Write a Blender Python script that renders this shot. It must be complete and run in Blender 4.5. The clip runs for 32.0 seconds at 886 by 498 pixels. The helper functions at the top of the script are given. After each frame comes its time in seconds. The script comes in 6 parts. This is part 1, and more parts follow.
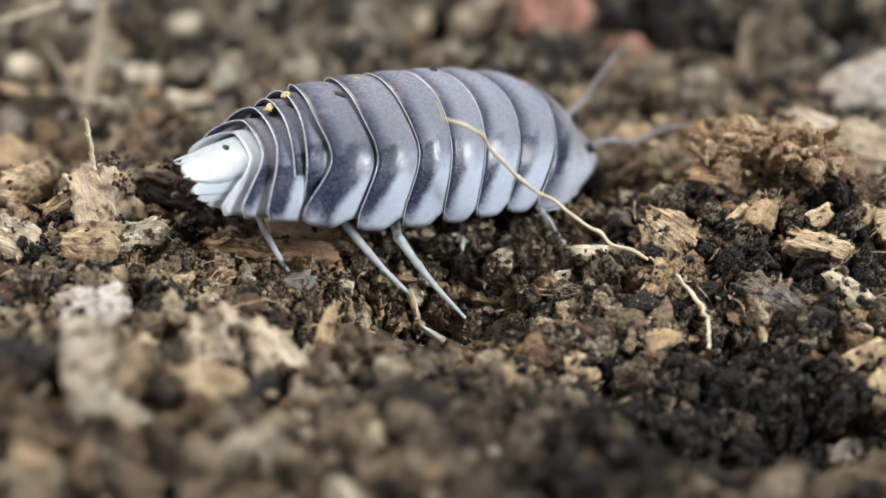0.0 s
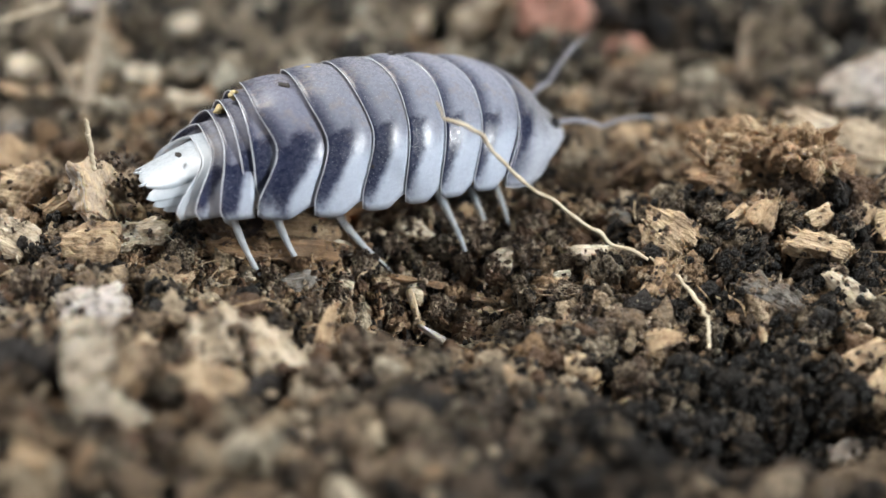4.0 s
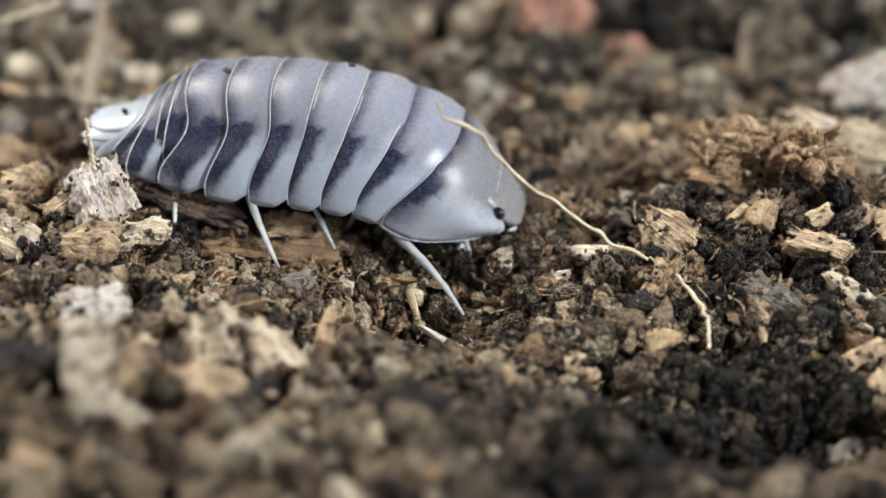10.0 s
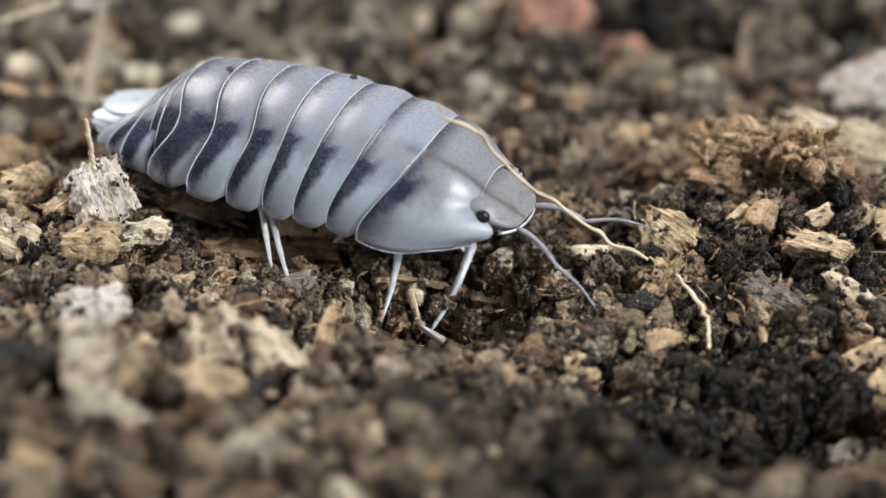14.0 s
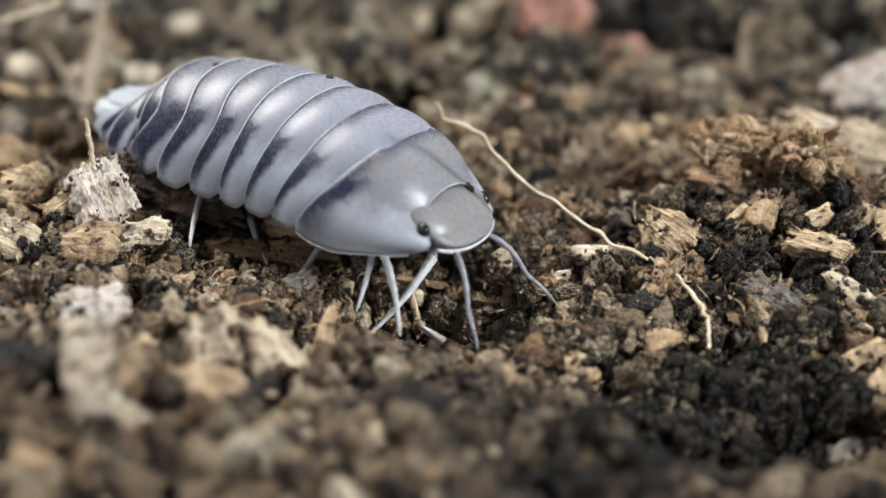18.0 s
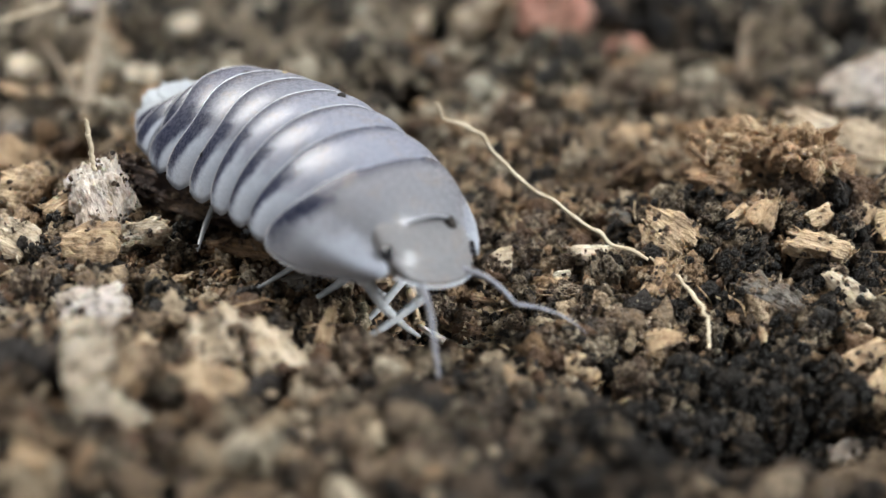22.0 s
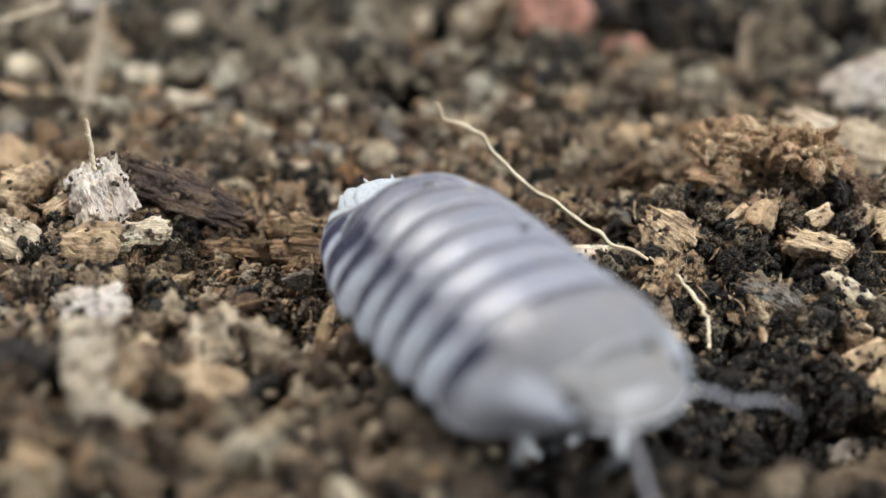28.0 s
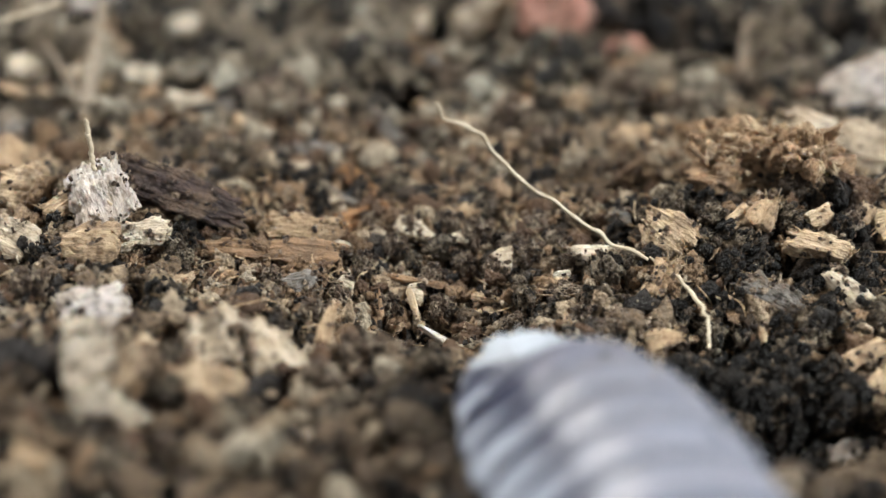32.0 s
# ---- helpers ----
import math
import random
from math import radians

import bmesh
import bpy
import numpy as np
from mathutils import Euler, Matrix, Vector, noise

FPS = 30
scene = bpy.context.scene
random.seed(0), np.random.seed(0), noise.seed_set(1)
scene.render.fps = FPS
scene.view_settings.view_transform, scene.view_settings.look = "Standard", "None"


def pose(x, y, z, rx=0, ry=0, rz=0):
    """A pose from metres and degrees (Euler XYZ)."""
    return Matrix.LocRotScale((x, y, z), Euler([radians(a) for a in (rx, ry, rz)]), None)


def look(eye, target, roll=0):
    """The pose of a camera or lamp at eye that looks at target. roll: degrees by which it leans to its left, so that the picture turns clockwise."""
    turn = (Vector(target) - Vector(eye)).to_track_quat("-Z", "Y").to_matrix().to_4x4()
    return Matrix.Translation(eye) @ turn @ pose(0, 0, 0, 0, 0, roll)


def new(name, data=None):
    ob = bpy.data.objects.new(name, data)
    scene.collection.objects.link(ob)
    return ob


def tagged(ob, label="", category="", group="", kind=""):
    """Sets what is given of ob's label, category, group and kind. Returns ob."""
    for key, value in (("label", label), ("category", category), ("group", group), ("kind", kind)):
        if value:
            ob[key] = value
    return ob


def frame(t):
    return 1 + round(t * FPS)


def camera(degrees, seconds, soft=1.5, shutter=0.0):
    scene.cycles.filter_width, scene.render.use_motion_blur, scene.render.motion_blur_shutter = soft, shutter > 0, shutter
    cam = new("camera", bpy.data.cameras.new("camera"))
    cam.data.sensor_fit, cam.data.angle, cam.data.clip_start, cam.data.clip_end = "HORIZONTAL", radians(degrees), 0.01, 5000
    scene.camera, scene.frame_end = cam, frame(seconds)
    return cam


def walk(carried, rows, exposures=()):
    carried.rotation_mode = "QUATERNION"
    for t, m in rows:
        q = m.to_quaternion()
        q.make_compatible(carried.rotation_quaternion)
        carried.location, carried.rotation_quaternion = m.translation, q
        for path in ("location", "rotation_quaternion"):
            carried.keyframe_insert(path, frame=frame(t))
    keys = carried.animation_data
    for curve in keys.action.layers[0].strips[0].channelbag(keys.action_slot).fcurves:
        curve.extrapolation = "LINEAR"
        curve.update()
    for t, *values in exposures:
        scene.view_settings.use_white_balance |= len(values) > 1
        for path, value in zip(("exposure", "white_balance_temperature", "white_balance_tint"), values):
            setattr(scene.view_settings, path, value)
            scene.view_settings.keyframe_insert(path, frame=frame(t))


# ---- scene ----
# Sizes below are in millimetres; MM turns them into metres.
MM = 0.001

# ---- camera ----
cam = camera(31.18, 32.0, soft=1.5)
EYE = (0.0, -39.67 * MM, 20.84 * MM)
walk(cam, [(0.0, look(EYE, (0, 0, 0))), (32.0, look(EYE, (0, 0, 0)))], exposures=[(0.0, 0.19), (32.0, 0.19)])
cam.data.dof.use_dof = True
cam.data.dof.focus_distance = 43.0 * MM
cam.data.dof.aperture_fstop = 38.0

# ---- light: soft daylight that falls from high on one side, a bright window there, a small lamp on the other side, and an added fill in front ----
world = bpy.data.worlds.new("room_daylight")
scene.world = world
world.use_nodes = True
wn = world.node_tree
sky = wn.nodes.new("ShaderNodeTexSky")
sky.sky_type = 'NISHITA'
sky.sun_disc = False
sky.sun_elevation = radians(53)
sky.sun_rotation = radians(-46)
sky.air_density, sky.dust_density = 0.8, 3.0
wn.links.new(sky.outputs[0], wn.nodes["Background"].inputs[0])
wn.nodes["Background"].inputs[1].default_value = 0.006

sun = new("sun", bpy.data.lights.new("sun", 'SUN'))
sun.data.energy, sun.data.angle, sun.data.color = 4.2, radians(36), (1.0, 0.97, 0.92)
sun.matrix_world = look((-0.50, 0.48, 0.85), (0, 0, 0))


def light_panel(name, at, width, height, watts, colour, beam=180, aim=(0, 0, 0)):
    """An area light that faces the soil: bright opening, lamp panel or added fill."""
    lamp = new(name, bpy.data.lights.new(name, 'AREA'))
    lamp.data.shape, lamp.data.size, lamp.data.size_y = 'RECTANGLE', width, height
    lamp.data.energy, lamp.data.color = watts, colour
    lamp.data.spread = radians(beam)
    lamp.matrix_world = look(at, aim)


light_panel("left_window", (-0.15, 0.09, 0.16), 0.06, 0.12, 0.16, (0.93, 0.97, 1.0))
light_panel("desk_lamp", (0.17, -0.09, 0.10), 0.024, 0.075, 0.0240, (0.93, 0.97, 1.0), 28, (-0.002, 0.0, 0))
# unseen soft fill, added to brighten the flank and the near left soil
light_panel("front_window", (-0.20, -0.24, 0.14), 0.24, 0.12, 0.20, (0.96, 0.98, 1.0))


# ---- materials ----
class Nodes:
    """Short hand for building a node material."""

    def __init__(self, name):
        self.mat = bpy.data.materials.new(name)
        self.mat.use_nodes = True
        self.tree = self.mat.node_tree
        self.bsdf = self.tree.nodes["Principled BSDF"]

    def add(self, kind, ins=None, **props):
        n = self.tree.nodes.new("ShaderNode" + kind)
        for k, v in props.items():
            setattr(n, k, v)
        for k, v in (ins or {}).items():
            self.put(n.inputs[k], v)
        return n

    def put(self, socket, v):
        if hasattr(v, "is_output"):
            self.tree.links.new(v, socket)
        else:
            socket.default_value = v

    def set(self, **ins):
        for k, v in ins.items():
            self.put(self.bsdf.inputs[k.replace("_", " ")], v)

    def coords(self):
        return self.add("TexCoord").outputs["Object"]

    def noise(self, vec, scale, detail=4.0, rough=0.6):
        return self.add("TexNoise", {"Vector": vec, "Scale": scale, "Detail": detail, "Roughness": rough}).outputs["Fac"]

    def ramp(self, fac, *stops):
        r = self.add("ValToRGB", {"Fac": fac})
        while len(r.color_ramp.elements) < len(stops):
            r.color_ramp.elements.new(0.5)
        for e, (p, c) in zip(r.color_ramp.elements, stops):
            e.position, e.color = p, (*c, 1.0)
        return r.outputs["Color"]

    def smooth(self, v, a, b, lo=0.0, hi=1.0):
        m = self.add("MapRange", {"Value": v, "From Min": a, "From Max": b, "To Min": lo, "To Max": hi})
        m.interpolation_type = 'SMOOTHSTEP'
        return m.outputs["Result"]

    def math(self, op, a, b=0.0):
        m = self.add("Math", operation=op)
        self.put(m.inputs[0], a)
        self.put(m.inputs[1], b)
        return m.outputs[0]

    def mix(self, f, a, b, blend='MIX'):
        m = self.add("Mix", data_type='RGBA', blend_type=blend)
        self.put(m.inputs["Factor"], f)
        for sock, v in ((m.inputs[6], a), (m.inputs[7], b)):
            self.put(sock, (*v, 1.0) if isinstance(v, tuple) else v)
        return m.outputs[2]

    def bump(self, h, dist, strength=0.6):
        b = self.add("Bump", {"Height": h, "Distance": dist, "Strength": strength})
        self.put(self.bsdf.inputs["Normal"], b.outputs["Normal"])


def soil_material(name, dark, mid, light, per_island=False, wet=0.0, top=(0.64, 0.55, 0.41)):
    n = Nodes(name)
    co = n.coords()
    if per_island:
        rnd = n.add("NewGeometry").outputs["Random Per Island"]
    else:
        rnd = n.add("ObjectInfo").outputs["Random"]
    coarse = n.noise(co, 900.0, 3.0)
    fine = n.noise(co, 5200.0, 5.0, 0.7)
    if per_island:
        base = n.ramp(rnd, (0.0, dark), (0.30, dark), (0.48, mid), (0.68, mid), (0.84, light), (1.0, top))
    else:
        base = n.ramp(rnd, (0.0, dark), (0.6, mid), (1.0, light))
    col = n.mix(n.smooth(coarse, 0.45, 0.75, 0.0, 0.45), base, mid)
    speck = n.smooth(n.noise(co, 9000.0, 2.0), 0.66, 0.74)
    col = n.mix(n.math('MULTIPLY', speck, 0.55), col, (0.34, 0.29, 0.21))
    col = n.mix(n.smooth(fine, 0.3, 0.75, 0.75, 0.0), col, dark, 'MIX')
    n.set(Base_Color=col, Roughness=n.smooth(fine, 0.3, 0.7, 0.38 - wet, 0.92))
    n.bsdf.inputs["Specular IOR Level"].default_value = 0.35
    cells = n.add("TexVoronoi", {"Vector": co, "Scale": 7000.0}, feature='F1').outputs["Distance"]
    n.bump(n.math('SUBTRACT', n.math('MULTIPLY', fine, 1.3), n.math('MULTIPLY', cells, 0.9)), 0.00020, 1.0)
    return n.mat


def wood_material(name, pale, tan, dark, under=None, stained=0.8):
    n = Nodes(name)
    co = n.coords()
    rnd = n.add("ObjectInfo").outputs["Random"]
    fib = n.add("Mapping", {"Vector": co, "Scale": (0.12, 1.0, 1.0)}).outputs[0]
    grain = n.noise(fib, 6500.0, 4.0, 0.65)
    patch = n.noise(co, 1100.0, 3.0)
    dirt = n.noise(co, 3800.0, 4.0, 0.7)
    col = n.mix(n.smooth(n.math('ADD', patch, n.math('MULTIPLY', rnd, 0.35)), 0.45, 0.85), pale, tan)
    if under:                                                       # the underside keeps the fresh colour of the wood
        up = n.add("SeparateXYZ", {"Vector": n.add("TexCoord").outputs["Normal"]}).outputs[2]
        col = n.mix(n.smooth(n.math('ADD', up, n.math('MULTIPLY', patch, 0.3)), -0.1, 0.35), under, col)
    col = n.mix(n.smooth(grain, 0.62, 0.40, 0.0, 0.55), col, dark)
    col = n.mix(n.smooth(n.noise(co, 1300.0, 6.0, 0.75), 0.46, 0.64, 0.0, stained), col, (0.15, 0.10, 0.062))
    col = n.mix(n.smooth(dirt, 0.60, 0.74, 0.0, 0.75), col, (0.06, 0.042, 0.028))
    n.set(Base_Color=col, Roughness=0.82)
    n.bsdf.inputs["Subsurface Weight"].default_value = 0.15
    n.bsdf.inputs["Subsurface Radius"].default_value = (0.5, 0.3, 0.15)
    n.bsdf.inputs["Subsurface Scale"].default_value = 0.0004
    n.bump(n.math('ADD', grain, n.math('MULTIPLY', dirt, 0.7)), 0.00022, 1.0)
    return n.mat


SOIL_SHEET = soil_material("soil_dark_brown", (0.009, 0.007, 0.005), (0.085, 0.064, 0.045), (0.14, 0.10, 0.065))
SOIL_GRAINS = soil_material("soil_grains", (0.010, 0.007, 0.005), (0.30, 0.208, 0.128), (0.62, 0.48, 0.31), per_island=True, wet=0.2, top=(0.76, 0.66, 0.49))
# far crumbs are paler; colour also lifted in place of stronger light there
SOIL_PALE = soil_material("soil_crumbs_lightened", (0.012, 0.010, 0.007), (0.31, 0.240, 0.158), (0.66, 0.56, 0.41), per_island=True, wet=0.1, top=(0.82, 0.76, 0.60))
# dark damp soil of the bank, also used to paint shade into the colour
SOIL_PEAT_SHADE = soil_material("soil_crumbs_peaty_shade", (0.007, 0.006, 0.005), (0.115, 0.078, 0.048), (0.30, 0.22, 0.14), per_island=True, wet=0.25, top=(0.52, 0.42, 0.29))
SOIL_CLOD = soil_material("soil_clod_dark", (0.010, 0.008, 0.006), (0.165, 0.120, 0.078), (0.38, 0.295, 0.19), per_island=True, wet=0.27, top=(0.52, 0.43, 0.31))
# black of the bank's damp clods; in pit and gaps it paints shade
SOIL_BLACK_AND_SHADE = soil_material("soil_clod_black_and_shade", (0.004, 0.0035, 0.003), (0.015, 0.012, 0.009), (0.065, 0.048, 0.033), per_island=True, wet=0.15, top=(0.26, 0.19, 0.125))
SOIL_RED = soil_material("soil_clod_reddish", (0.026, 0.016, 0.011), (0.23, 0.157, 0.105), (0.40, 0.30, 0.20), per_island=True, wet=0.15, top=(0.58, 0.47, 0.34))
WOOD_DUST = soil_material("wood_dust", (0.11, 0.062, 0.034), (0.36, 0.235, 0.13), (0.60, 0.46, 0.30), per_island=True, top=(0.72, 0.62, 0.46))
WOOD_TAN = wood_material("wood_tan", (0.66, 0.51, 0.33), (0.48, 0.34, 0.20), (0.24, 0.15, 0.085))
WOOD_PALE = wood_material("wood_pale", (0.80, 0.73, 0.58), (0.64, 0.53, 0.38), (0.36, 0.26, 0.17), stained=0.5)
WOOD_WHITE = wood_material("wood_bleached", (0.80, 0.75, 0.69), (0.70, 0.62, 0.53), (0.40, 0.33, 0.27), stained=0.35)
WOOD_HALF = wood_material("wood_half_bleached", (0.80, 0.75, 0.69), (0.66, 0.58, 0.50), (0.36, 0.29, 0.24), under=(0.60, 0.46, 0.30), stained=0.35)
WOOD_BROWN = wood_material("wood_brown_fibre", (0.50, 0.33, 0.19), (0.33, 0.20, 0.105), (0.12, 0.07, 0.04))
BARK = wood_material("bark_dark", (0.075, 0.045, 0.035), (0.035, 0.022, 0.020), (0.010, 0.008, 0.009))
FLAKE_GREY = wood_material("flake_grey", (0.30, 0.27, 0.23), (0.18, 0.16, 0.135), (0.07, 0.06, 0.05))
CLAY = wood_material("clay_red", (0.68, 0.38, 0.30), (0.58, 0.30, 0.22), (0.36, 0.17, 0.12))
HUSK = wood_material("husk_amber", (0.36, 0.19, 0.08), (0.27, 0.13, 0.05), (0.13, 0.06, 0.025))


def root_material():
    n = Nodes("root_fibre_tan")
    co = n.coords()
    f = n.noise(co, 2500.0, 4.0)
    n.set(Base_Color=n.ramp(f, (0.25, (0.38, 0.29, 0.18)), (0.5, (0.54, 0.45, 0.32)), (0.8, (0.64, 0.56, 0.42))), Roughness=0.6)
    n.bump(n.noise(co, 9000.0, 3.0), 0.00003, 0.6)
    return n.mat


ROOT = root_material()
ROOT_OLD = wood_material("root_stalk_grey", (0.42, 0.35, 0.26), (0.32, 0.26, 0.19), (0.18, 0.14, 0.10))
ROOT_DARK = wood_material("root_fibre_dark", (0.10, 0.07, 0.05), (0.06, 0.04, 0.03), (0.03, 0.02, 0.015))


def shell_material(name, dark_amount, dark_start, white=0.0, flank=(0.39, 0.43, 0.51), dorsal=(0.185, 0.192, 0.232)):
    """Translucent chitin: u runs from the hind rim forwards, v from one side edge over the back to the other."""
    n = Nodes(name)
    uv = n.add("UVMap", uv_map="UVMap").outputs[0]
    sep = n.add("SeparateXYZ", {"Vector": uv})
    u, v = sep.outputs[0], sep.outputs[1]
    co = n.coords()
    blotch = n.noise(co, 1500.0, 4.0, 0.65)
    fine = n.noise(co, 14000.0, 3.0, 0.7)
    speck = n.noise(co, 30000.0, 1.0)
    side = n.math('ABSOLUTE', n.math('SUBTRACT', v, 0.5))           # 0 on the back, 0.5 at the edge
    wob = n.math('MULTIPLY', n.math('SUBTRACT', blotch, 0.5), 0.16)
    s = n.math('ADD', side, wob)
    pale = flank
    back = dorsal
    navy = (0.008, 0.012, 0.038)
    # the back between the bands is a warm translucent grey, the side plates a milky white
    col = n.mix(n.smooth(s, 0.26, 0.37), back, pale)
    # a dark band lies on the flanks behind the hind rim: widest near the back, running out towards the hind corner
    top_edge = n.smooth(s, 0.215, 0.262)
    reach = n.math('ADD', n.math('ADD', u, n.math('MULTIPLY', wob, 0.9)), n.math('MULTIPLY', n.math('SUBTRACT', s, 0.24), 1.25))
    flank = n.math('MULTIPLY', top_edge, n.smooth(reach, dark_start + 0.30, dark_start + 0.06))
    hind = n.math('MULTIPLY', n.smooth(n.math('ADD', u, wob), 0.36, 0.02), 0.85)
    mask = n.math('MAXIMUM', flank, hind)
    mask = n.math('MULTIPLY', mask, n.smooth(s, 0.535, 0.44))
    mask = n.math('MULTIPLY', mask, n.smooth(fine, 0.28, 0.62, 0.93, 1.0))
    mask = n.math('MULTIPLY', mask, dark_amount)
    col = n.mix(mask, col, navy)
    stain = n.math('MULTIPLY', n.smooth(n.noise(co, 1900.0, 6.0, 0.75), 0.50, 0.66), n.smooth(s, 0.30, 0.20))
    col = n.mix(n.math('MULTIPLY', stain, 0.45), col, (0.24, 0.20, 0.175))
    col = n.mix(n.math('MULTIPLY', n.smooth(speck, 0.68, 0.74), 0.30), col, (0.75, 0.77, 0.80))
    mottle = n.noise(co, 4200.0, 5.0, 0.7)
    col = n.mix(n.smooth(mottle, 0.45, 0.75, 0.0, 0.14), col, (0.12, 0.12, 0.15))
    if white:
        col = n.mix(white, col, (0.46, 0.51, 0.56))
    n.set(Base_Color=col, Roughness=n.smooth(fine, 0.3, 0.7, 0.42, 0.56))
    b = n.bsdf.inputs
    b["Subsurface Weight"].default_value = 0.40
    b["Subsurface Radius"].default_value = (1.0, 0.9, 0.85)
    b["Subsurface Scale"].default_value = 0.0004
    b["Specular IOR Level"].default_value = 0.14
    n.put(b["Coat Roughness"], n.smooth(n.noise(co, 9000.0, 3.0, 0.6), 0.35, 0.65, 0.20, 0.38))
    grain = n.add("Bump", {"Height": n.math('ADD', n.noise(co, 26000.0, 2.0, 0.6), n.noise(co, 5200.0, 2.0, 0.5)), "Distance": 0.000006, "Strength": 0.45})
    n.put(b["Coat Normal"], grain.outputs["Normal"])
    pits = n.add("TexVoronoi", {"Vector": co, "Scale": 24000.0}, feature='F1').outputs["Distance"]
    n.bump(n.math('ADD', n.math('ADD', fine, n.math('MULTIPLY', pits, 0.6)), n.math('MULTIPLY', blotch, 0.6)), 0.000012, 0.3)
    n.put(b["Coat Weight"], n.smooth(n.noise(co, 22000.0, 2.0, 0.6), 0.34, 0.60, 0.28, 0.56))
    return n.mat


SHELL = shell_material("shell_banded", 1.0, 0.37)
SHELL_FRONT = shell_material("shell_front", 1.0, 0.17, flank=(0.34, 0.36, 0.41), dorsal=(0.195, 0.195, 0.212))
SHELL_MID = shell_material("shell_middle", 1.0, 0.25, dorsal=(0.225, 0.235, 0.285))
SHELL_HIND = shell_material("shell_hind", 1.0, 0.60, dorsal=(0.15, 0.155, 0.20))
SHELL_WHITE = shell_material("shell_white", 0.05, 0.1, white=0.9)
SHELL_HEAD = shell_material("shell_head", 0.12, 0.1, flank=(0.26, 0.265, 0.28), dorsal=(0.20, 0.196, 0.20))


def plain_chitin(name, col, rough, sss=0.3, alpha=1.0):
    n = Nodes(name)
    co = n.coords()
    f = n.noise(co, 5000.0, 4.0)
    c = n.mix(n.smooth(f, 0.35, 0.7), tuple(0.86 * a for a in col), tuple(min(1.0, 1.1 * a) for a in col))
    n.set(Base_Color=c, Roughness=rough)
    n.bsdf.inputs["Subsurface Weight"].default_value = sss
    n.bsdf.inputs["Subsurface Radius"].default_value = (1.0, 0.9, 0.8)
    n.bsdf.inputs["Subsurface Scale"].default_value = 0.0003
    n.bsdf.inputs["Alpha"].default_value = alpha
    n.bump(f, 0.00003, 0.4)
    return n.mat


RIM = plain_chitin("shell_rim", (0.56, 0.58, 0.62), 0.35)
LEG = plain_chitin("leg_chitin", (0.58, 0.60, 0.62), 0.28, 0.4, 0.72)
BELLY = plain_chitin("belly_chitin", (0.30, 0.28, 0.26), 0.5)
ANTENNA = plain_chitin("antenna_chitin", (0.33, 0.33, 0.37), 0.35, 0.2, 0.75)
EYE_BLACK = plain_chitin("eye_black", (0.012, 0.012, 0.015), 0.2, 0.0)
CRUMB_BLACK = plain_chitin("crumb_black", (0.025, 0.02, 0.016), 0.8, 0.0)
CRUMB_TAN = plain_chitin("crumb_tan", (0.50, 0.40, 0.20), 0.8, 0.1)

# ---- mesh helpers ----
rng = np.random.default_rng(11)
TABLE = np.random.default_rng(5).random((64, 64, 64)).astype(np.float32)


def lattice(p):
    """Smooth value noise, 0 to 1, at points p (n, 3)."""
    i = np.floor(p).astype(int)
    f = p - i
    f = f * f * (3 - 2 * f)
    out = 0
    for a in (0, 1):
        for b in (0, 1):
            for c in (0, 1):
                w = (f[:, 0] if a else 1 - f[:, 0]) * (f[:, 1] if b else 1 - f[:, 1]) * (f[:, 2] if c else 1 - f[:, 2])
                out = out + w * TABLE[(i[:, 0] + a) % 64, (i[:, 1] + b) % 64, (i[:, 2] + c) % 64]
    return out


def mesh_from(name, verts, faces, material, smooth=True, uvs=None):
    """verts in mm."""
    me = bpy.data.meshes.new(name)
    verts = np.asarray(verts, dtype=np.float32) * MM
    faces = np.asarray(faces, dtype=np.int32)
    k = faces.shape[1]
    me.vertices.add(len(verts))
    me.vertices.foreach_set("co", verts.ravel())
    me.loops.add(faces.size)
    me.loops.foreach_set("vertex_index", faces.ravel())
    me.polygons.add(len(faces))
    me.polygons.foreach_set("loop_start", np.arange(0, faces.size, k, dtype=np.int32))
    me.polygons.foreach_set("loop_total", np.full(len(faces), k, dtype=np.int32))
    me.polygons.foreach_set("use_smooth", np.full(len(faces), smooth))
    if uvs is not None:
        layer = me.uv_layers.new(name="UVMap")
        layer.data.foreach_set("uv", np.asarray(uvs, dtype=np.float32)[faces.ravel()].ravel())
    me.materials.append(material)
    me.update(calc_edges=True)
    me.validate()
    return me


def part(name, mesh, parent, label=""):
    ob = new(name, mesh)
    ob.parent = parent
    return tagged(ob, label) if label else ob


def ico(subdiv):
    bm = bmesh.new()
    bmesh.ops.create_icosphere(bm, subdivisions=subdiv, radius=1.0)
    v = np.array([x.co[:] for x in bm.verts])
    f = np.array([[q.index for q in p.verts] for p in bm.faces])
    bm.free()
    return v, f


ICO1, ICO2, ICO3, ICO4, ICO5 = ico(1), ico(2), ico(3), ico(4), ico(5)


def grid_faces(nu, nv, wrap_v=False):
    i, j = np.meshgrid(np.arange(nu - 1), np.arange(nv if wrap_v else nv - 1), indexing="ij")
    a = i * nv + j
    b = i * nv + (j + 1) % nv
    return np.stack([a, b, b + nv, a + nv], -1).reshape(-1, 4)


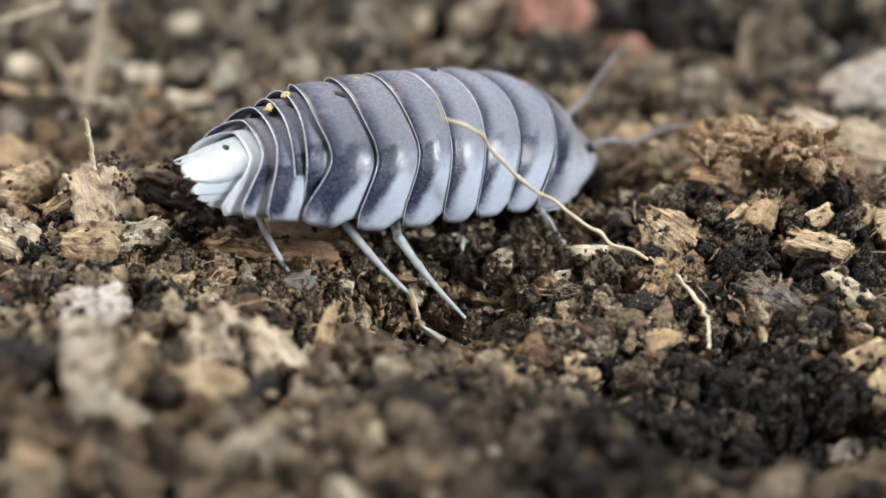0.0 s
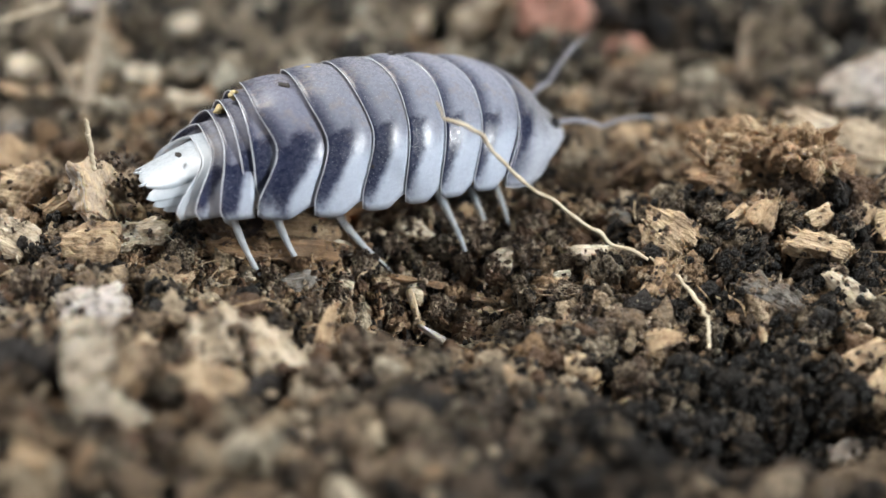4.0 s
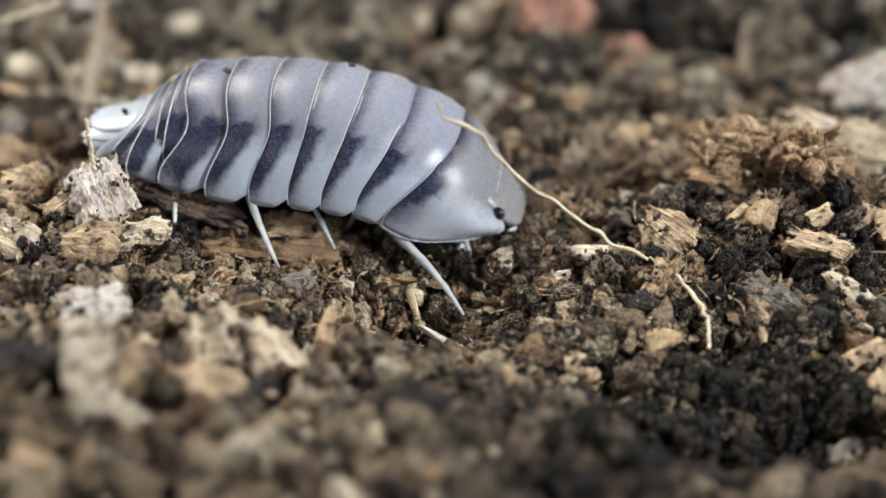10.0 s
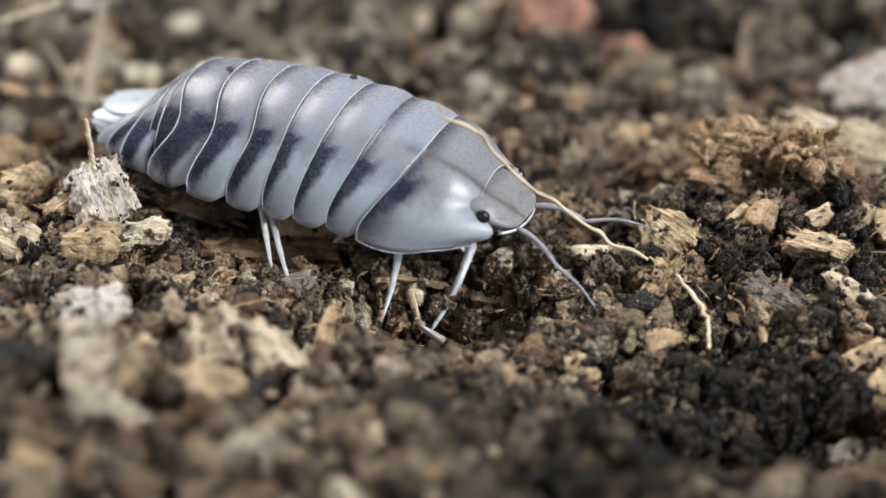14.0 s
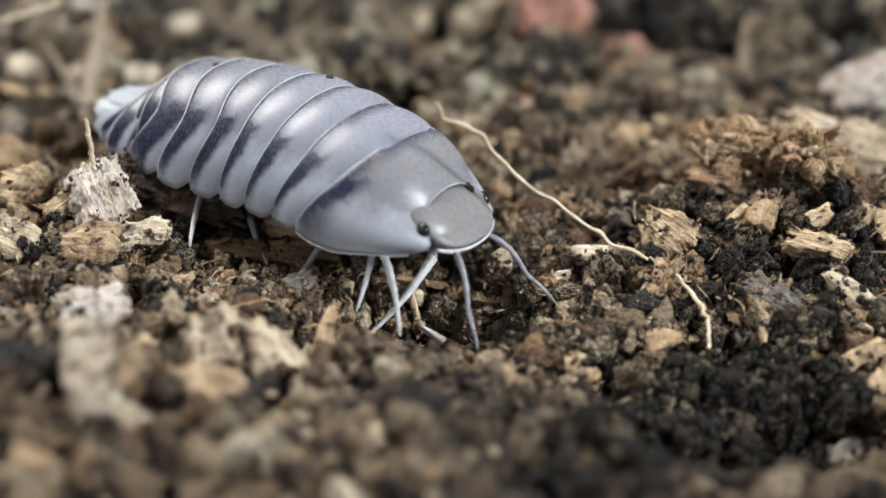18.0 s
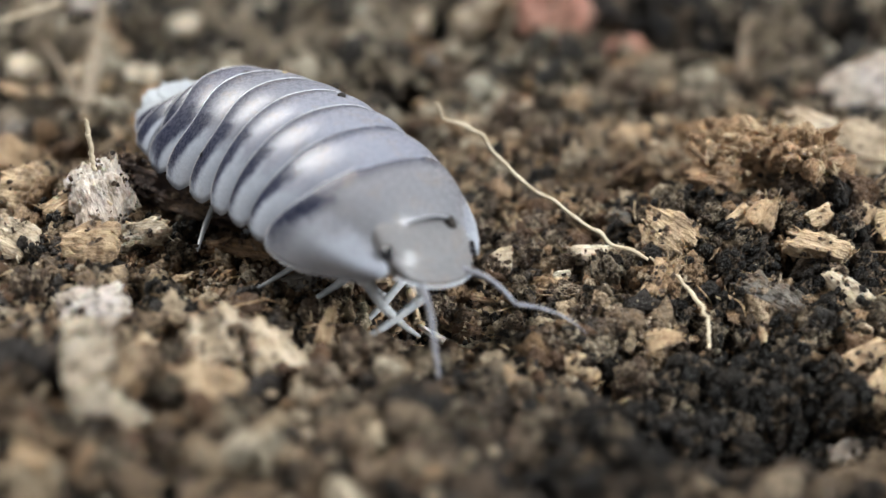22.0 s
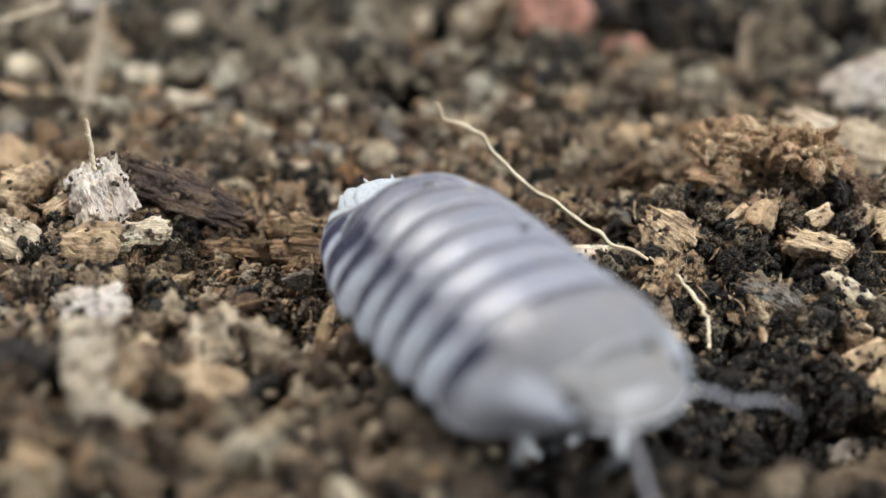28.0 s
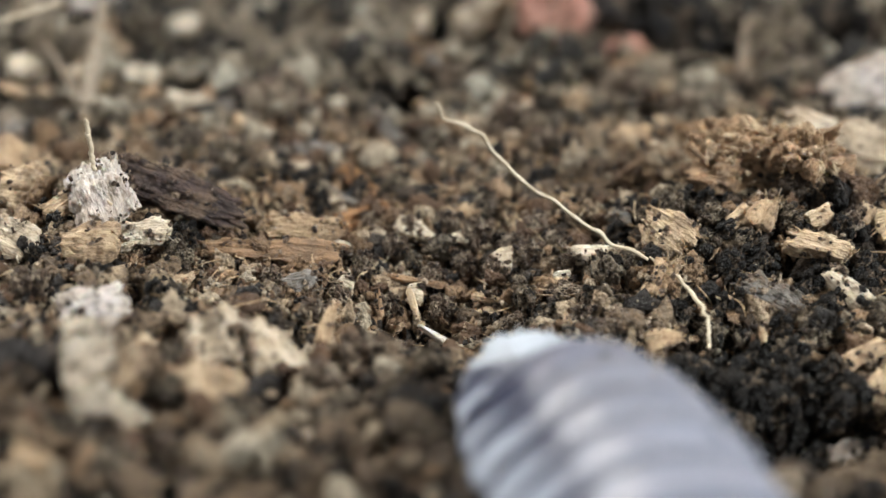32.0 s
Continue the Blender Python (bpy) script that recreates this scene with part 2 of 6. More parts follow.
def tube(path, radii, sides=8):
    """A tapered tube along a path (n, 3), with closed ends."""
    path = np.asarray(path, float)
    radii = np.broadcast_to(radii, len(path))
    tan = np.gradient(path, axis=0)
    tan /= np.linalg.norm(tan, axis=1)[:, None] + 1e-9
    ref = np.array([0.0, 0.0, 1.0]) if abs(tan[:, 2]).mean() < 0.8 else np.array([0.0, 1.0, 0.0])
    a = np.cross(tan, ref)
    a /= np.linalg.norm(a, axis=1)[:, None] + 1e-9
    b = np.cross(tan, a)
    th = np.linspace(0, 2 * np.pi, sides, endpoint=False)
    rings = path[:, None] + radii[:, None, None] * (np.cos(th)[None, :, None] * a[:, None] + np.sin(th)[None, :, None] * b[:, None])
    rings = np.concatenate([path[None, :1].repeat(sides, 1), rings, path[None, -1:].repeat(sides, 1)])
    return rings.reshape(-1, 3), grid_faces(len(path) + 2, sides, True)


def spline(pts, n):
    """A smooth curve through pts."""
    pts = np.asarray(pts, float)
    t = np.arange(len(pts))
    tt = np.linspace(0, len(pts) - 1, n)
    p = np.vstack([2 * pts[0] - pts[1], pts, 2 * pts[-1] - pts[-2]])
    i = np.minimum(tt.astype(int), len(t) - 2)
    f = (tt - i)[:, None]
    p0, p1, p2, p3 = p[i], p[i + 1], p[i + 2], p[i + 3]
    return 0.5 * (2 * p1 + (p2 - p0) * f + (2 * p0 - 5 * p1 + 4 * p2 - p3) * f ** 2 + (3 * p1 - p0 - 3 * p2 + p3) * f ** 3)


def smoothstep(a, b, x):
    t = np.clip((x - a) / (b - a), 0, 1)
    return t * t * (3 - 2 * t)


# ---- the ground: a hollow between two low banks of loose soil ----
def sink(x, y):
    """The dip before the hollow in which the feet stand."""
    return -0.95 * np.exp(-((x + 0.7) / 2.3) ** 2 - ((y + 3.7) / 1.7) ** 2)


def land(x, y):
    z = -0.3 + sink(x, y)
    for a, b, s, u, h in ((-10.5, 0.5, 4.0, 3.5, 1.25), (-8.5, -9, 5, 4.5, 1.3), (0.5, -2.5, 2.6, 2.0, -1.15), (8.0, -7.2, 3.8, 2.7, -3.7),
                          (10.2, 1.2, 4.2, 2.2, 1.7), (0, 26, 30, 8, 1.2), (-3, 2.5, 3, 1.6, -0.25)):
        z = z + h * np.exp(-((x - a) / s) ** 2 - ((y - b) / u) ** 2)
    return z


def rough_land(x, y):
    x, y = np.asarray(x, float).ravel(), np.asarray(y, float).ravel()
    z = land(x, y)
    for size, amp in ((2.6, 0.55), (1.1, 0.42), (0.5, 0.26), (0.24, 0.13)):
        q = lattice(np.stack([x / size + 17.3, y / size + 9.1, z * 0 + size * 7], 1))
        z = z + amp * (1 - 2 * np.abs(q - 0.5) * 2 + (q - 0.5)) * 0.6
    far = np.clip((y - 7) / 6, 0, 1) + np.clip((-7 - y) / 4, 0, 1) * 0.6
    z = z + far * 2.1 * (lattice(np.stack([x / 2.2 + 3.3, y / 2.2 + 8.1, 0 * x + 4], 1)) - 0.55)
    return z - 0.35 - 0.9 * np.clip((y - 6) / 4, 0, 1) * pits(x, y)


def build_ground():
    fine_x, fine_y = np.arange(-17, 17.01, 0.11), np.arange(-15, 27.01, 0.11)
    far = np.array([0.4, 1, 2, 4, 8, 16, 32, 64, 120, 250, 500])
    gx = np.concatenate([-17 - far[::-1], fine_x, 17 + far])
    gy = np.concatenate([-15 - far[::-1], fine_y, 27 + far])
    X, Y = np.meshgrid(gx, gy, indexing="ij")
    Z = rough_land(X, Y)
    v = np.stack([X.ravel(), Y.ravel(), Z], 1)
    me = mesh_from("ground", v, grid_faces(len(gx), len(gy))[:, ::-1], SOIL_SHEET)
    tagged(new("ground", me), "dark brown crumbly damp soil with a shallow hollow", "ground", kind="structure")


def scatter(name, label, x, y, z, rad, base, seed, rough, stretch=(0.6, 1.25), material=None):
    """One joined heap of crumbs, each a rough lump of its own."""
    r = np.random.default_rng(seed)
    count = len(x)
    bv, bf = base
    nv = len(bv)
    v = bv[None].repeat(count, 0)
    sq = r.uniform(stretch[0], stretch[1], (count, 1, 3))
    off = r.uniform(0, 60, (count, 1, 3))
    p = (v * 1.2 + off).reshape(-1, 3)
    bulge = 0.55 + 0.8 * lattice(p) + rough * (lattice(p * 2.4 + 5) - 0.5)
    if nv > 100:
        bulge += 0.75 * rough * (lattice(p * 5.3 + 9) - 0.5)
    v = (v * bulge.reshape(count, nv, 1)) * sq
    a, t = r.uniform(0, 2 * np.pi, (2, count, 1))
    c, s, c2, s2 = np.cos(a), np.sin(a), np.cos(t), np.sin(t)
    x1, y1, z1 = v[..., 0], v[..., 1] * c2 - v[..., 2] * s2, v[..., 1] * s2 + v[..., 2] * c2
    v = np.stack([x1 * c - y1 * s, x1 * s + y1 * c, z1], -1)
    v = v * rad[:, None, None] + np.stack([x, y, z], 1)[:, None]
    f = (bf[None] + nv * np.arange(count)[:, None, None]).reshape(-1, 3)
    me = mesh_from(name, v.reshape(-1, 3), f, material or SOIL_GRAINS, smooth=nv > 20)
    tagged(new(name, me), label, "soil", kind="stuff")


def pits(x, y):
    """0 on the heaps, 1 in the dark gaps between them."""
    q = lattice(np.stack([x / 1.0 + 5.1, y / 1.5 + 2.2, 0 * x + 9], 1)) + 0.35 * (lattice(np.stack([x / 0.4, y / 0.6, 0 * x + 3], 1)) - 0.5)
    return smoothstep(0.46, 0.30, q)


def heaped(x, y):
    keep = pits(x, y) < 0.5
    return x[keep], y[keep]


def open_spot(x, y):
    """False where large pale chips lie bare."""
    return ~((x > -8.9) & (x < -6.2) & (y > -12.2) & (y < -8.8)) & ~((x > -6.6) & (x < -3.6) & (y > -10.2) & (y < -6.2))


def dark_side(x, y):
    """Where soil is coloured darker: damp peat on the bank, painted shade in the pit."""
    edge = 4.2 + 2.4 * lattice(np.stack([x * 0.5, y * 0.5, 0 * x + 2], 1)) + 0.35 * np.maximum(y, 0) - 0.35 * np.maximum(-4 - y, 0)
    return (x > edge) & (y < 7)


def build_grains():
    """Loose soil crumbs too many to count."""
    r = np.random.default_rng(1)
    n = 3300
    x, y = r.uniform(-14, 14, n), -8 + 17 * r.random(n)
    rad = 0.16 * (0.50 / 0.16) ** (r.random(n) ** 1.5)
    z = rough_land(x, y) + rad * r.uniform(-0.3, 0.6, n)
    # this mask also takes in the pit, where dark colour replaces shade
    damp = dark_side(x, y)
    scatter("coarse_soil_grains", "coarse brown and black soil crumbs heaped loosely", x[~damp], y[~damp], z[~damp], rad[~damp], ICO2, 2, 1.1)
    scatter("damp_soil_grains", "dark damp soil crumbs, colour also painting pit shade", x[damp], y[damp], z[damp], rad[damp], ICO2, 12, 1.1, material=SOIL_PEAT_SHADE)
    # finer crumbs crust the coarse ones and the ground between
    m = 30000
    pick = r.integers(0, n, m)
    d = r.normal(size=(m, 3))
    d[:, 2] = np.abs(d[:, 2])
    d /= np.linalg.norm(d, axis=1)[:, None]
    q = np.stack([x, y, z], 1)[pick] + d * rad[pick][:, None] * r.uniform(0.75, 1.0, (m, 1))
    fine = 0.035 * (0.13 / 0.035) ** (r.random(m) ** 1.6)
    damp = dark_side(q[:, 0], q[:, 1])
    for side, mat, name, seed in ((~damp, SOIL_GRAINS, "soil_crust", 3), (damp, SOIL_PEAT_SHADE, "damp_soil_crust", 13)):
        scatter(name, "fine crumbs crusted on larger soil lumps", q[side, 0], q[side, 1], q[side, 2], fine[side], ICO1, seed, 0.8, (0.5, 1.4), mat)
    m = 26000
    x, y = r.uniform(-15, 15, m), -9 + 19 * r.random(m)
    fine = 0.05 * (0.17 / 0.05) ** (r.random(m) ** 1.5)
    z = rough_land(x, y) + fine * r.uniform(0, 0.8, m)
    damp = dark_side(x, y)
    for side, mat, name, seed in ((~damp, SOIL_GRAINS, "fine_soil_grains", 4), (damp, SOIL_PEAT_SHADE, "fine_damp_grains", 14)):
        scatter(name, "fine brown soil crumbs with pale wood dust", x[side], y[side], z[side], fine[side], ICO1, seed, 0.8, (0.4, 1.5), mat)
    # farther ground, and the ground close to the viewer
    n = 7000
    x = r.uniform(-19, 19, n)
    y = np.where(r.random(n) < 0.22, r.uniform(-15, -8, n), r.uniform(9, 27, n))
    clear = open_spot(x, y)
    x, y = x[clear], y[clear]
    near = (y < 0)
    x, y = np.concatenate([x[near], heaped(x[~near], y[~near])[0]]), np.concatenate([y[near], heaped(x[~near], y[~near])[1]])
    n, near = len(x), (np.arange(len(x)) < near.sum())
    rad = 0.14 * (0.72 / 0.14) ** (r.random(n) ** 1.7)
    z = rough_land(x, y) + rad * r.uniform(-0.2, 0.9, n)
    # crumbs at x >= -1 take the darker colour, painting shade on near ground
    for some, mat, name, seed in ((~near, SOIL_PALE, "loose_soil_crumbs", 5), (near & (x < -1.0), SOIL_GRAINS, "heaped_soil_crumbs", 15), (near & (x >= -1.0), SOIL_PEAT_SHADE, "peaty_soil_crumbs", 25)):
        scatter(name, "loose brown, black and tan soil crumbs", x[some], y[some], z[some], rad[some], ICO2, seed, 0.8, material=mat)
    n = 6000
    x, y = r.uniform(-12, 12, n), r.uniform(-14, -7, n)
    clear = open_spot(x, y)
    x, y = x[clear], y[clear]
    n = len(x)
    rad = 0.10 * (0.34 / 0.10) ** (r.random(n) ** 1.4)
    z = rough_land(x, y) + rad * r.uniform(0.0, 2.4, n)
    # again the darker colour at x >= -1 acts as painted shade
    for some, mat, name, seed in ((x < -1.0, SOIL_GRAINS, "small_heaped_crumbs", 16), (x >= -1.0, SOIL_PEAT_SHADE, "small_peaty_crumbs", 26)):
        scatter(name, "small loose soil crumbs and tan specks", x[some], y[some], z[some], rad[some], ICO1, seed, 0.9, (0.45, 1.4), mat)
    n = 13000
    x = r.uniform(-19, 19, n)
    y = r.uniform(8, 24, n)
    x, y = heaped(x, y)
    n = len(x)
    rad = 0.10 * (0.36 / 0.10) ** (r.random(n) ** 1.4)
    z = rough_land(x, y) + rad * r.uniform(0.0, 2.4, n)
    scatter("small_soil_crumbs", "small loose soil crumbs and pale specks", x, y, z, rad, ICO1, 7, 0.8, (0.5, 1.4), SOIL_PALE)
    # slivers of wood dust
    m = 6500
    x, y = r.uniform(-13, 13, m), -8 + 19 * r.random(m)
    fine = 0.05 * (0.24 / 0.05) ** (r.random(m) ** 1.6)
    z = rough_land(x, y) + 0.10 + 0.3 * r.random(m)
    scatter("wood_dust", "tiny tan slivers of wood in the soil", x, y, z, fine, ICO1, 6, 0.5, (0.22, 1.5), WOOD_DUST)
    m = 2600
    x, y = r.uniform(-14, 14, m), -12 + 24 * r.random(m)
    fine = 0.12 * (0.42 / 0.12) ** (r.random(m) ** 1.6)
    z = rough_land(x, y) + fine * r.uniform(0.2, 1.0, m)
    scatter("wood_crumble", "torn crumbs of tan and brown rotten wood", x, y, z, fine, ICO2, 8, 1.5, (0.35, 1.5), WOOD_DUST)
    # hair-thin torn plant fibres
    verts, faces, n = [], [], 0
    for _ in range(1500):
        o = np.array([r.uniform(-13, 13), -7 + 19 * r.random(), 0.0])
        o[2] = rough_land(o[0], o[1])[0] + r.uniform(0.05, 0.45)
        d = r.normal(size=3) * np.array([1, 1, 0.45])
        d *= r.uniform(0.2, 0.65) / np.linalg.norm(d)
        v, f = tube(spline([o - d, o + r.normal(size=3) * 0.08, o + d], 6), r.uniform(0.012, 0.034), 4)
        verts.append(v)
        faces.append(f + n)
        n += len(v)
    tagged(new("torn_fibres", mesh_from("torn_fibres", np.vstack(verts), np.vstack(faces), WOOD_TAN)), "hair-thin torn tan plant fibres in the soil", "fibres", kind="stuff")


build_ground()
build_grains()


# ---- loose things on the soil ----
def chip_mesh(name, size, material, seed, splinter=0.25, curl=0.0, lump=0.12):
    """A torn, crumbling piece of wood or bark: frayed ends, ridges along the grain, uneven faces."""
    r = np.random.default_rng(seed)
    L, W, T = size
    v, f = ICO5 if L * W > 1.1 else ICO4
    off = r.uniform(0, 50, 3)
    # broken faces: the body is cut by planes along, across and askew to the grain
    cuts = np.vstack([np.eye(3), -np.eye(3), r.normal(size=(11, 3)) * np.array([0.8, 1.1, 0.9])])
    cuts /= np.linalg.norm(cuts, axis=1)[:, None]
    depth = np.concatenate([r.uniform(0.90, 1.0, 6), r.uniform(0.95, 1.22, 11)])
    reach = (depth / np.maximum(v @ cuts.T, 1e-3)).min(axis=1)
    box = v * np.minimum(reach, 1.5)[:, None]
    mm = box * np.array([L, W, T]) / 2
    def at(s, o=0.0):
        return lattice(mm * np.array(s) + off + o) - 0.5
    fibre = lattice(np.stack([np.sign(v[:, 0]) * 9 + 0 * v[:, 0], mm[:, 1] * 4.5, mm[:, 2] * 4.5], 1) + off) - 0.5
    fine = lattice(np.stack([np.sign(v[:, 0]) * 5 + 0 * v[:, 0], mm[:, 1] * 13, mm[:, 2] * 13], 1) + off) - 0.5
    x = box[:, 0] * (1 + splinter * (2.0 * fibre + 1.2 * fine) * np.abs(box[:, 0]) ** 2)
    taper = 1 + r.uniform(-0.3, 0.3) * box[:, 0]
    edge = 1 + (lump + 0.10) * 3.2 * at((1.4 / max(L, 0.5) * 1.6, 0.3, 0.6), 3) + 0.25 * at((4.0, 0.6, 0.9), 8)
    y = box[:, 1] * edge * taper
    z = box[:, 2] * (1 + (lump + 0.08) * 3.0 * at((1.2, 1.6, 0.2), 5))
    out = np.stack([x * L / 2, y * W / 2, z * T / 2], 1)
    # ridges along the grain, then crumbling
    nrm = v / np.linalg.norm(v, axis=1)[:, None]
    small = min(W, L)
    ridge = 0.16 * small * at((0.7, 7.0, 7.0), 12) * (1 - np.abs(nrm[:, 0]) ** 2) + 0.09 * small * at((1.5, 15.0, 15.0), 21)
    crumble = (0.05 + lump) * 0.8 * small * at((3.0, 3.4, 3.4), 31) + (0.03 + 0.4 * lump) * small * at((9.0, 9.0, 9.0), 41)
    out += nrm * np.clip(ridge + crumble, -0.3 * T, 0.4)[:, None]
    if curl:
        a = out[:, 0] / (L / 2) * curl
        R = L / 2 / curl
        out = np.stack([(R - out[:, 2]) * np.sin(a), out[:, 1], R - (R - out[:, 2]) * np.cos(a)], 1)
    return mesh_from(name, out, f, material, smooth=True)


def strand_mesh(k, material):
    r = np.random.default_rng(900 + k)
    pts = [(0, 0, 0), (0.35, r.uniform(-0.08, 0.08), r.uniform(-0.05, 0.1)), (0.7, r.uniform(-0.15, 0.15), r.uniform(-0.1, 0.15)), (1.0, r.uniform(-0.2, 0.2), r.uniform(-0.15, 0.2))]
    v, f = tube(spline(pts, 8), np.linspace(0.07, 0.012, 8), 5)
    return mesh_from("strand", v, f, material)


clinging = []
SPLINTERS = [strand_mesh(k, WOOD_BROWN if k % 3 == 1 else WOOD_TAN) for k in range(6)]
FRAYS = {m.name: [strand_mesh(k + 10, m) for k in range(3)] for m in (WOOD_TAN, WOOD_PALE, WOOD_WHITE, FLAKE_GREY)}
made = 0


def chip(x, y, z, ax, ay, az, L, W, T, material=None, label="", name="wood_chip", category="wood chip", splinter=0.25, curl=0.0, lump=0.12):
    """A chip whose middle lies at x, y, z, turned by ax, ay, az degrees."""
    global made
    made += 1
    z += sink(x, y)
    me = chip_mesh(name, (L, W, T), material or WOOD_TAN, 100 + made, splinter, curl, lump)
    ob = new(name, me)
    ob.matrix_world = pose(x * MM, y * MM, z * MM, ax, ay, az)
    seen = np.random.default_rng(4000 + made)
    co = np.empty(len(me.vertices) * 3, dtype=np.float32)
    me.vertices.foreach_get("co", co)
    for i in seen.integers(0, len(me.vertices), int(6 + 16 * min(L * W, 4.0))):
        at = ob.matrix_world @ Vector(co[3 * i:3 * i + 3])
        if at.z > ob.matrix_world.translation.z - 0.3 * MM * W:
            clinging.append(at / MM)
    m = (material or WOOD_TAN)
    if splinter >= 0.25 and m.name in FRAYS and L * W > 0.5:
        r = np.random.default_rng(made)
        for _ in range(int(10 + 30 * (splinter - 0.25) + 4 * L)):
            end = 1 if r.random() < 0.65 else -1
            s = part("strand", FRAYS[m.name][int(r.integers(0, 3))], ob)
            at = Vector((end * L * r.uniform(0.30, 0.46), W * r.uniform(-0.42, 0.42), T * r.uniform(-0.2, 0.48))) * MM
            aim = Vector((end, r.uniform(-0.5, 0.5), r.uniform(-0.1, 0.6))).normalized()
            size = r.uniform(0.18, 0.5) * min(1.0, 0.5 + 0.4 * L)
            s.matrix_basis = Matrix.Translation(at) @ aim.to_track_quat('X', 'Z').to_matrix().to_4x4() @ Matrix.Diagonal((size, 0.6, 0.6, 1))
    return tagged(ob, label or "small tan splintered wood chip lying in soil", category, group=category + "s on the soil")


CRUMBS = [chip_mesh("wood_crumb", sz, m, 700 + i, 0.4, 0.0, 0.3) for i, (sz, m) in enumerate((
    ((1.0, 0.7, 0.5), WOOD_TAN), ((1.3, 0.5, 0.4), WOOD_PALE), ((0.9, 0.9, 0.5), WOOD_TAN), ((1.5, 0.35, 0.3), WOOD_BROWN),
    ((1.1, 0.6, 0.3), FLAKE_GREY), ((0.8, 0.7, 0.6), WOOD_PALE), ((1.6, 0.45, 0.3), WOOD_TAN), ((1.0, 0.8, 0.5), WOOD_BROWN)))]
CRUMB_LABEL = ("small torn tan wood crumb", "narrow pale wood crumb on soil", "blocky tan wood crumb on soil", "thin brown wood splinter on soil",
               "grey weathered wood crumb on soil", "rounded pale wood crumb on soil", "long tan wood splinter on soil", "dark brown wood crumb on soil")


def crumb(x, y, z, size, kind, turn):
    z += sink(x, y)
    ob = new("wood_crumb", CRUMBS[kind])
    ob.matrix_world = pose(x * MM, y * MM, z * MM, (turn * 1.7) % 90 - 30, (turn * 2.3) % 70 - 35, turn) @ Matrix.Diagonal((size, size, size, 1))
    return tagged(ob, CRUMB_LABEL[kind], "wood crumb", group="wood crumbs on the soil")


def clod_mesh(seed, material):
    """A crumbly clod: a rough core crusted all over with angular grains."""
    r = np.random.default_rng(seed)
    v, f = ICO3
    off = r.uniform(0, 50, 3)

    def skin(d):
        return 0.50 + 0.62 * lattice(d * 1.4 + off) + 0.5 * (lattice(d * 3.0 + off) - 0.5)
    verts, faces, n = [v * (skin(v) * 0.86)[:, None]], [f], len(v)
    for base, count, lo, hi in ((ICO2, 28, 0.15, 0.30), (ICO1, 150, 0.05, 0.15)):
        bv, bf = base
        for _ in range(count):
            d = r.normal(size=3)
            d /= np.linalg.norm(d)
            size = lo * (hi / lo) ** (r.random() ** 1.4)
            g = bv * (0.6 + 0.8 * lattice(bv * 1.7 + r.uniform(0, 50, 3)))[:, None] * r.uniform(0.55, 1.35, 3)
            turn = np.array(Euler(r.uniform(0, 6.3, 3)).to_matrix())
            verts.append(g @ turn.T * size + d * (skin(d[None])[0] * r.uniform(0.82, 1.04)))
            faces.append(bf + n)
            n += len(bv)
    return mesh_from("soil_clod", np.vstack(verts), np.vstack(faces), material, smooth=False)


CLODS = [clod_mesh(s, m) for s, m in ((1, SOIL_CLOD), (2, SOIL_CLOD), (3, SOIL_CLOD), (4, SOIL_CLOD), (5, SOIL_RED), (6, SOIL_RED), (7, SOIL_BLACK_AND_SHADE), (8, SOIL_BLACK_AND_SHADE))]


def clod(x, y, z, sx, sy, sz, turn, kind=0, label=""):
    z += sink(x, y)
    ob = new("soil_clod", CLODS[kind])
    ob.matrix_world = pose(x * MM, y * MM, z * MM, turn * 0.7, turn * 0.3, turn) @ Matrix.Diagonal((sx, sy, sz, 1))
    return tagged(ob, label or ("black soil clod of damp peat and painted shade" if kind > 5 else "rough reddish brown soil clod" if kind > 3 else "rough dark brown soil clod with pale specks"), "soil clod", group="soil clods")


def clump(x, y, z, L, W, T, turn, count, seed, label):
    """A torn clump of wood: a crumbling core with frayed strands."""
    top = tagged(new("wood_clump"), label, "wood clump", group="wood clumps on the soil")
    top.matrix_world = pose(x * MM, y * MM, z * MM, 0, 0, turn)
    part("core", chip_mesh("core", (L * 0.85, W * 0.85, T * 0.75), WOOD_BROWN, seed, 0.35, 0.0, 0.30), top)
    r = np.random.default_rng(seed)
    for _ in range(int(8 + 4 * L)):
        ob = part("chunk", CRUMBS[(0, 2, 7, 3, 6)[int(r.integers(0, 5))]], top)
        at = Vector((r.uniform(-0.5, 0.5) * L, r.uniform(-0.5, 0.2) * W, r.uniform(-0.1, 0.48) * T)) * MM
        size = r.uniform(0.35, 0.85)
        ob.matrix_basis = Matrix.Translation(at) @ Euler(tuple(r.uniform(0, 6.3, 3))).to_matrix().to_4x4() @ Matrix.Diagonal((size, size, size, 1))
    for _ in range(count):
        d = Vector((r.uniform(-1, 1), r.uniform(-1, 0.6), r.uniform(-0.2, 1))).normalized()
        ob = part("strand", SPLINTERS[int(r.integers(0, 6))], top)
        aim = (d * 0.6 + Vector((r.uniform(-1, 1), r.uniform(-0.8, 0.5), r.uniform(-0.4, 0.9)))).normalized()
        at = Vector((d.x * L * 0.46, d.y * W * 0.44, d.z * T * 0.42)) * MM
        size = r.uniform(0.2, 0.65)
        thin = r.uniform(0.35, 0.85)
        ob.matrix_basis = Matrix.Translation(at) @ aim.to_track_quat('X', 'Z').to_matrix().to_4x4() @ Matrix.Diagonal((size, thin, thin, 1))
    return top


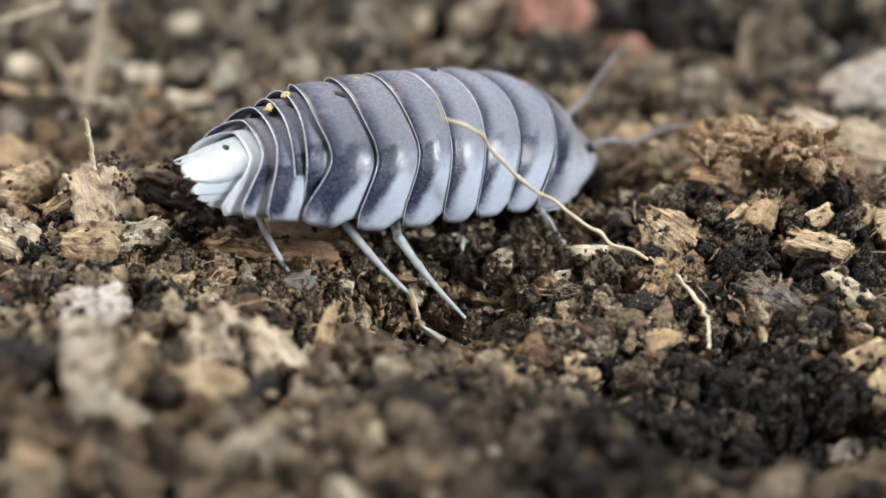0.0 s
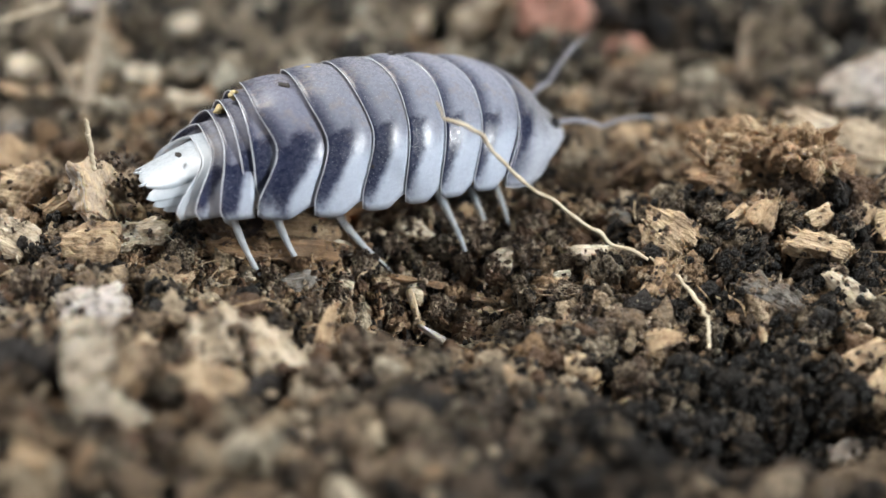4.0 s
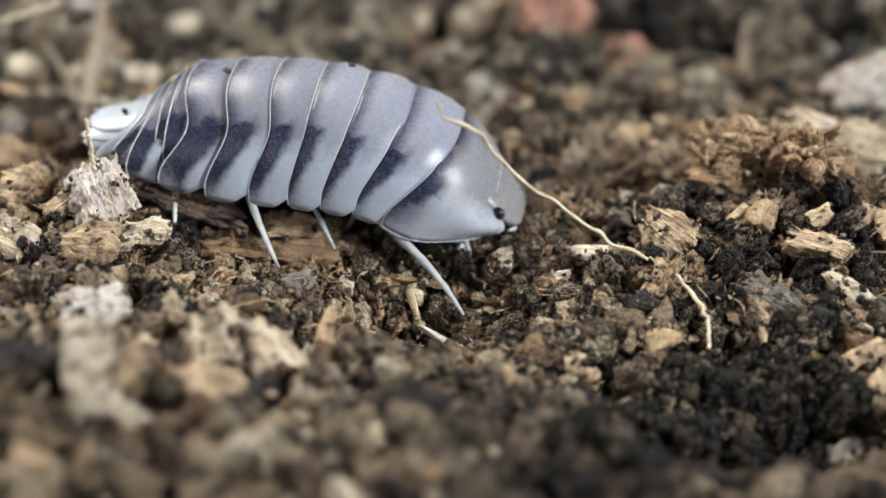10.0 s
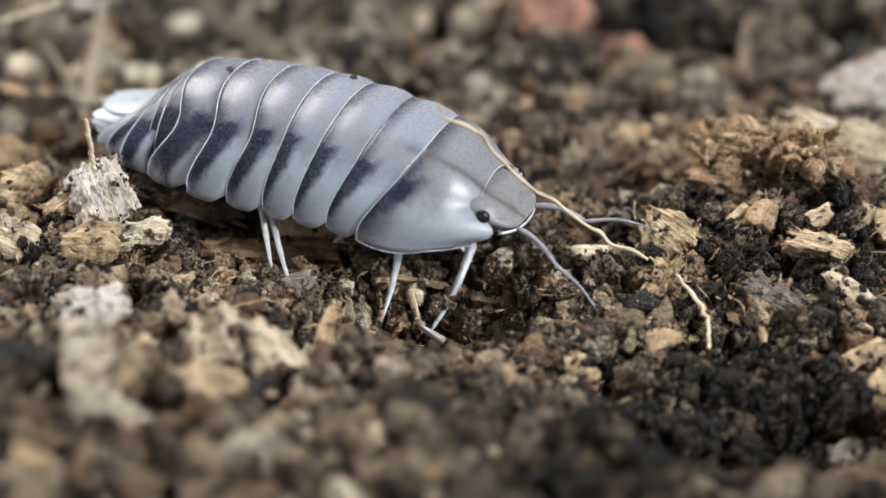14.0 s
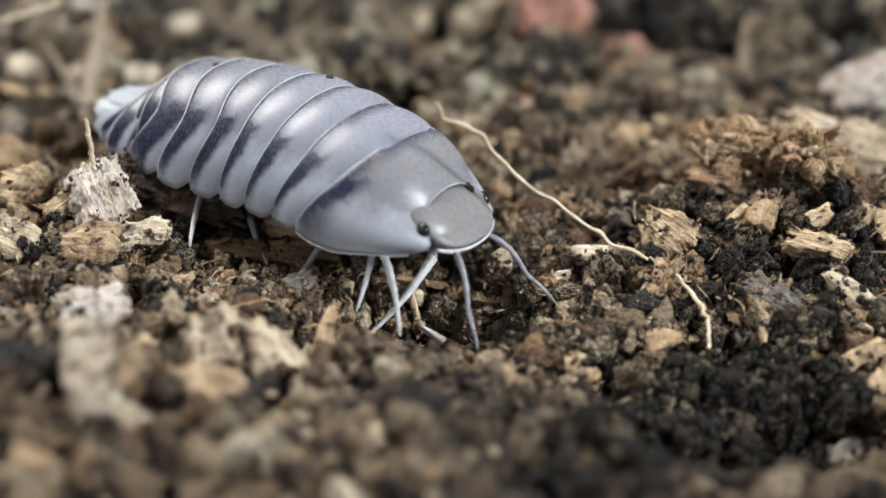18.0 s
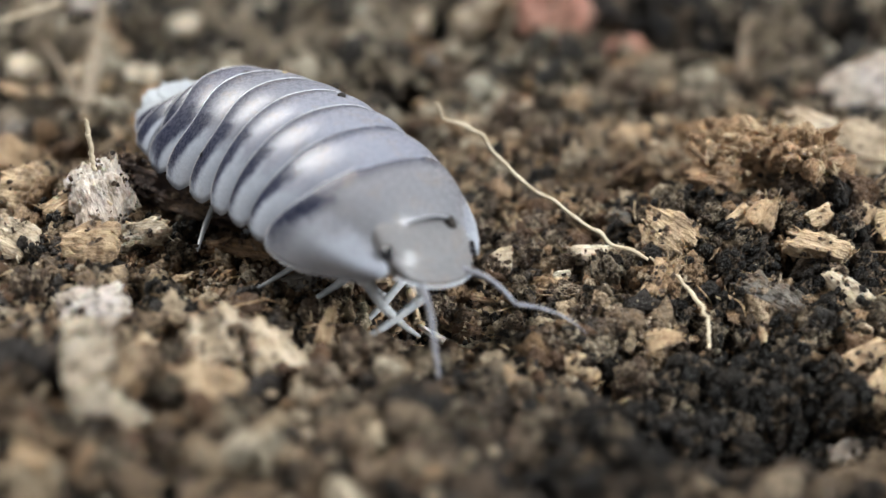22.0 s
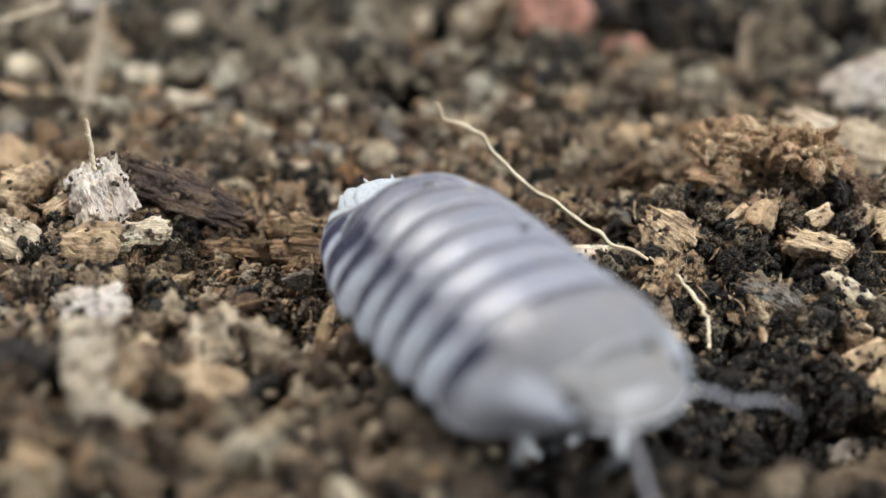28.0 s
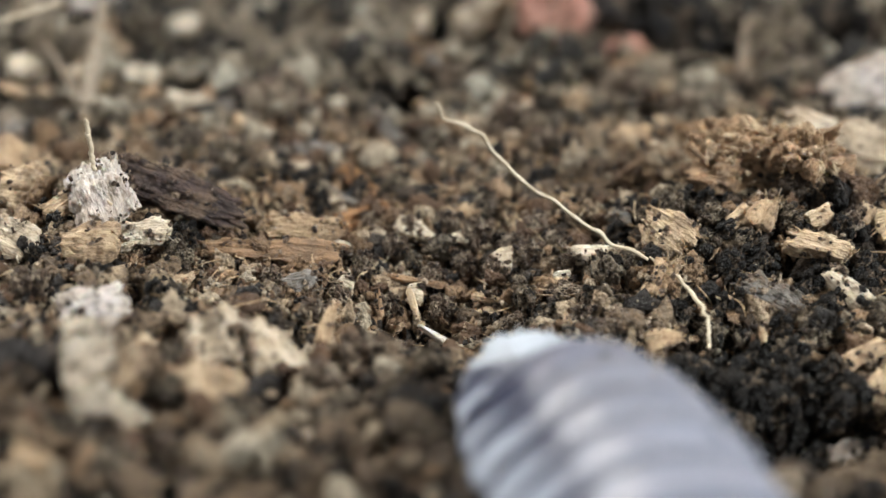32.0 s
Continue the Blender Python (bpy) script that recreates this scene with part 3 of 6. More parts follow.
def fibre(points, radius, material=None, label="thin tan root fibre lying over the soil", name="root_fibre", wiggle=0.03):
    """A thin root along points."""
    global made
    made += 1
    r = np.random.default_rng(500 + made)
    n = 14 * len(points)
    p = spline(points, n)
    t = np.linspace(0, 30, n)
    p = p + wiggle * np.stack([lattice(np.stack([t * 0.6, t * 0 + made, t * 0 + k], 1)) - 0.5 for k in range(3)], 1) * 2
    rad = radius * (0.8 + 0.4 * lattice(np.stack([t, t * 0 + made, t * 0], 1))) * (1 - 0.45 * np.linspace(1, 0, n) ** 6)
    v, f = tube(p, rad, 8)
    me = mesh_from(name, v, f, material or ROOT)
    return tagged(new(name, me), label, "root", group="root fibres")



turned_chip = chip(-9.50, -0.32, 1.81, 32, 38, -62, 1.92, 1.32, 0.79, WOOD_HALF, "crumbling wood chip, bleached white above and tan beneath", lump=0.22, splinter=0.2)
chip(-10.39, -0.27, 1.61, 43, -25, 32, 1.33, 0.70, 0.28, WOOD_TAN, "tan wood sliver leaning on a white chip")
chip(-12.89, 5.21, 0.32, 29, 13, -15, 2.57, 0.96, 0.48, WOOD_TAN, "tan fibrous wood chip with long grain")
chip(-11.92, 0.81, 1.40, 38, 5, -6, 1.21, 1.36, 0.60, WOOD_TAN, "broad tan wood chip with torn edge")
chip(-11.59, -1.56, 1.14, 52, 17, -21, 1.19, 0.92, 0.55, WOOD_PALE, "pale tan wood chip half buried")
chip(-8.25, -1.17, 1.05, 44, -3, 4, 1.35, 0.89, 0.71, WOOD_PALE, "cream rounded wood chip", lump=0.2)
chip(-9.47, -1.99, 1.10, 42, 2, -2, 1.41, 0.94, 0.66, WOOD_TAN, "tan grey wood lump dusted with soil", lump=0.25)
bark_flake = chip(-7.75, 0.66, 1.56, 51, 15, -17, 4.1, 0.95, 0.50, BARK, "dark purplish brown bark flake with rough grain", name='bark_flake', category='bark flake', splinter=0.2, lump=0.26)
# tan wood coloured brown here to stand in for the woodlouse's shadow
chip(-4.89, -0.63, 0.31, 33, 3, -3, 4.01, 0.66, 0.33, WOOD_BROWN, "long flat fibrous tan wood chip painted brown as body shadow", splinter=0.3)
chip(-3.95, 0.38, 0.50, 54, 4, -5, 2.03, 0.80, 0.56, WOOD_TAN, "layered tan wood chip split along the grain")
chip(-2.85, -0.02, 0.03, 45, 4, -5, 0.55, 0.41, 0.33, WOOD_PALE, "small cream wood crumb")
chip(-2.35, 2.17, -0.09, 39, -15, 18, 1.72, 0.70, 0.28, HUSK, "amber brown seed husk piece", name='husk_piece', category='husk piece', curl=0.7, splinter=0.1)
chip(-2.54, 4.09, 0.15, 36, 26, -33, 1.44, 0.52, 0.25, HUSK, "amber brown curved husk sliver", name='husk_piece', category='husk piece', curl=0.5, splinter=0.1)
chip(-0.76, 1.04, 0.02, 35, 18, -22, 1.38, 0.62, 0.37, WOOD_PALE, "smooth cream wood chip", splinter=0.1)
chip(1.64, -0.55, -0.10, 33, 2, -2, 0.63, 0.66, 0.51, WOOD_PALE, "small cream square wood chip", splinter=0.1)
chip(-1.22, 5.74, 0.07, 25, 7, -9, 2.71, 0.53, 0.25, FLAKE_GREY, "thin grey flake of old wood", name='bark_flake', category='bark flake')
chip(-3.85, 6.47, 0.07, 49, 2, -2, 1.80, 0.54, 0.25, FLAKE_GREY, "flat dark grey flake bridging a gap", name='bark_flake', category='bark flake')
chip(-3.22, 3.41, -0.06, 36, 3, -3, 0.51, 0.44, 0.35, WOOD_PALE, "tiny cream wood crumb")
chip(-5.40, 2.96, 0.07, 35, -3, 3, 0.47, 0.37, 0.33, WOOD_TAN, "tiny tan round crumb")
chip(-3.00, 3.33, -0.00, 44, 20, -25, 1.30, 0.24, 0.25, FLAKE_GREY, "thin grey splinter leaning in a gap")
chip(-0.77, -1.05, -0.37, 58, 7, -8, 1.59, 0.19, 0.25, WOOD_BROWN, "thin brown splinter lying flat")
chip(-1.71, -2.20, -0.21, -8, 41, -78, 0.77, 0.14, 0.25, WOOD_BROWN, "thin upright brown splinter")
chip(-0.83, -1.83, -0.42, 22, 39, -67, 0.81, 0.22, 0.25, WOOD_TAN, "narrow tan splinter leaning")
chip(-0.78, -1.50, -0.44, 48, 3, -3, 0.44, 0.59, 0.31, WOOD_PALE, "pale oval wood crumb")
chip(-0.21, -2.44, -0.89, 23, 20, -25, 1.08, 0.18, 0.25, WOOD_WHITE, "whitish thin splinter on the soil")
chip(-0.18, -2.92, -1.02, 38, 4, -4, 0.61, 0.30, 0.25, WOOD_PALE, "cream wood sliver on soil")
chip(-2.67, -1.63, -0.08, 40, 14, -16, 0.43, 0.37, 0.30, WOOD_PALE, "small pale crumb on soil")
chip(1.60, -1.74, -0.64, 31, 8, -9, 1.50, 0.22, 0.25, WOOD_TAN, "thin tan splinter half covered by soil")
chip(-3.86, -2.25, 0.17, 57, -6, 7, 0.92, 0.61, 0.49, FLAKE_GREY, "grey crumbly wood lump", lump=0.25)
chip(4.19, -0.66, 0.16, 34, -3, 4, 1.29, 0.44, 0.25, WOOD_PALE, "pale splintered wood sliver", splinter=0.4)
chip(3.28, -1.38, -0.12, 46, -3, 3, 0.47, 0.34, 0.25, WOOD_PALE, "small pale frayed crumb")
chip(6.21, -0.70, 0.87, 48, 25, -32, 1.33, 1.25, 0.75, WOOD_TAN, "fluffy tan wood chip with frayed top", splinter=0.45)
chip(5.85, -2.33, 0.33, 20, -34, 50, 1.13, 0.67, 0.33, WOOD_TAN, "upright tan wood chip pinning a root", splinter=0.4)
chip(5.09, -3.29, -0.11, 24, 16, -19, 1.08, 0.51, 0.30, WOOD_TAN, "tan wood chip lying tilted")
chip(8.26, -0.31, 1.14, 48, -18, 22, 0.94, 0.53, 0.32, WOOD_TAN, "narrow tan wood chip")
chip(8.88, -0.43, 1.34, 22, -33, 48, 1.03, 0.65, 0.26, WOOD_TAN, "upright tan wood chip with a dark stain")
chip(10.41, -0.49, 1.27, 45, -18, 21, 0.79, 0.59, 0.30, WOOD_TAN, "small tan torn wood chip")
chip(10.18, -1.45, 0.87, 32, 11, -13, 1.53, 0.84, 0.42, WOOD_TAN, "torn tan wood chip with frayed edge", splinter=0.4, lump=0.2)
chip(10.76, -2.83, 0.25, 22, 30, -41, 1.43, 0.57, 0.46, WOOD_PALE, "smooth cream wood stick", splinter=0.12)
chip(8.68, -3.06, 0.19, 47, 19, -23, 1.54, 1.05, 0.31, FLAKE_GREY, "grey brown papery wood flake standing on edge", lump=0.25)
chip(11.71, -0.28, 1.23, 18, -31, 42, 0.61, 0.63, 0.31, WOOD_TAN, "small tan chip on the bank")
chip(12.24, -0.47, 1.06, 35, -8, 9, 0.72, 0.78, 0.36, WOOD_TAN, "tan chip at the bank edge")
chip(5.70, -4.25, -0.46, 34, -10, 11, 0.99, 0.62, 0.43, WOOD_TAN, "tan wood crumb in shade")
chip(7.78, -4.64, -1.07, 30, 6, -7, 0.89, 0.29, 0.25, WOOD_PALE, "pale thin chip in shade")
chip(8.35, -3.91, -0.48, 12, 40, -75, 0.53, 0.24, 0.25, WOOD_TAN, "thin upright tan splinter")
chip(6.25, 1.82, 0.64, -45, -22, 153, 0.59, 0.43, 0.26, WOOD_PALE, "tiny pale upright chip")
chip(5.08, 0.83, 0.52, 28, 7, -8, 0.62, 0.68, 0.56, FLAKE_GREY, "grey brown crumbly lump", lump=0.3)
clump(9.10, 2.26, 1.79, 4.04, 2.91, 1.94, -8, 170, 41, "large torn reddish brown wood clump with frayed strands")
clump(8.10, 7.66, -0.06, 2.36, 1.63, 1.09, 5, 80, 42, "frayed brown wood clump leaning on another")
clump(10.62, 1.66, 1.70, 1.76, 2.16, 1.44, 20, 100, 43, "frayed tan brown wood clump with dark soil")
chip(8.59, 4.40, 0.13, 55, 5, -5, 1.74, 0.38, 0.25, WOOD_TAN, "thin brown splinter on the clump")
chip(6.27, 7.66, 0.17, 29, 4, -4, 2.36, 0.84, 0.42, WOOD_TAN, "smooth tan wood chip among soil crumbs")
chip(12.20, 5.42, 1.05, 43, 13, -15, 3.2, 1.45, 0.68, WOOD_PALE, "large cream wood chip with ridged face")
chip(14.75, 10.59, 0.75, 40, -13, 16, 3.4, 1.8, 0.9, WOOD_WHITE, "large white wood chip among soil crumbs")
chip(10.68, 9.87, 0.05, 53, -5, 6, 2.11, 0.46, 0.37, WOOD_TAN, "tan stick among soil crumbs")
chip(13.85, 7.58, 0.07, 34, 3, -4, 2.21, 0.55, 0.44, WOOD_TAN, "tan stick beside a pale chip")
chip(4.48, 10.31, 0.15, 47, -12, 14, 0.71, 0.73, 0.57, WOOD_TAN, "tan crumb among soil crumbs")
chip(2.45, 13.05, 0.29, 7, 37, -58, 1.10, 0.52, 0.36, WOOD_PALE, "pale yellow splinter among soil crumbs")
chip(4.15, 15.76, 1.54, 46, 18, -21, 2.7, 2.2, 1.8, CLAY, "pinkish red lump of fired clay", name='clay_lump', category='clay lump', splinter=0.08, lump=0.15)
chip(1.41, 17.52, 0.65, 31, -27, 35, 1.74, 1.07, 0.75, WOOD_PALE, "cream wood chip among soil crumbs")
chip(-0.94, 17.16, 0.56, 45, -5, 5, 0.86, 0.98, 0.69, WOOD_PALE, "cream crumb among soil crumbs")
chip(-0.33, 13.93, 0.27, 21, 34, -50, 0.96, 0.53, 0.32, FLAKE_GREY, "grey sliver among soil crumbs")
chip(6.84, 14.08, 0.21, 50, -13, 16, 1.74, 0.61, 0.49, WOOD_BROWN, "brown stick among soil crumbs")
chip(10.13, 13.07, 0.28, 51, -13, 15, 2.98, 0.60, 0.48, WOOD_TAN, "tan brown fibre bundle among soil crumbs")
chip(-9.00, 13.14, 0.25, 29, 20, -24, 1.17, 0.88, 0.71, WOOD_PALE, "cream rounded crumb among soil crumbs")
chip(-10.63, 12.71, 0.21, 32, 7, -8, 1.13, 0.80, 0.64, WOOD_PALE, "yellowish wood crumb among soil crumbs")
chip(-9.72, 17.24, 0.45, 39, -5, 6, 1.18, 0.72, 0.58, WOOD_PALE, "pale wood crumb among soil crumbs")
chip(-14.77, 13.19, 0.29, 27, -3, 4, 1.11, 1.04, 0.83, WOOD_PALE, "pale wood crumb among soil crumbs")
chip(-8.66, 10.15, 0.19, 51, -6, 7, 1.20, 0.88, 0.70, WOOD_PALE, "cream wood crumb among soil crumbs")
chip(-4.36, 12.65, 0.13, 29, 7, -9, 1.02, 0.52, 0.41, WOOD_PALE, "pale splinter among soil crumbs")
chip(-7.31, 9.89, 0.13, 53, 4, -4, 0.57, 0.69, 0.52, FLAKE_GREY, "grey green crumb on soil")
chip(-10.13, 10.60, 0.22, 11, -33, 47, 1.17, 0.42, 0.34, WOOD_BROWN, "brown splinter leaning among soil crumbs")
chip(-13.36, 19.13, 0.77, 37, -2, 3, 1.86, 1.31, 1.05, WOOD_WHITE, "pale chip at the top of a stalk among soil crumbs")
chip(-12.62, 10.73, 0.16, 37, 10, -12, 2.81, 0.46, 0.37, WOOD_TAN, "tan stick lying among soil crumbs")
chip(-14.32, 10.98, 0.16, 23, 16, -18, 1.91, 0.43, 0.34, WOOD_TAN, "tan stick among soil crumbs")
chip(-13.97, 8.25, 0.08, 31, -6, 7, 1.13, 0.56, 0.39, FLAKE_GREY, "grey wood sliver on the bank")
chip(-10.02, 4.76, 0.34, 31, -5, 6, 0.97, 0.70, 0.63, FLAKE_GREY, "grey lump beside a white chip", lump=0.3)
chip(-1.71, 7.26, 0.41, 41, 33, -48, 1.96, 0.47, 0.33, FLAKE_GREY, "grey upright sliver among soil crumbs")
chip(-3.94, 17.64, 0.44, 45, 9, -11, 1.77, 0.39, 0.31, WOOD_TAN, "tan sliver among soil crumbs")
chip(-7.85, -9.41, 2.76, 55, -6, 6, 1.20, 0.83, 0.58, WOOD_PALE, "pale torn wood chip on a heap on loose soil", splinter=0.2)
chip(-7.81, -9.80, 2.20, 51, -8, 9, 1.19, 0.97, 0.68, WOOD_PALE, "large pale torn wood chip on loose soil", splinter=0.2)
chip(-7.64, -10.27, 1.60, 50, -9, 10, 1.15, 0.92, 0.64, WOOD_PALE, "pale broken wood chip at the foot of a heap", splinter=0.2)
chip(-7.07, -9.73, 2.12, 6, -38, 62, 1.01, 0.55, 0.33, WOOD_TAN, "tan wood chip leaning on a pale heap", splinter=0.2)
chip(-8.61, -5.51, 1.25, 53, -12, 14, 1.74, 1.12, 0.67, WOOD_WHITE, "bleached wood chip on the soil bank", lump=0.14, splinter=0.14)
chip(-6.82, -10.41, 1.26, 46, 14, -16, 0.84, 0.57, 0.40, WOOD_PALE, "pale wood chip lying on loose soil", splinter=0.12, lump=0.08)
chip(-5.60, -6.87, 1.17, 41, -10, 11, 1.30, 1.25, 0.62, WOOD_PALE, "curled tan wood shaving", curl=0.9, splinter=0.12)
chip(-5.23, -9.37, 1.36, 28, 13, -15, 1.52, 0.96, 0.48, WOOD_TAN, "curled tan wood shaving in shade", curl=1.1, splinter=0.12)
chip(-4.26, -6.78, 0.84, 9, 34, -50, 1.69, 0.98, 0.49, WOOD_PALE, "cream wood chip on the slope", splinter=0.14)
chip(-2.92, -4.88, 0.60, 6, -40, 70, 1.11, 0.37, 0.26, WOOD_TAN, "upright tan splinter on the slope")
chip(-7.20, -7.38, 1.16, 43, -26, 34, 0.81, 0.59, 0.35, WOOD_TAN, "tan torn wood chip")
chip(-3.20, -10.11, 0.57, 40, 4, -5, 0.54, 0.53, 0.48, WOOD_PALE, "pale crumb on loose soil")
chip(-2.08, -9.86, 0.38, 34, -3, 3, 0.54, 0.49, 0.44, WOOD_TAN, "yellowish crumb on loose soil")
chip(0.44, -9.00, 0.16, 57, 4, -5, 1.12, 0.58, 0.40, WOOD_PALE, "pale chip on the slope")
chip(8.93, -6.37, -2.69, 33, 13, -15, 2.30, 0.60, 0.48, WOOD_TAN, "orange tan wood stick on loose soil")
chip(10.08, -6.82, -2.28, 45, -8, 9, 1.01, 0.71, 0.50, WOOD_WHITE, "white chip on loose soil")
chip(10.36, -7.66, -2.24, 37, -9, 11, 1.12, 0.56, 0.39, WOOD_TAN, "tan chip among soil crumbs")
chip(11.06, -5.76, -1.00, 22, -32, 45, 1.07, 0.80, 0.48, WOOD_TAN, "tan wood chip on the soil bank")
chip(10.79, -4.86, -0.63, 33, -15, 18, 1.50, 0.58, 0.46, WOOD_TAN, "tan stick on the soil bank")
chip(-1.96, -11.41, 0.31, 40, 5, -5, 1.61, 0.42, 0.25, WOOD_PALE, "pale sliver lying on loose soil", splinter=0.08, lump=0.04)
chip(-8.77, -11.82, 1.13, 37, 15, -18, 0.92, 0.60, 0.54, WOOD_TAN, "tan crumb on loose soil")
chip(-10.15, -6.38, 0.95, 51, -8, 9, 0.64, 0.69, 0.57, FLAKE_GREY, "grey crumb on the soil bank", lump=0.3)
chip(-0.89, -9.49, 0.26, 40, -12, 14, 0.41, 0.52, 0.37, WOOD_BROWN, "brown crumb on the slope")
chip(1.54, -6.70, -0.06, 49, -22, 27, 0.50, 0.55, 0.45, WOOD_TAN, "tan crumb on the slope")
chip(3.37, -5.48, -0.42, 41, -9, 11, 0.59, 0.51, 0.41, WOOD_TAN, "tan crumb on the slope")
# four black clods put the shade of far gaps into colour
clod(6.86, 16.57, 0.71, 2.21, 1.86, 1.26, 193, 7)
clod(8.85, 15.58, 0.52, 1.87, 1.57, 1.04, 279, 6)
clod(14.40, 16.29, 0.48, 1.78, 1.50, 0.94, 142, 7)
clod(12.26, 17.25, 0.58, 1.60, 1.34, 0.96, 7, 6)
# the next 21 black clods paint the pit's shade into the soil
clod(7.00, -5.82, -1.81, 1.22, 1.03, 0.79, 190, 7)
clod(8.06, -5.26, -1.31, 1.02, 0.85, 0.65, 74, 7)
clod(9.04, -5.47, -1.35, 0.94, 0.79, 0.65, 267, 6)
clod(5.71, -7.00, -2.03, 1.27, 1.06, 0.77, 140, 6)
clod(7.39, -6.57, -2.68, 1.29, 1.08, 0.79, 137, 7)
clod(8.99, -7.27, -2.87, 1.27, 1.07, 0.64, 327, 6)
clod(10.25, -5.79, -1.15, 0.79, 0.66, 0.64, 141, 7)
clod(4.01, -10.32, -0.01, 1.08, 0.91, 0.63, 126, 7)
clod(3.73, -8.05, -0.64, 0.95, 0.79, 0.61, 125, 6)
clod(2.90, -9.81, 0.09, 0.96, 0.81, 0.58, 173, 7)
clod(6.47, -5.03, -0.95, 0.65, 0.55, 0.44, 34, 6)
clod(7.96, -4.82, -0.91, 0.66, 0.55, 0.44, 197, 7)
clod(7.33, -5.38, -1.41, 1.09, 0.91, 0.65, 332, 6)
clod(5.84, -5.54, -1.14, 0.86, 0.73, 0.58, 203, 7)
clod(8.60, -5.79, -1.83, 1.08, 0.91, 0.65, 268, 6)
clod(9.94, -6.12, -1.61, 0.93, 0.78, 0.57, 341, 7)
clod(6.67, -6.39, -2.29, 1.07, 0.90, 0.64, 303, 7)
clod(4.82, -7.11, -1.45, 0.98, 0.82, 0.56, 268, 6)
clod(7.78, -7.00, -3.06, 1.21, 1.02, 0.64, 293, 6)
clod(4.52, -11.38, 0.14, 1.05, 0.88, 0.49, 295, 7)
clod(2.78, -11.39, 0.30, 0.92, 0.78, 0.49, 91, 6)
clod(6.87, 1.07, 0.91, 0.56, 0.47, 0.40, 174, 7)
clod(7.93, -0.45, 0.79, 0.47, 0.39, 0.47, 123, 6)
clod(8.48, -1.03, 0.56, 0.47, 0.39, 0.47, 94, 7)
clod(-6.49, 0.63, 0.41, 0.96, 0.81, 0.32, 206, 7)
clod(6.74, -1.40, 0.23, 0.54, 0.45, 0.46, 114, 7)
clod(7.93, -1.71, 0.22, 0.61, 0.52, 0.46, 223, 6)
clod(9.78, -2.55, -0.01, 0.61, 0.51, 0.45, 210, 7)
clod(11.43, -1.83, 0.29, 0.61, 0.51, 0.54, 38, 7)
clod(-4.88, 4.00, 0.06, 0.77, 0.65, 0.52, 159, 7)
clod(-4.05, 4.35, 0.08, 0.52, 0.44, 0.61, 140, 6)
clod(5.95, 18.15, 0.71, 1.29, 1.09, 0.97, 254, 7)
clod(7.52, 16.70, 0.55, 1.58, 1.33, 0.95, 32, 6)
clod(9.57, 17.83, 0.60, 1.40, 1.17, 0.86, 61, 7)
clod(-11.07, -0.07, 1.21, 0.39, 0.33, 0.39, 185, 7)
clod(-10.62, -0.74, 1.11, 0.47, 0.39, 0.31, 146, 6)
clod(6.52, 0.82, 0.82, 0.76, 0.64, 0.48, 240, 0)
clod(7.56, 0.09, 0.95, 0.51, 0.43, 0.49, 120, 1)
clod(8.23, -0.76, 0.68, 0.47, 0.39, 0.51, 71, 2)
clod(7.28, -0.72, 0.57, 0.47, 0.39, 0.55, 335, 3)
clod(9.64, -0.34, 1.08, 0.55, 0.46, 0.49, 88, 1)
clod(11.28, -0.41, 1.03, 0.55, 0.46, 0.63, 53, 4)
clod(4.58, -1.49, 0.02, 1.01, 0.84, 0.46, 101, 2)
clod(4.16, -2.84, -0.20, 0.83, 0.70, 0.45, 122, 0)
clod(2.34, -1.75, -0.55, 0.85, 0.72, 0.46, 81, 1)
clod(2.74, -2.91, -0.59, 0.61, 0.51, 0.33, 193, 3)
clod(-7.23, -1.42, 0.55, 0.58, 0.49, 0.39, 337, 2)
clod(-5.66, 10.62, 0.31, 1.35, 1.13, 0.96, 45, 4)
clod(-6.73, 5.14, 0.29, 0.96, 0.81, 0.79, 149, 1)
clod(-8.19, 6.71, 0.16, 0.99, 0.83, 0.63, 241, 3)
clod(-11.25, 16.48, 0.41, 1.26, 1.06, 0.74, 318, 3)
clod(-3.74, 14.06, 0.22, 1.12, 0.94, 0.61, 360, 4)
clod(-1.68, 13.06, 0.18, 1.00, 0.84, 0.60, 52, 0)
clod(2.16, 8.59, 0.14, 1.02, 0.86, 0.65, 193, 4)
clod(3.19, 6.92, 0.07, 0.82, 0.68, 0.54, 317, 4)
clod(4.68, 5.30, 0.02, 0.79, 0.67, 0.44, 19, 1)
clod(1.11, 2.61, -0.03, 0.75, 0.63, 0.42, 212, 3)
clod(2.88, 1.31, 0.07, 0.74, 0.62, 0.41, 63, 4)
clod(9.73, -3.79, -0.50, 0.59, 0.50, 0.52, 276, 2)
clod(10.62, -3.72, -0.37, 0.52, 0.44, 0.44, 338, 3)
clod(8.80, -4.31, -1.05, 0.66, 0.56, 0.44, 194, 0)
clod(9.30, -5.05, -1.63, 0.80, 0.68, 0.58, 3, 1)
clod(3.91, -4.19, -0.44, 0.96, 0.80, 0.37, 23, 2)
clod(1.70, -4.43, -0.46, 0.80, 0.68, 0.37, 150, 3)
clod(-1.22, -4.54, -0.23, 0.80, 0.67, 0.36, 305, 4)
clod(-2.44, -3.43, -0.20, 0.45, 0.38, 0.37, 85, 2)
clod(-3.30, -3.83, 0.03, 0.74, 0.62, 0.37, 241, 4)
clod(-4.64, -2.10, 0.08, 0.61, 0.51, 0.31, 146, 4)
clod(-9.02, -2.86, 0.67, 0.60, 0.50, 0.45, 95, 2)
clod(-10.64, -3.65, 0.60, 0.81, 0.68, 0.44, 253, 4)
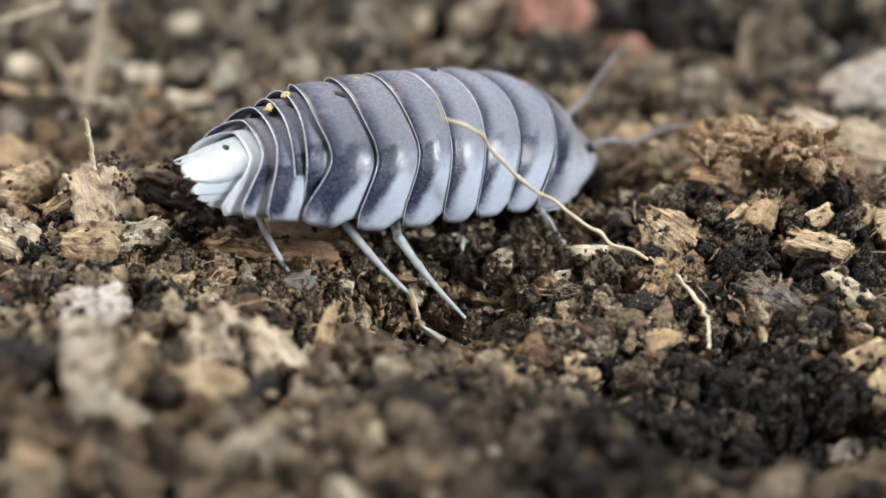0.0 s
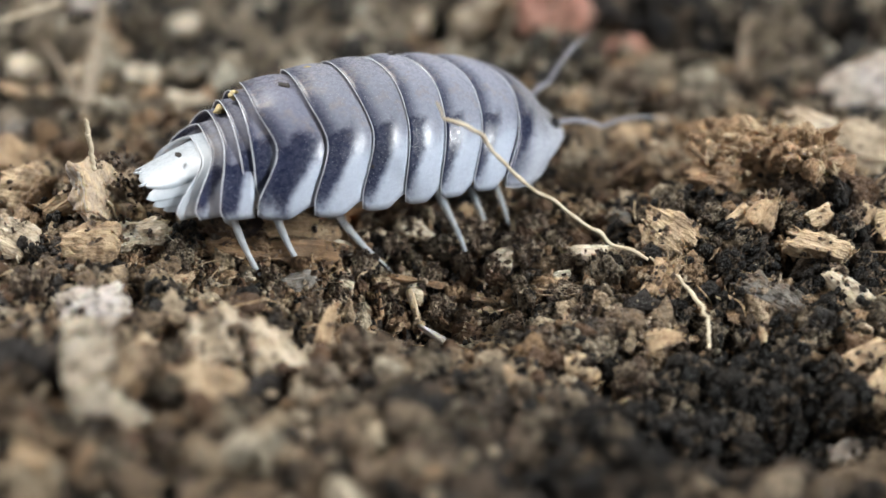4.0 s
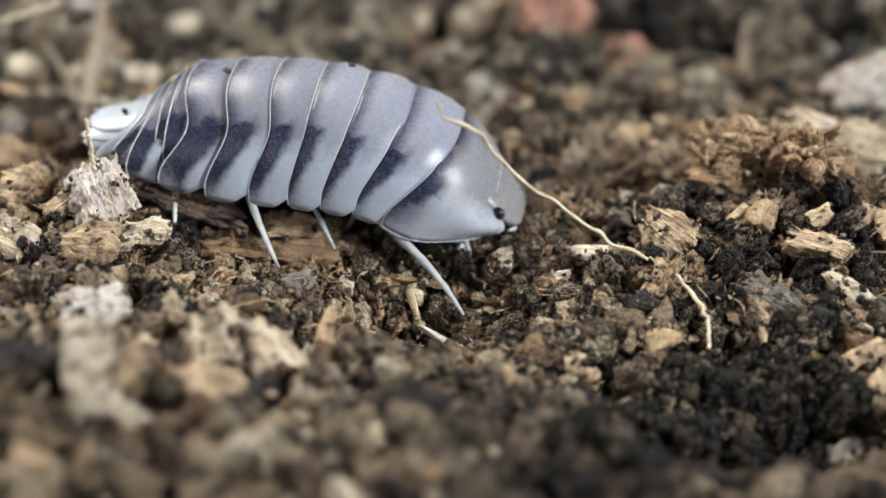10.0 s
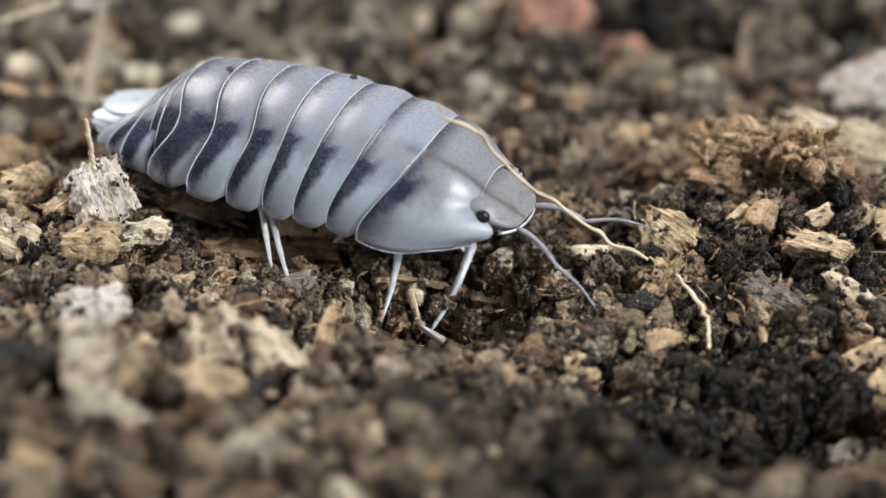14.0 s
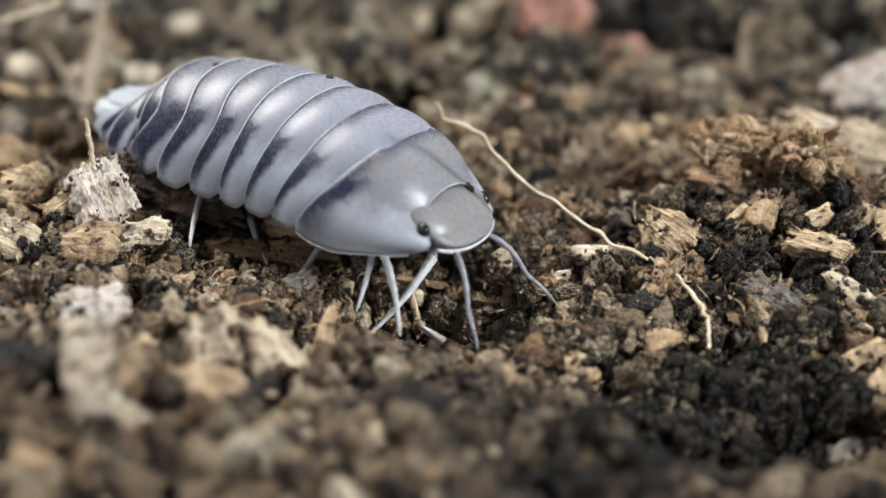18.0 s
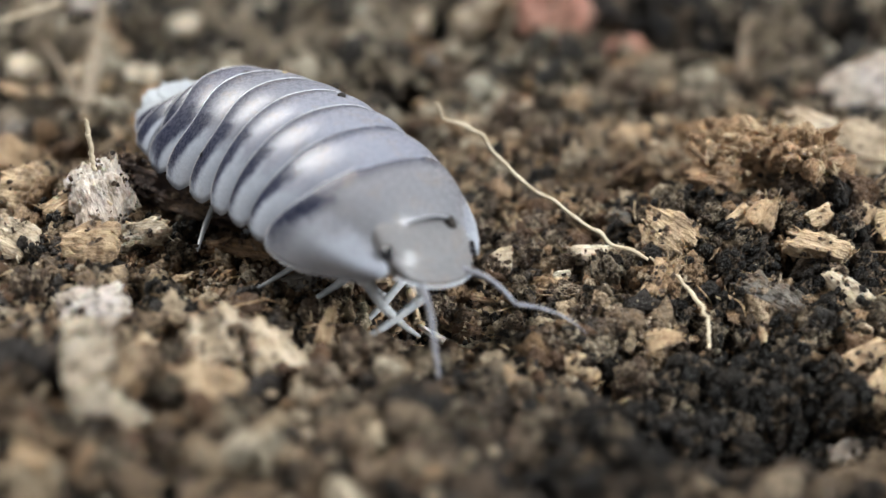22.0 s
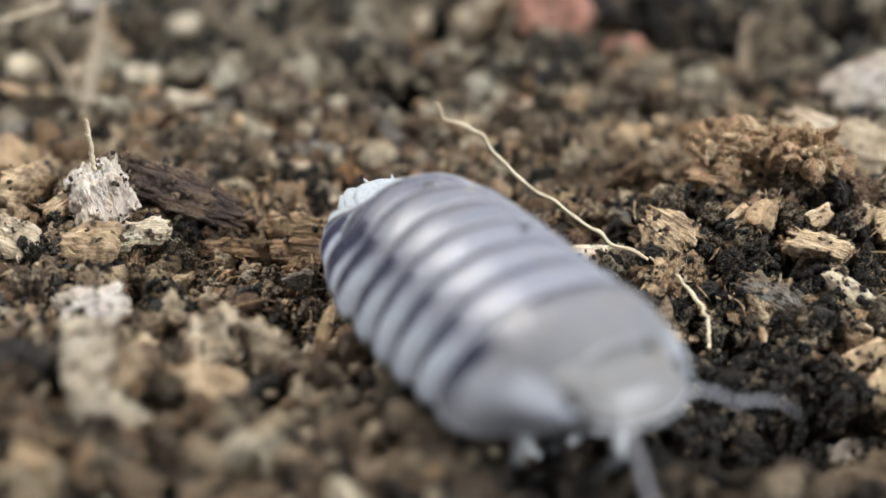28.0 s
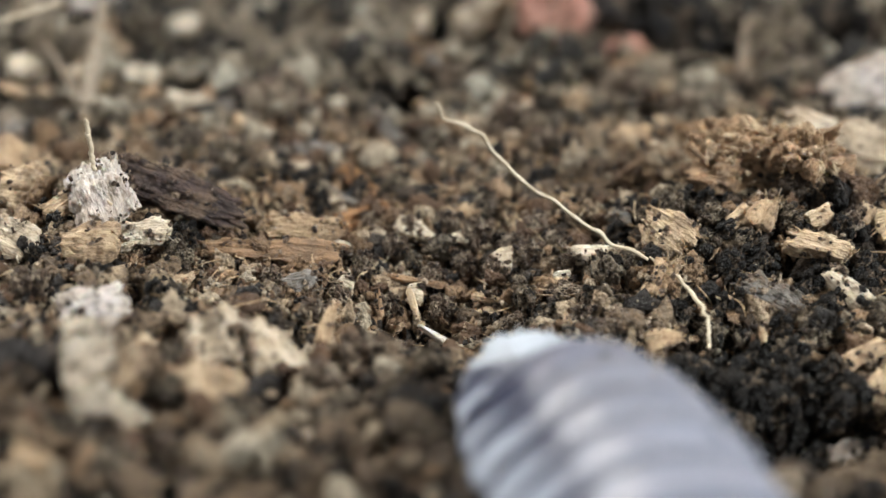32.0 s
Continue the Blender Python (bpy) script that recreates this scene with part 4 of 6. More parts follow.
clod(-6.99, -3.61, 0.41, 0.59, 0.50, 0.37, 111, 3)
clod(-7.45, -4.74, 0.56, 0.43, 0.36, 0.36, 134, 0)
clod(-1.87, -6.27, 0.16, 0.98, 0.82, 0.42, 276, 4)
clod(-2.99, -7.96, 0.42, 0.80, 0.67, 0.47, 178, 4)
clod(-0.33, -6.61, 0.04, 0.76, 0.64, 0.42, 282, 1)
clod(0.90, -7.46, -0.06, 0.82, 0.69, 0.41, 186, 3)
clod(2.98, -7.16, -0.58, 0.90, 0.75, 0.48, 58, 0)
clod(4.86, -5.32, -1.11, 0.79, 0.67, 0.43, 160, 4)
clod(6.02, -5.76, -2.03, 0.87, 0.73, 0.58, 314, 1)
clod(2.15, -9.60, -0.06, 0.97, 0.81, 0.52, 203, 2)
clod(-0.55, -10.75, 0.14, 0.94, 0.79, 0.44, 347, 4)
clod(-4.79, -10.65, 0.67, 0.94, 0.79, 0.37, 0, 3)
clod(-5.96, -11.09, 0.83, 0.74, 0.62, 0.37, 123, 4)
clod(-8.17, -11.01, 1.07, 0.80, 0.67, 0.37, 277, 3)
clod(-7.25, -12.10, 0.81, 0.96, 0.81, 0.42, 247, 1)
clod(-4.20, -11.62, 0.47, 1.04, 0.87, 0.37, 202, 3)
clod(3.77, -10.25, -0.22, 1.02, 0.86, 0.51, 239, 0)
clod(6.86, -6.51, -3.07, 1.15, 0.97, 0.58, 316, 2)
clod(8.57, -6.76, -3.42, 0.86, 0.72, 0.50, 246, 1)
clod(-9.57, -9.11, 1.31, 0.58, 0.49, 0.51, 197, 3)
clod(-9.05, -10.31, 1.19, 0.50, 0.42, 0.37, 202, 4)
clod(-6.48, -7.59, 0.98, 0.47, 0.39, 0.33, 240, 1)
clod(-5.33, 5.13, 0.10, 0.79, 0.66, 0.53, 117, 2)
clod(-4.59, 9.18, 0.09, 0.85, 0.71, 0.56, 241, 4)
clod(-2.40, 16.52, 0.39, 1.16, 0.97, 0.63, 221, 1)
clod(-6.81, 14.19, 0.17, 0.92, 0.77, 0.51, 283, 3)
clod(6.14, 11.09, 0.12, 1.07, 0.90, 0.58, 173, 4)
clod(8.68, 11.20, 0.07, 0.97, 0.82, 0.49, 10, 0)
clod(11.40, 13.45, 0.24, 1.21, 1.02, 0.70, 193, 1)
clod(12.94, 11.11, 0.11, 1.07, 0.90, 0.58, 309, 2)
clod(7.81, 17.43, 0.51, 1.39, 1.17, 0.75, 230, 0)
clod(10.95, 16.98, 0.45, 1.38, 1.16, 0.74, 232, 3)
clod(14.15, 17.04, 0.43, 1.38, 1.16, 0.74, 141, 0)
clod(-13.77, 9.77, 0.04, 0.86, 0.72, 0.48, 128, 3)
clod(-12.23, 7.88, 0.04, 0.74, 0.62, 0.46, 259, 1)
clod(-8.23, 17.68, 0.43, 1.18, 0.99, 0.54, 28, 0)
clod(-5.16, 16.65, 0.35, 1.16, 0.98, 0.53, 312, 2)
clod(0.32, 12.19, 0.09, 0.89, 0.75, 0.49, 315, 4)
clod(-0.44, 7.01, 0.03, 0.73, 0.61, 0.45, 346, 2)
clod(0.81, 4.96, -0.02, 0.61, 0.51, 0.39, 49, 3)
clod(1.66, 4.16, -0.02, 0.60, 0.51, 0.38, 42, 0)
clod(-1.44, 3.92, -0.10, 0.69, 0.58, 0.38, 322, 1)
clod(-0.06, 0.37, -0.17, 0.56, 0.47, 0.32, 144, 2)
clod(-0.86, -0.16, -0.26, 0.48, 0.40, 0.29, 97, 0)
clod(5.93, -3.22, -0.32, 0.52, 0.44, 0.33, 138, 3)
clod(7.07, -3.79, -0.68, 0.52, 0.44, 0.37, 237, 1)
clod(7.97, -3.78, -0.69, 0.52, 0.44, 0.37, 58, 2)
clod(11.40, -3.46, -0.18, 0.60, 0.50, 0.45, 175, 0)
clod(5.23, -1.12, 0.08, 0.47, 0.39, 0.31, 238, 1)
clod(1.49, -1.70, -0.85, 0.54, 0.46, 0.31, 259, 5)
clod(3.32, -1.94, -0.36, 0.62, 0.52, 0.31, 4, 5)
clod(3.67, -3.41, -0.38, 0.60, 0.50, 0.30, 292, 5)
clod(1.92, -2.68, -0.90, 0.61, 0.51, 0.30, 156, 4)
clod(1.00, -3.14, -1.07, 0.68, 0.57, 0.30, 157, 5)
clod(2.55, -4.79, -0.41, 0.65, 0.55, 0.32, 202, 4)
clod(4.53, -3.90, -0.44, 0.59, 0.50, 0.30, 101, 5)
clod(3.55, -0.76, -0.11, 0.47, 0.40, 0.28, 319, 4)
clod(5.85, 12.19, 0.09, 0.79, 0.66, 0.49, 76, 5)
clod(7.49, 12.68, 0.11, 0.80, 0.67, 0.50, 195, 4)
clod(10.57, 12.08, 0.14, 0.89, 0.75, 0.59, 60, 5)
clod(12.54, 14.10, 0.20, 0.81, 0.68, 0.61, 222, 4)
clod(11.48, 16.37, 0.45, 0.63, 0.53, 0.84, 325, 5)
clod(13.68, 16.77, 0.30, 0.74, 0.62, 0.53, 318, 5)
clod(14.61, 14.23, 0.15, 0.82, 0.69, 0.51, 48, 4)
clod(7.92, 9.83, 0.02, 0.76, 0.64, 0.42, 225, 4)
clod(15.98, 16.67, 0.34, 0.74, 0.62, 0.63, 321, 4)
clod(-2.06, 1.91, -0.23, 0.66, 0.56, 0.33, 72, 5)
clod(-1.05, 1.20, -0.15, 0.65, 0.55, 0.33, 149, 4)
clod(0.10, 1.45, -0.10, 0.66, 0.55, 0.36, 257, 5)
clod(1.07, 0.73, -0.09, 0.73, 0.61, 0.36, 266, 4)
clod(1.86, 0.28, -0.13, 0.64, 0.54, 0.32, 162, 5)
clod(-2.27, -0.64, -0.18, 0.55, 0.46, 0.28, 230, 5)
clod(-1.35, 0.20, -0.18, 0.56, 0.47, 0.27, 241, 4)
clod(0.57, -0.32, -0.35, 0.64, 0.53, 0.32, 127, 5)
clod(1.51, -0.77, -0.47, 0.63, 0.53, 0.32, 235, 4)
clod(-0.38, -0.73, -0.49, 0.55, 0.46, 0.28, 208, 5)
clod(2.48, -0.30, -0.18, 0.64, 0.53, 0.32, 251, 4)
clod(3.15, 0.37, 0.01, 0.56, 0.47, 0.32, 184, 5)
clod(-2.81, -2.20, -0.21, 0.61, 0.51, 0.31, 121, 4)
clod(-1.61, -1.89, -0.56, 0.62, 0.52, 0.28, 156, 5)
clod(-0.06, -1.59, -0.91, 0.62, 0.52, 0.28, 332, 4)
chip(0.43, 2.31, 0.01, 52, -5, 6, 1.01, 0.50, 0.35, WOOD_TAN, "tan wood chip lying among soil crumbs")
chip(2.33, 1.08, 0.09, 53, 8, -9, 0.75, 0.46, 0.32, WOOD_TAN, "tan chip in the hollow")
chip(3.96, 2.18, 0.23, 55, 16, -19, 1.37, 0.43, 0.26, WOOD_TAN, "brownish tan chip among soil crumbs the root")
chip(0.50, 0.70, -0.03, 29, -6, 7, 0.49, 0.36, 0.25, WOOD_PALE, "small pale chip in the hollow")
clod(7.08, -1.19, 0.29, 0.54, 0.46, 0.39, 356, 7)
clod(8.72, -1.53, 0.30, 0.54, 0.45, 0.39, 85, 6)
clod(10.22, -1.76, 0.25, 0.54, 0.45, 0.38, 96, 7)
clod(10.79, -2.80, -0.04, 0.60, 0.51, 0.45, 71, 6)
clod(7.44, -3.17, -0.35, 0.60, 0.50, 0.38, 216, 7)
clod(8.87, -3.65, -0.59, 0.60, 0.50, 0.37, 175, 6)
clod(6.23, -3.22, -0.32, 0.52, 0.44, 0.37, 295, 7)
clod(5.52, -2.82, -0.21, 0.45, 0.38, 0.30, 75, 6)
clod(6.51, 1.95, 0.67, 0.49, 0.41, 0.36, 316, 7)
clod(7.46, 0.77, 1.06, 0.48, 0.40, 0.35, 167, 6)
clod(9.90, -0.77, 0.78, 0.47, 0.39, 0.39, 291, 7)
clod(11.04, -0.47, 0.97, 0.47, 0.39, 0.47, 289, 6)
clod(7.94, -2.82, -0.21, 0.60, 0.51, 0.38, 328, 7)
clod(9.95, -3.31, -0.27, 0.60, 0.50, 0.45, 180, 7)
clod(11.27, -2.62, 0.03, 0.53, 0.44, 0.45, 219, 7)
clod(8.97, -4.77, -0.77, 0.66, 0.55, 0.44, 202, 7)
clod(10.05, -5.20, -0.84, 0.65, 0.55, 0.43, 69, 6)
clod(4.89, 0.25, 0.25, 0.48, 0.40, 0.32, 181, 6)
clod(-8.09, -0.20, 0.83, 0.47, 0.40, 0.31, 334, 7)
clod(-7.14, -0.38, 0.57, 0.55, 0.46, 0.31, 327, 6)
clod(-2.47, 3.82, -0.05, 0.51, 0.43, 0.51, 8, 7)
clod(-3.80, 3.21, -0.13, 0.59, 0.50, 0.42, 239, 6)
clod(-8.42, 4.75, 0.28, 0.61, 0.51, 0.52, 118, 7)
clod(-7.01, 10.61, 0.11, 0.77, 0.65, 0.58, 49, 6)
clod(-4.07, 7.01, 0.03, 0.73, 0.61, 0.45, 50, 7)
clod(4.40, 14.17, 0.17, 0.71, 0.60, 0.51, 286, 6)
clod(3.04, 4.16, -0.02, 0.69, 0.58, 0.35, 345, 6)
clod(3.86, 6.14, 0.02, 0.71, 0.60, 0.45, 187, 7)
clod(1.72, 6.14, 0.02, 0.63, 0.53, 0.45, 138, 6)
clod(-10.86, 14.08, 0.21, 0.71, 0.60, 0.61, 184, 7)
clod(-8.53, 14.95, 0.31, 0.62, 0.52, 0.72, 299, 6)
clod(-3.89, 16.64, 0.35, 0.74, 0.62, 0.53, 269, 7)
clod(-1.82, 18.45, 0.60, 0.87, 0.73, 0.65, 23, 6)
clod(-4.63, -9.65, 1.05, 0.70, 0.59, 0.45, 77, 2)
clod(-6.15, -9.58, 1.31, 0.51, 0.43, 0.32, 312, 1)
clod(-2.37, -9.41, 0.59, 0.77, 0.65, 0.39, 178, 2)
clod(-1.10, -8.70, 0.43, 0.72, 0.61, 0.39, 237, 1)
clod(0.46, -9.50, 0.34, 0.77, 0.65, 0.45, 280, 2)
clod(-0.30, -10.49, 0.41, 0.75, 0.63, 0.44, 229, 1)
clod(-10.82, -2.11, 0.79, 0.45, 0.38, 0.30, 264, 7)
clod(-7.45, -3.45, 0.49, 0.44, 0.37, 0.44, 196, 6)
chip(6.53, 15.11, 0.31, 50, -7, 8, 1.68, 0.74, 0.59, CLAY, "dull red brown stick among soil crumbs", name='clay_sliver', category='clay sliver')
chip(11.89, 17.59, 0.57, 45, -25, 32, 1.67, 0.73, 0.58, WOOD_TAN, "tan chip among soil crumbs")
chip(13.91, 16.40, 0.38, 23, -11, 13, 1.10, 0.84, 0.67, WOOD_TAN, "orange tan chip among soil crumbs")
chip(12.70, 13.16, 0.24, 58, -8, 9, 0.92, 0.88, 0.79, FLAKE_GREY, "grey crumb among soil crumbs")
chip(2.88, -1.56, -0.28, 35, -6, 6, 1.25, 0.22, 0.25, WOOD_TAN, "thin tan splinter on a soil clod")
chip(1.10, -1.89, -0.83, 28, -7, 9, 0.79, 0.25, 0.25, WOOD_TAN, "tan splinter on the soil")
chip(5.49, -3.40, -0.20, 51, -3, 3, 0.37, 0.27, 0.25, WOOD_WHITE, "tiny white crumb on the bank")
chip(4.14, -3.97, -0.27, 56, -11, 13, 0.77, 0.38, 0.27, WOOD_TAN, "tan wood crumb in the hollow")
fibre([(-0.13, -2.40, 5.44), (0.04, -2.35, 4.99), (0.45, -2.30, 4.81), (0.88, -2.25, 4.60), (1.18, -2.20, 4.10), (1.55, -2.15, 3.71), (2.31, -2.10, 2.96), (3.23, -2.00, 2.25), (4.01, -1.95, 1.64), (4.64, -1.90, 1.15), (5.57, -1.90, 0.72)], 0.056, ROOT, "long pale tan root fibre arching free above the hollow", wiggle=0.06)
fibre([(5.63, -1.51, 0.52), (6.20, -2.45, 0.45), (6.51, -3.02, 0.34), (6.76, -3.66, 0.19), (6.85, -4.20, -0.09), (6.85, -4.73, -0.49)], 0.054, ROOT, "pale root fibre hanging down the bank", wiggle=0.05)
fibre([(-9.49, -0.70, 4.32), (-9.47, -0.70, 3.63), (-9.46, -0.60, 2.75)], 0.068, ROOT, "short stiff tan root fibre standing upright", wiggle=0.03)
fibre([(-9.07, -0.90, 2.01), (-8.67, -1.10, 1.03), (-8.41, -1.30, 0.44), (-8.25, -1.60, -0.01), (-8.24, -1.90, -0.47)], 0.069, ROOT, "thin tan root fibre hanging over a chip", wiggle=0.04)
fibre([(-9.24, -3.01, 0.42), (-9.18, -2.52, 0.49), (-9.08, -1.78, 0.61)], 0.045, ROOT, "thin tan rootlet on soil", wiggle=0.03)
fibre([(-12.20, 15.00, 2.44), (-12.16, 14.00, 1.73), (-12.08, 12.50, 1.23), (-12.03, 11.00, 0.78), (-11.93, 9.50, 0.36)], 0.236, ROOT_OLD, "thick pale tan stalk standing out of focus", wiggle=0.03)
fibre([(-14.95, 15.00, 0.95), (-13.80, 13.00, 0.94), (-12.80, 11.00, 0.78), (-12.02, 9.00, 0.67)], 0.127, ROOT_OLD, "tan root stalk among soil crumbs", wiggle=0.03)
fibre([(-14.74, 10.00, 3.20), (-13.86, 11.00, 3.16), (-12.94, 12.00, 3.21)], 0.076, ROOT, "thin pale root among soil crumbs", wiggle=0.03)
fibre([(6.96, -0.40, -0.89), (7.23, -0.40, -0.64), (7.42, -0.40, -0.22)], 0.056, ROOT, "short tan rootlet on the bank", wiggle=0.03)
fibre([(7.01, -1.88, -0.14), (7.60, -2.08, -0.19), (8.33, -2.33, -0.24)], 0.069, ROOT, "tan root fibre lying on the bank", wiggle=0.03)
fibre([(4.59, -2.40, -0.36), (5.30, -2.15, -0.27), (6.08, -2.03, -0.22), (6.62, -1.94, -0.18)], 0.092, ROOT_DARK, "dark root fibre lying on the bank", wiggle=0.03)
fibre([(0.27, 2.06, -0.28), (0.10, 0.94, -0.29), (0.34, 0.02, -0.44), (0.81, -0.50, -0.61)], 0.081, ROOT_DARK, "dark curved root in the hollow", wiggle=0.03)
fibre([(11.77, 19.00, 1.10), (10.99, 15.00, 0.95), (10.32, 12.00, 0.59)], 0.134, ROOT_OLD, "tan stalk among soil crumbs", wiggle=0.03)
fibre([(8.58, -3.26, -0.61), (9.03, -3.18, -0.55), (9.55, -3.26, -0.56)], 0.060, ROOT, "thin tan rootlet on the bank", wiggle=0.03)
fibre([(7.83, 14.00, 0.35), (9.04, 14.00, 0.50), (10.30, 13.00, 0.52)], 0.050, ROOT_OLD, "thin curved rootlet among soil crumbs", wiggle=0.03)
fibre([(-2.14, 0.20, 0.27), (-1.99, 0.00, -0.53), (-1.86, -0.30, -0.91)], 0.048, ROOT_DARK, "thin dark rootlet in the hollow", wiggle=0.03)
fibre([(8.77, -0.10, 0.87), (8.85, -0.10, 1.31), (8.87, -0.10, 1.75)], 0.055, ROOT_DARK, "thin black rootlet against a chip", wiggle=0.03)
crumb(-1.59, -6.43, -0.07, 0.34, 3, 16)
crumb(10.76, -0.62, 0.64, 0.62, 7, 1)
crumb(-1.27, -2.21, -0.87, 0.58, 2, 55)
crumb(8.21, -1.03, 0.29, 0.40, 6, 80)
crumb(4.17, 5.20, -0.17, 0.39, 3, 93)
crumb(5.53, -2.25, -0.26, 0.70, 2, 252)
crumb(-5.22, 0.73, 0.00, 0.34, 3, 218)
crumb(5.82, 0.49, 0.32, 0.44, 1, 289)
crumb(11.68, 1.57, 1.28, 0.31, 3, 178)
crumb(-1.81, -2.05, -0.65, 0.31, 6, 346)
crumb(11.17, -1.12, 0.33, 0.50, 7, 211)
crumb(-7.01, -2.44, 0.25, 0.71, 2, 182)
crumb(8.20, 0.62, 1.08, 0.70, 4, 77)
crumb(5.56, 0.53, 0.26, 0.34, 0, 31)
crumb(8.17, 5.62, -0.16, 0.31, 7, 282)
crumb(-3.47, 3.31, -0.35, 0.69, 7, 284)
crumb(4.11, -1.44, -0.28, 0.53, 7, 188)
crumb(-11.12, 3.62, 0.37, 0.56, 7, 264)
crumb(3.02, -3.34, -0.65, 0.42, 4, 96)
crumb(-3.35, 2.31, -0.39, 0.35, 2, 75)
crumb(5.32, -0.37, 0.06, 0.44, 0, 322)
crumb(-7.38, 2.63, 0.26, 0.51, 7, 207)
crumb(-3.66, -2.37, -0.18, 0.60, 7, 87)
crumb(4.00, 5.04, -0.18, 0.31, 6, 20)
crumb(-8.40, -5.97, 0.67, 0.45, 5, 162)
crumb(-8.04, 4.88, -0.01, 0.37, 3, 309)
crumb(-4.02, -0.35, -0.11, 0.40, 1, 253)
crumb(9.31, -4.47, -1.36, 0.30, 5, 137)
crumb(-11.09, -1.41, 0.77, 0.66, 0, 204)
crumb(-8.96, -6.45, 0.77, 0.57, 5, 109)
crumb(7.89, 5.26, -0.14, 0.37, 3, 17)
crumb(-8.72, -2.46, 0.48, 0.61, 6, 212)
crumb(-11.38, -0.43, 0.95, 0.61, 4, 70)
crumb(-12.35, -0.02, 0.82, 0.72, 2, 18)
crumb(1.19, -5.63, -0.36, 0.61, 1, 233)
crumb(-9.01, -2.47, 0.50, 0.40, 2, 315)
crumb(8.60, -3.46, -0.70, 0.46, 6, 353)
crumb(-8.78, -5.02, 0.50, 0.31, 6, 216)
crumb(-8.81, -4.31, 0.42, 0.63, 0, 140)
crumb(-2.78, 0.14, -0.22, 0.65, 7, 42)
crumb(-4.83, 5.07, -0.17, 0.39, 3, 337)
crumb(13.15, 4.71, -0.10, 0.47, 5, 314)
crumb(0.12, 0.91, -0.27, 0.69, 3, 186)
crumb(-8.93, 1.03, 0.87, 0.53, 1, 91)
crumb(7.52, -0.56, 0.39, 0.37, 3, 94)
crumb(-8.84, -8.82, 1.10, 0.37, 5, 47)
crumb(-0.54, 5.93, -0.18, 0.65, 5, 14)
crumb(11.25, -1.81, 0.02, 0.72, 0, 323)
crumb(6.50, 5.48, -0.17, 0.58, 7, 4)
crumb(8.50, -0.34, 0.68, 0.63, 0, 191)
crumb(6.76, -2.66, -0.34, 0.74, 6, 307)
crumb(7.72, -2.25, -0.22, 0.52, 3, 155)
crumb(3.85, 2.72, -0.08, 0.49, 3, 111)
crumb(-7.59, 3.63, 0.13, 0.66, 5, 315)
crumb(7.90, -3.10, -0.54, 0.56, 0, 317)
crumb(-0.64, -1.99, -1.06, 0.34, 0, 268)
crumb(-7.30, -8.30, 1.01, 0.61, 4, 235)
crumb(-6.50, -1.90, 0.19, 0.32, 4, 101)
crumb(-5.72, 3.23, -0.11, 0.48, 4, 9)
crumb(-3.56, -7.43, 0.25, 0.62, 0, 154)
crumb(-7.96, 3.07, 0.29, 0.48, 7, 297)
crumb(-0.85, -5.15, -0.28, 0.66, 5, 306)
crumb(-4.13, -0.96, -0.10, 0.36, 3, 15)
crumb(-0.82, 3.60, -0.27, 0.50, 4, 65)
crumb(-11.98, -1.70, 0.61, 0.48, 1, 45)
crumb(-2.14, -2.63, -0.55, 0.42, 4, 257)
crumb(8.06, 5.73, -0.16, 0.38, 4, 213)
crumb(-5.68, 3.32, -0.12, 0.63, 2, 246)
crumb(-4.27, -6.28, 0.26, 0.34, 0, 134)
crumb(3.82, -5.21, -0.87, 0.52, 0, 49)
crumb(2.72, 5.72, -0.18, 0.66, 1, 37)
crumb(-7.56, -6.65, 0.78, 0.71, 2, 66)
crumb(11.47, -4.45, -0.77, 0.43, 1, 54)
crumb(-4.94, -6.51, 0.39, 0.30, 0, 332)
crumb(-1.21, -2.91, -0.87, 0.52, 7, 65)
crumb(-5.89, -1.85, 0.10, 0.52, 7, 119)
crumb(-5.31, 4.48, -0.15, 0.52, 5, 312)
crumb(-2.40, 6.26, -0.15, 1.17, 6, 115)
crumb(-11.16, 8.14, -0.14, 1.15, 6, 347)
crumb(-0.70, 12.61, -0.08, 0.46, 5, 133)
crumb(14.60, 19.05, 0.29, 0.51, 5, 178)
crumb(3.23, 12.50, -0.09, 1.10, 0, 245)
crumb(4.21, 11.46, -0.11, 0.80, 1, 35)
crumb(4.83, 17.25, 0.20, 0.73, 0, 233)
crumb(3.32, 16.77, 0.16, 0.61, 5, 239)
crumb(7.48, 18.45, 0.31, 0.62, 1, 54)
crumb(3.69, 16.01, 0.09, 1.10, 6, 232)
crumb(3.86, 6.74, -0.15, 0.98, 2, 336)
crumb(2.94, 20.29, 0.56, 0.66, 6, 123)
crumb(5.40, 18.64, 0.34, 0.92, 5, 139)
crumb(15.44, 19.57, 0.33, 0.69, 1, 141)
crumb(-1.23, 15.44, 0.05, 0.48, 6, 115)
crumb(11.14, 9.10, -0.14, 0.65, 1, 286)
crumb(10.29, 19.66, 0.41, 0.53, 5, 344)
crumb(-6.49, 8.94, -0.14, 0.90, 0, 28)
crumb(12.51, 7.61, -0.15, 0.59, 6, 256)
crumb(-14.28, 7.75, -0.14, 0.73, 2, 286)
crumb(-13.63, 7.50, -0.14, 0.48, 5, 56)
crumb(-1.45, 16.63, 0.15, 0.92, 7, 224)
crumb(7.39, 6.45, -0.15, 0.72, 1, 103)
crumb(2.36, 10.75, -0.12, 1.14, 5, 158)
crumb(-6.04, 9.69, -0.14, 0.91, 4, 26)
crumb(-6.79, 17.92, 0.26, 0.80, 2, 57)
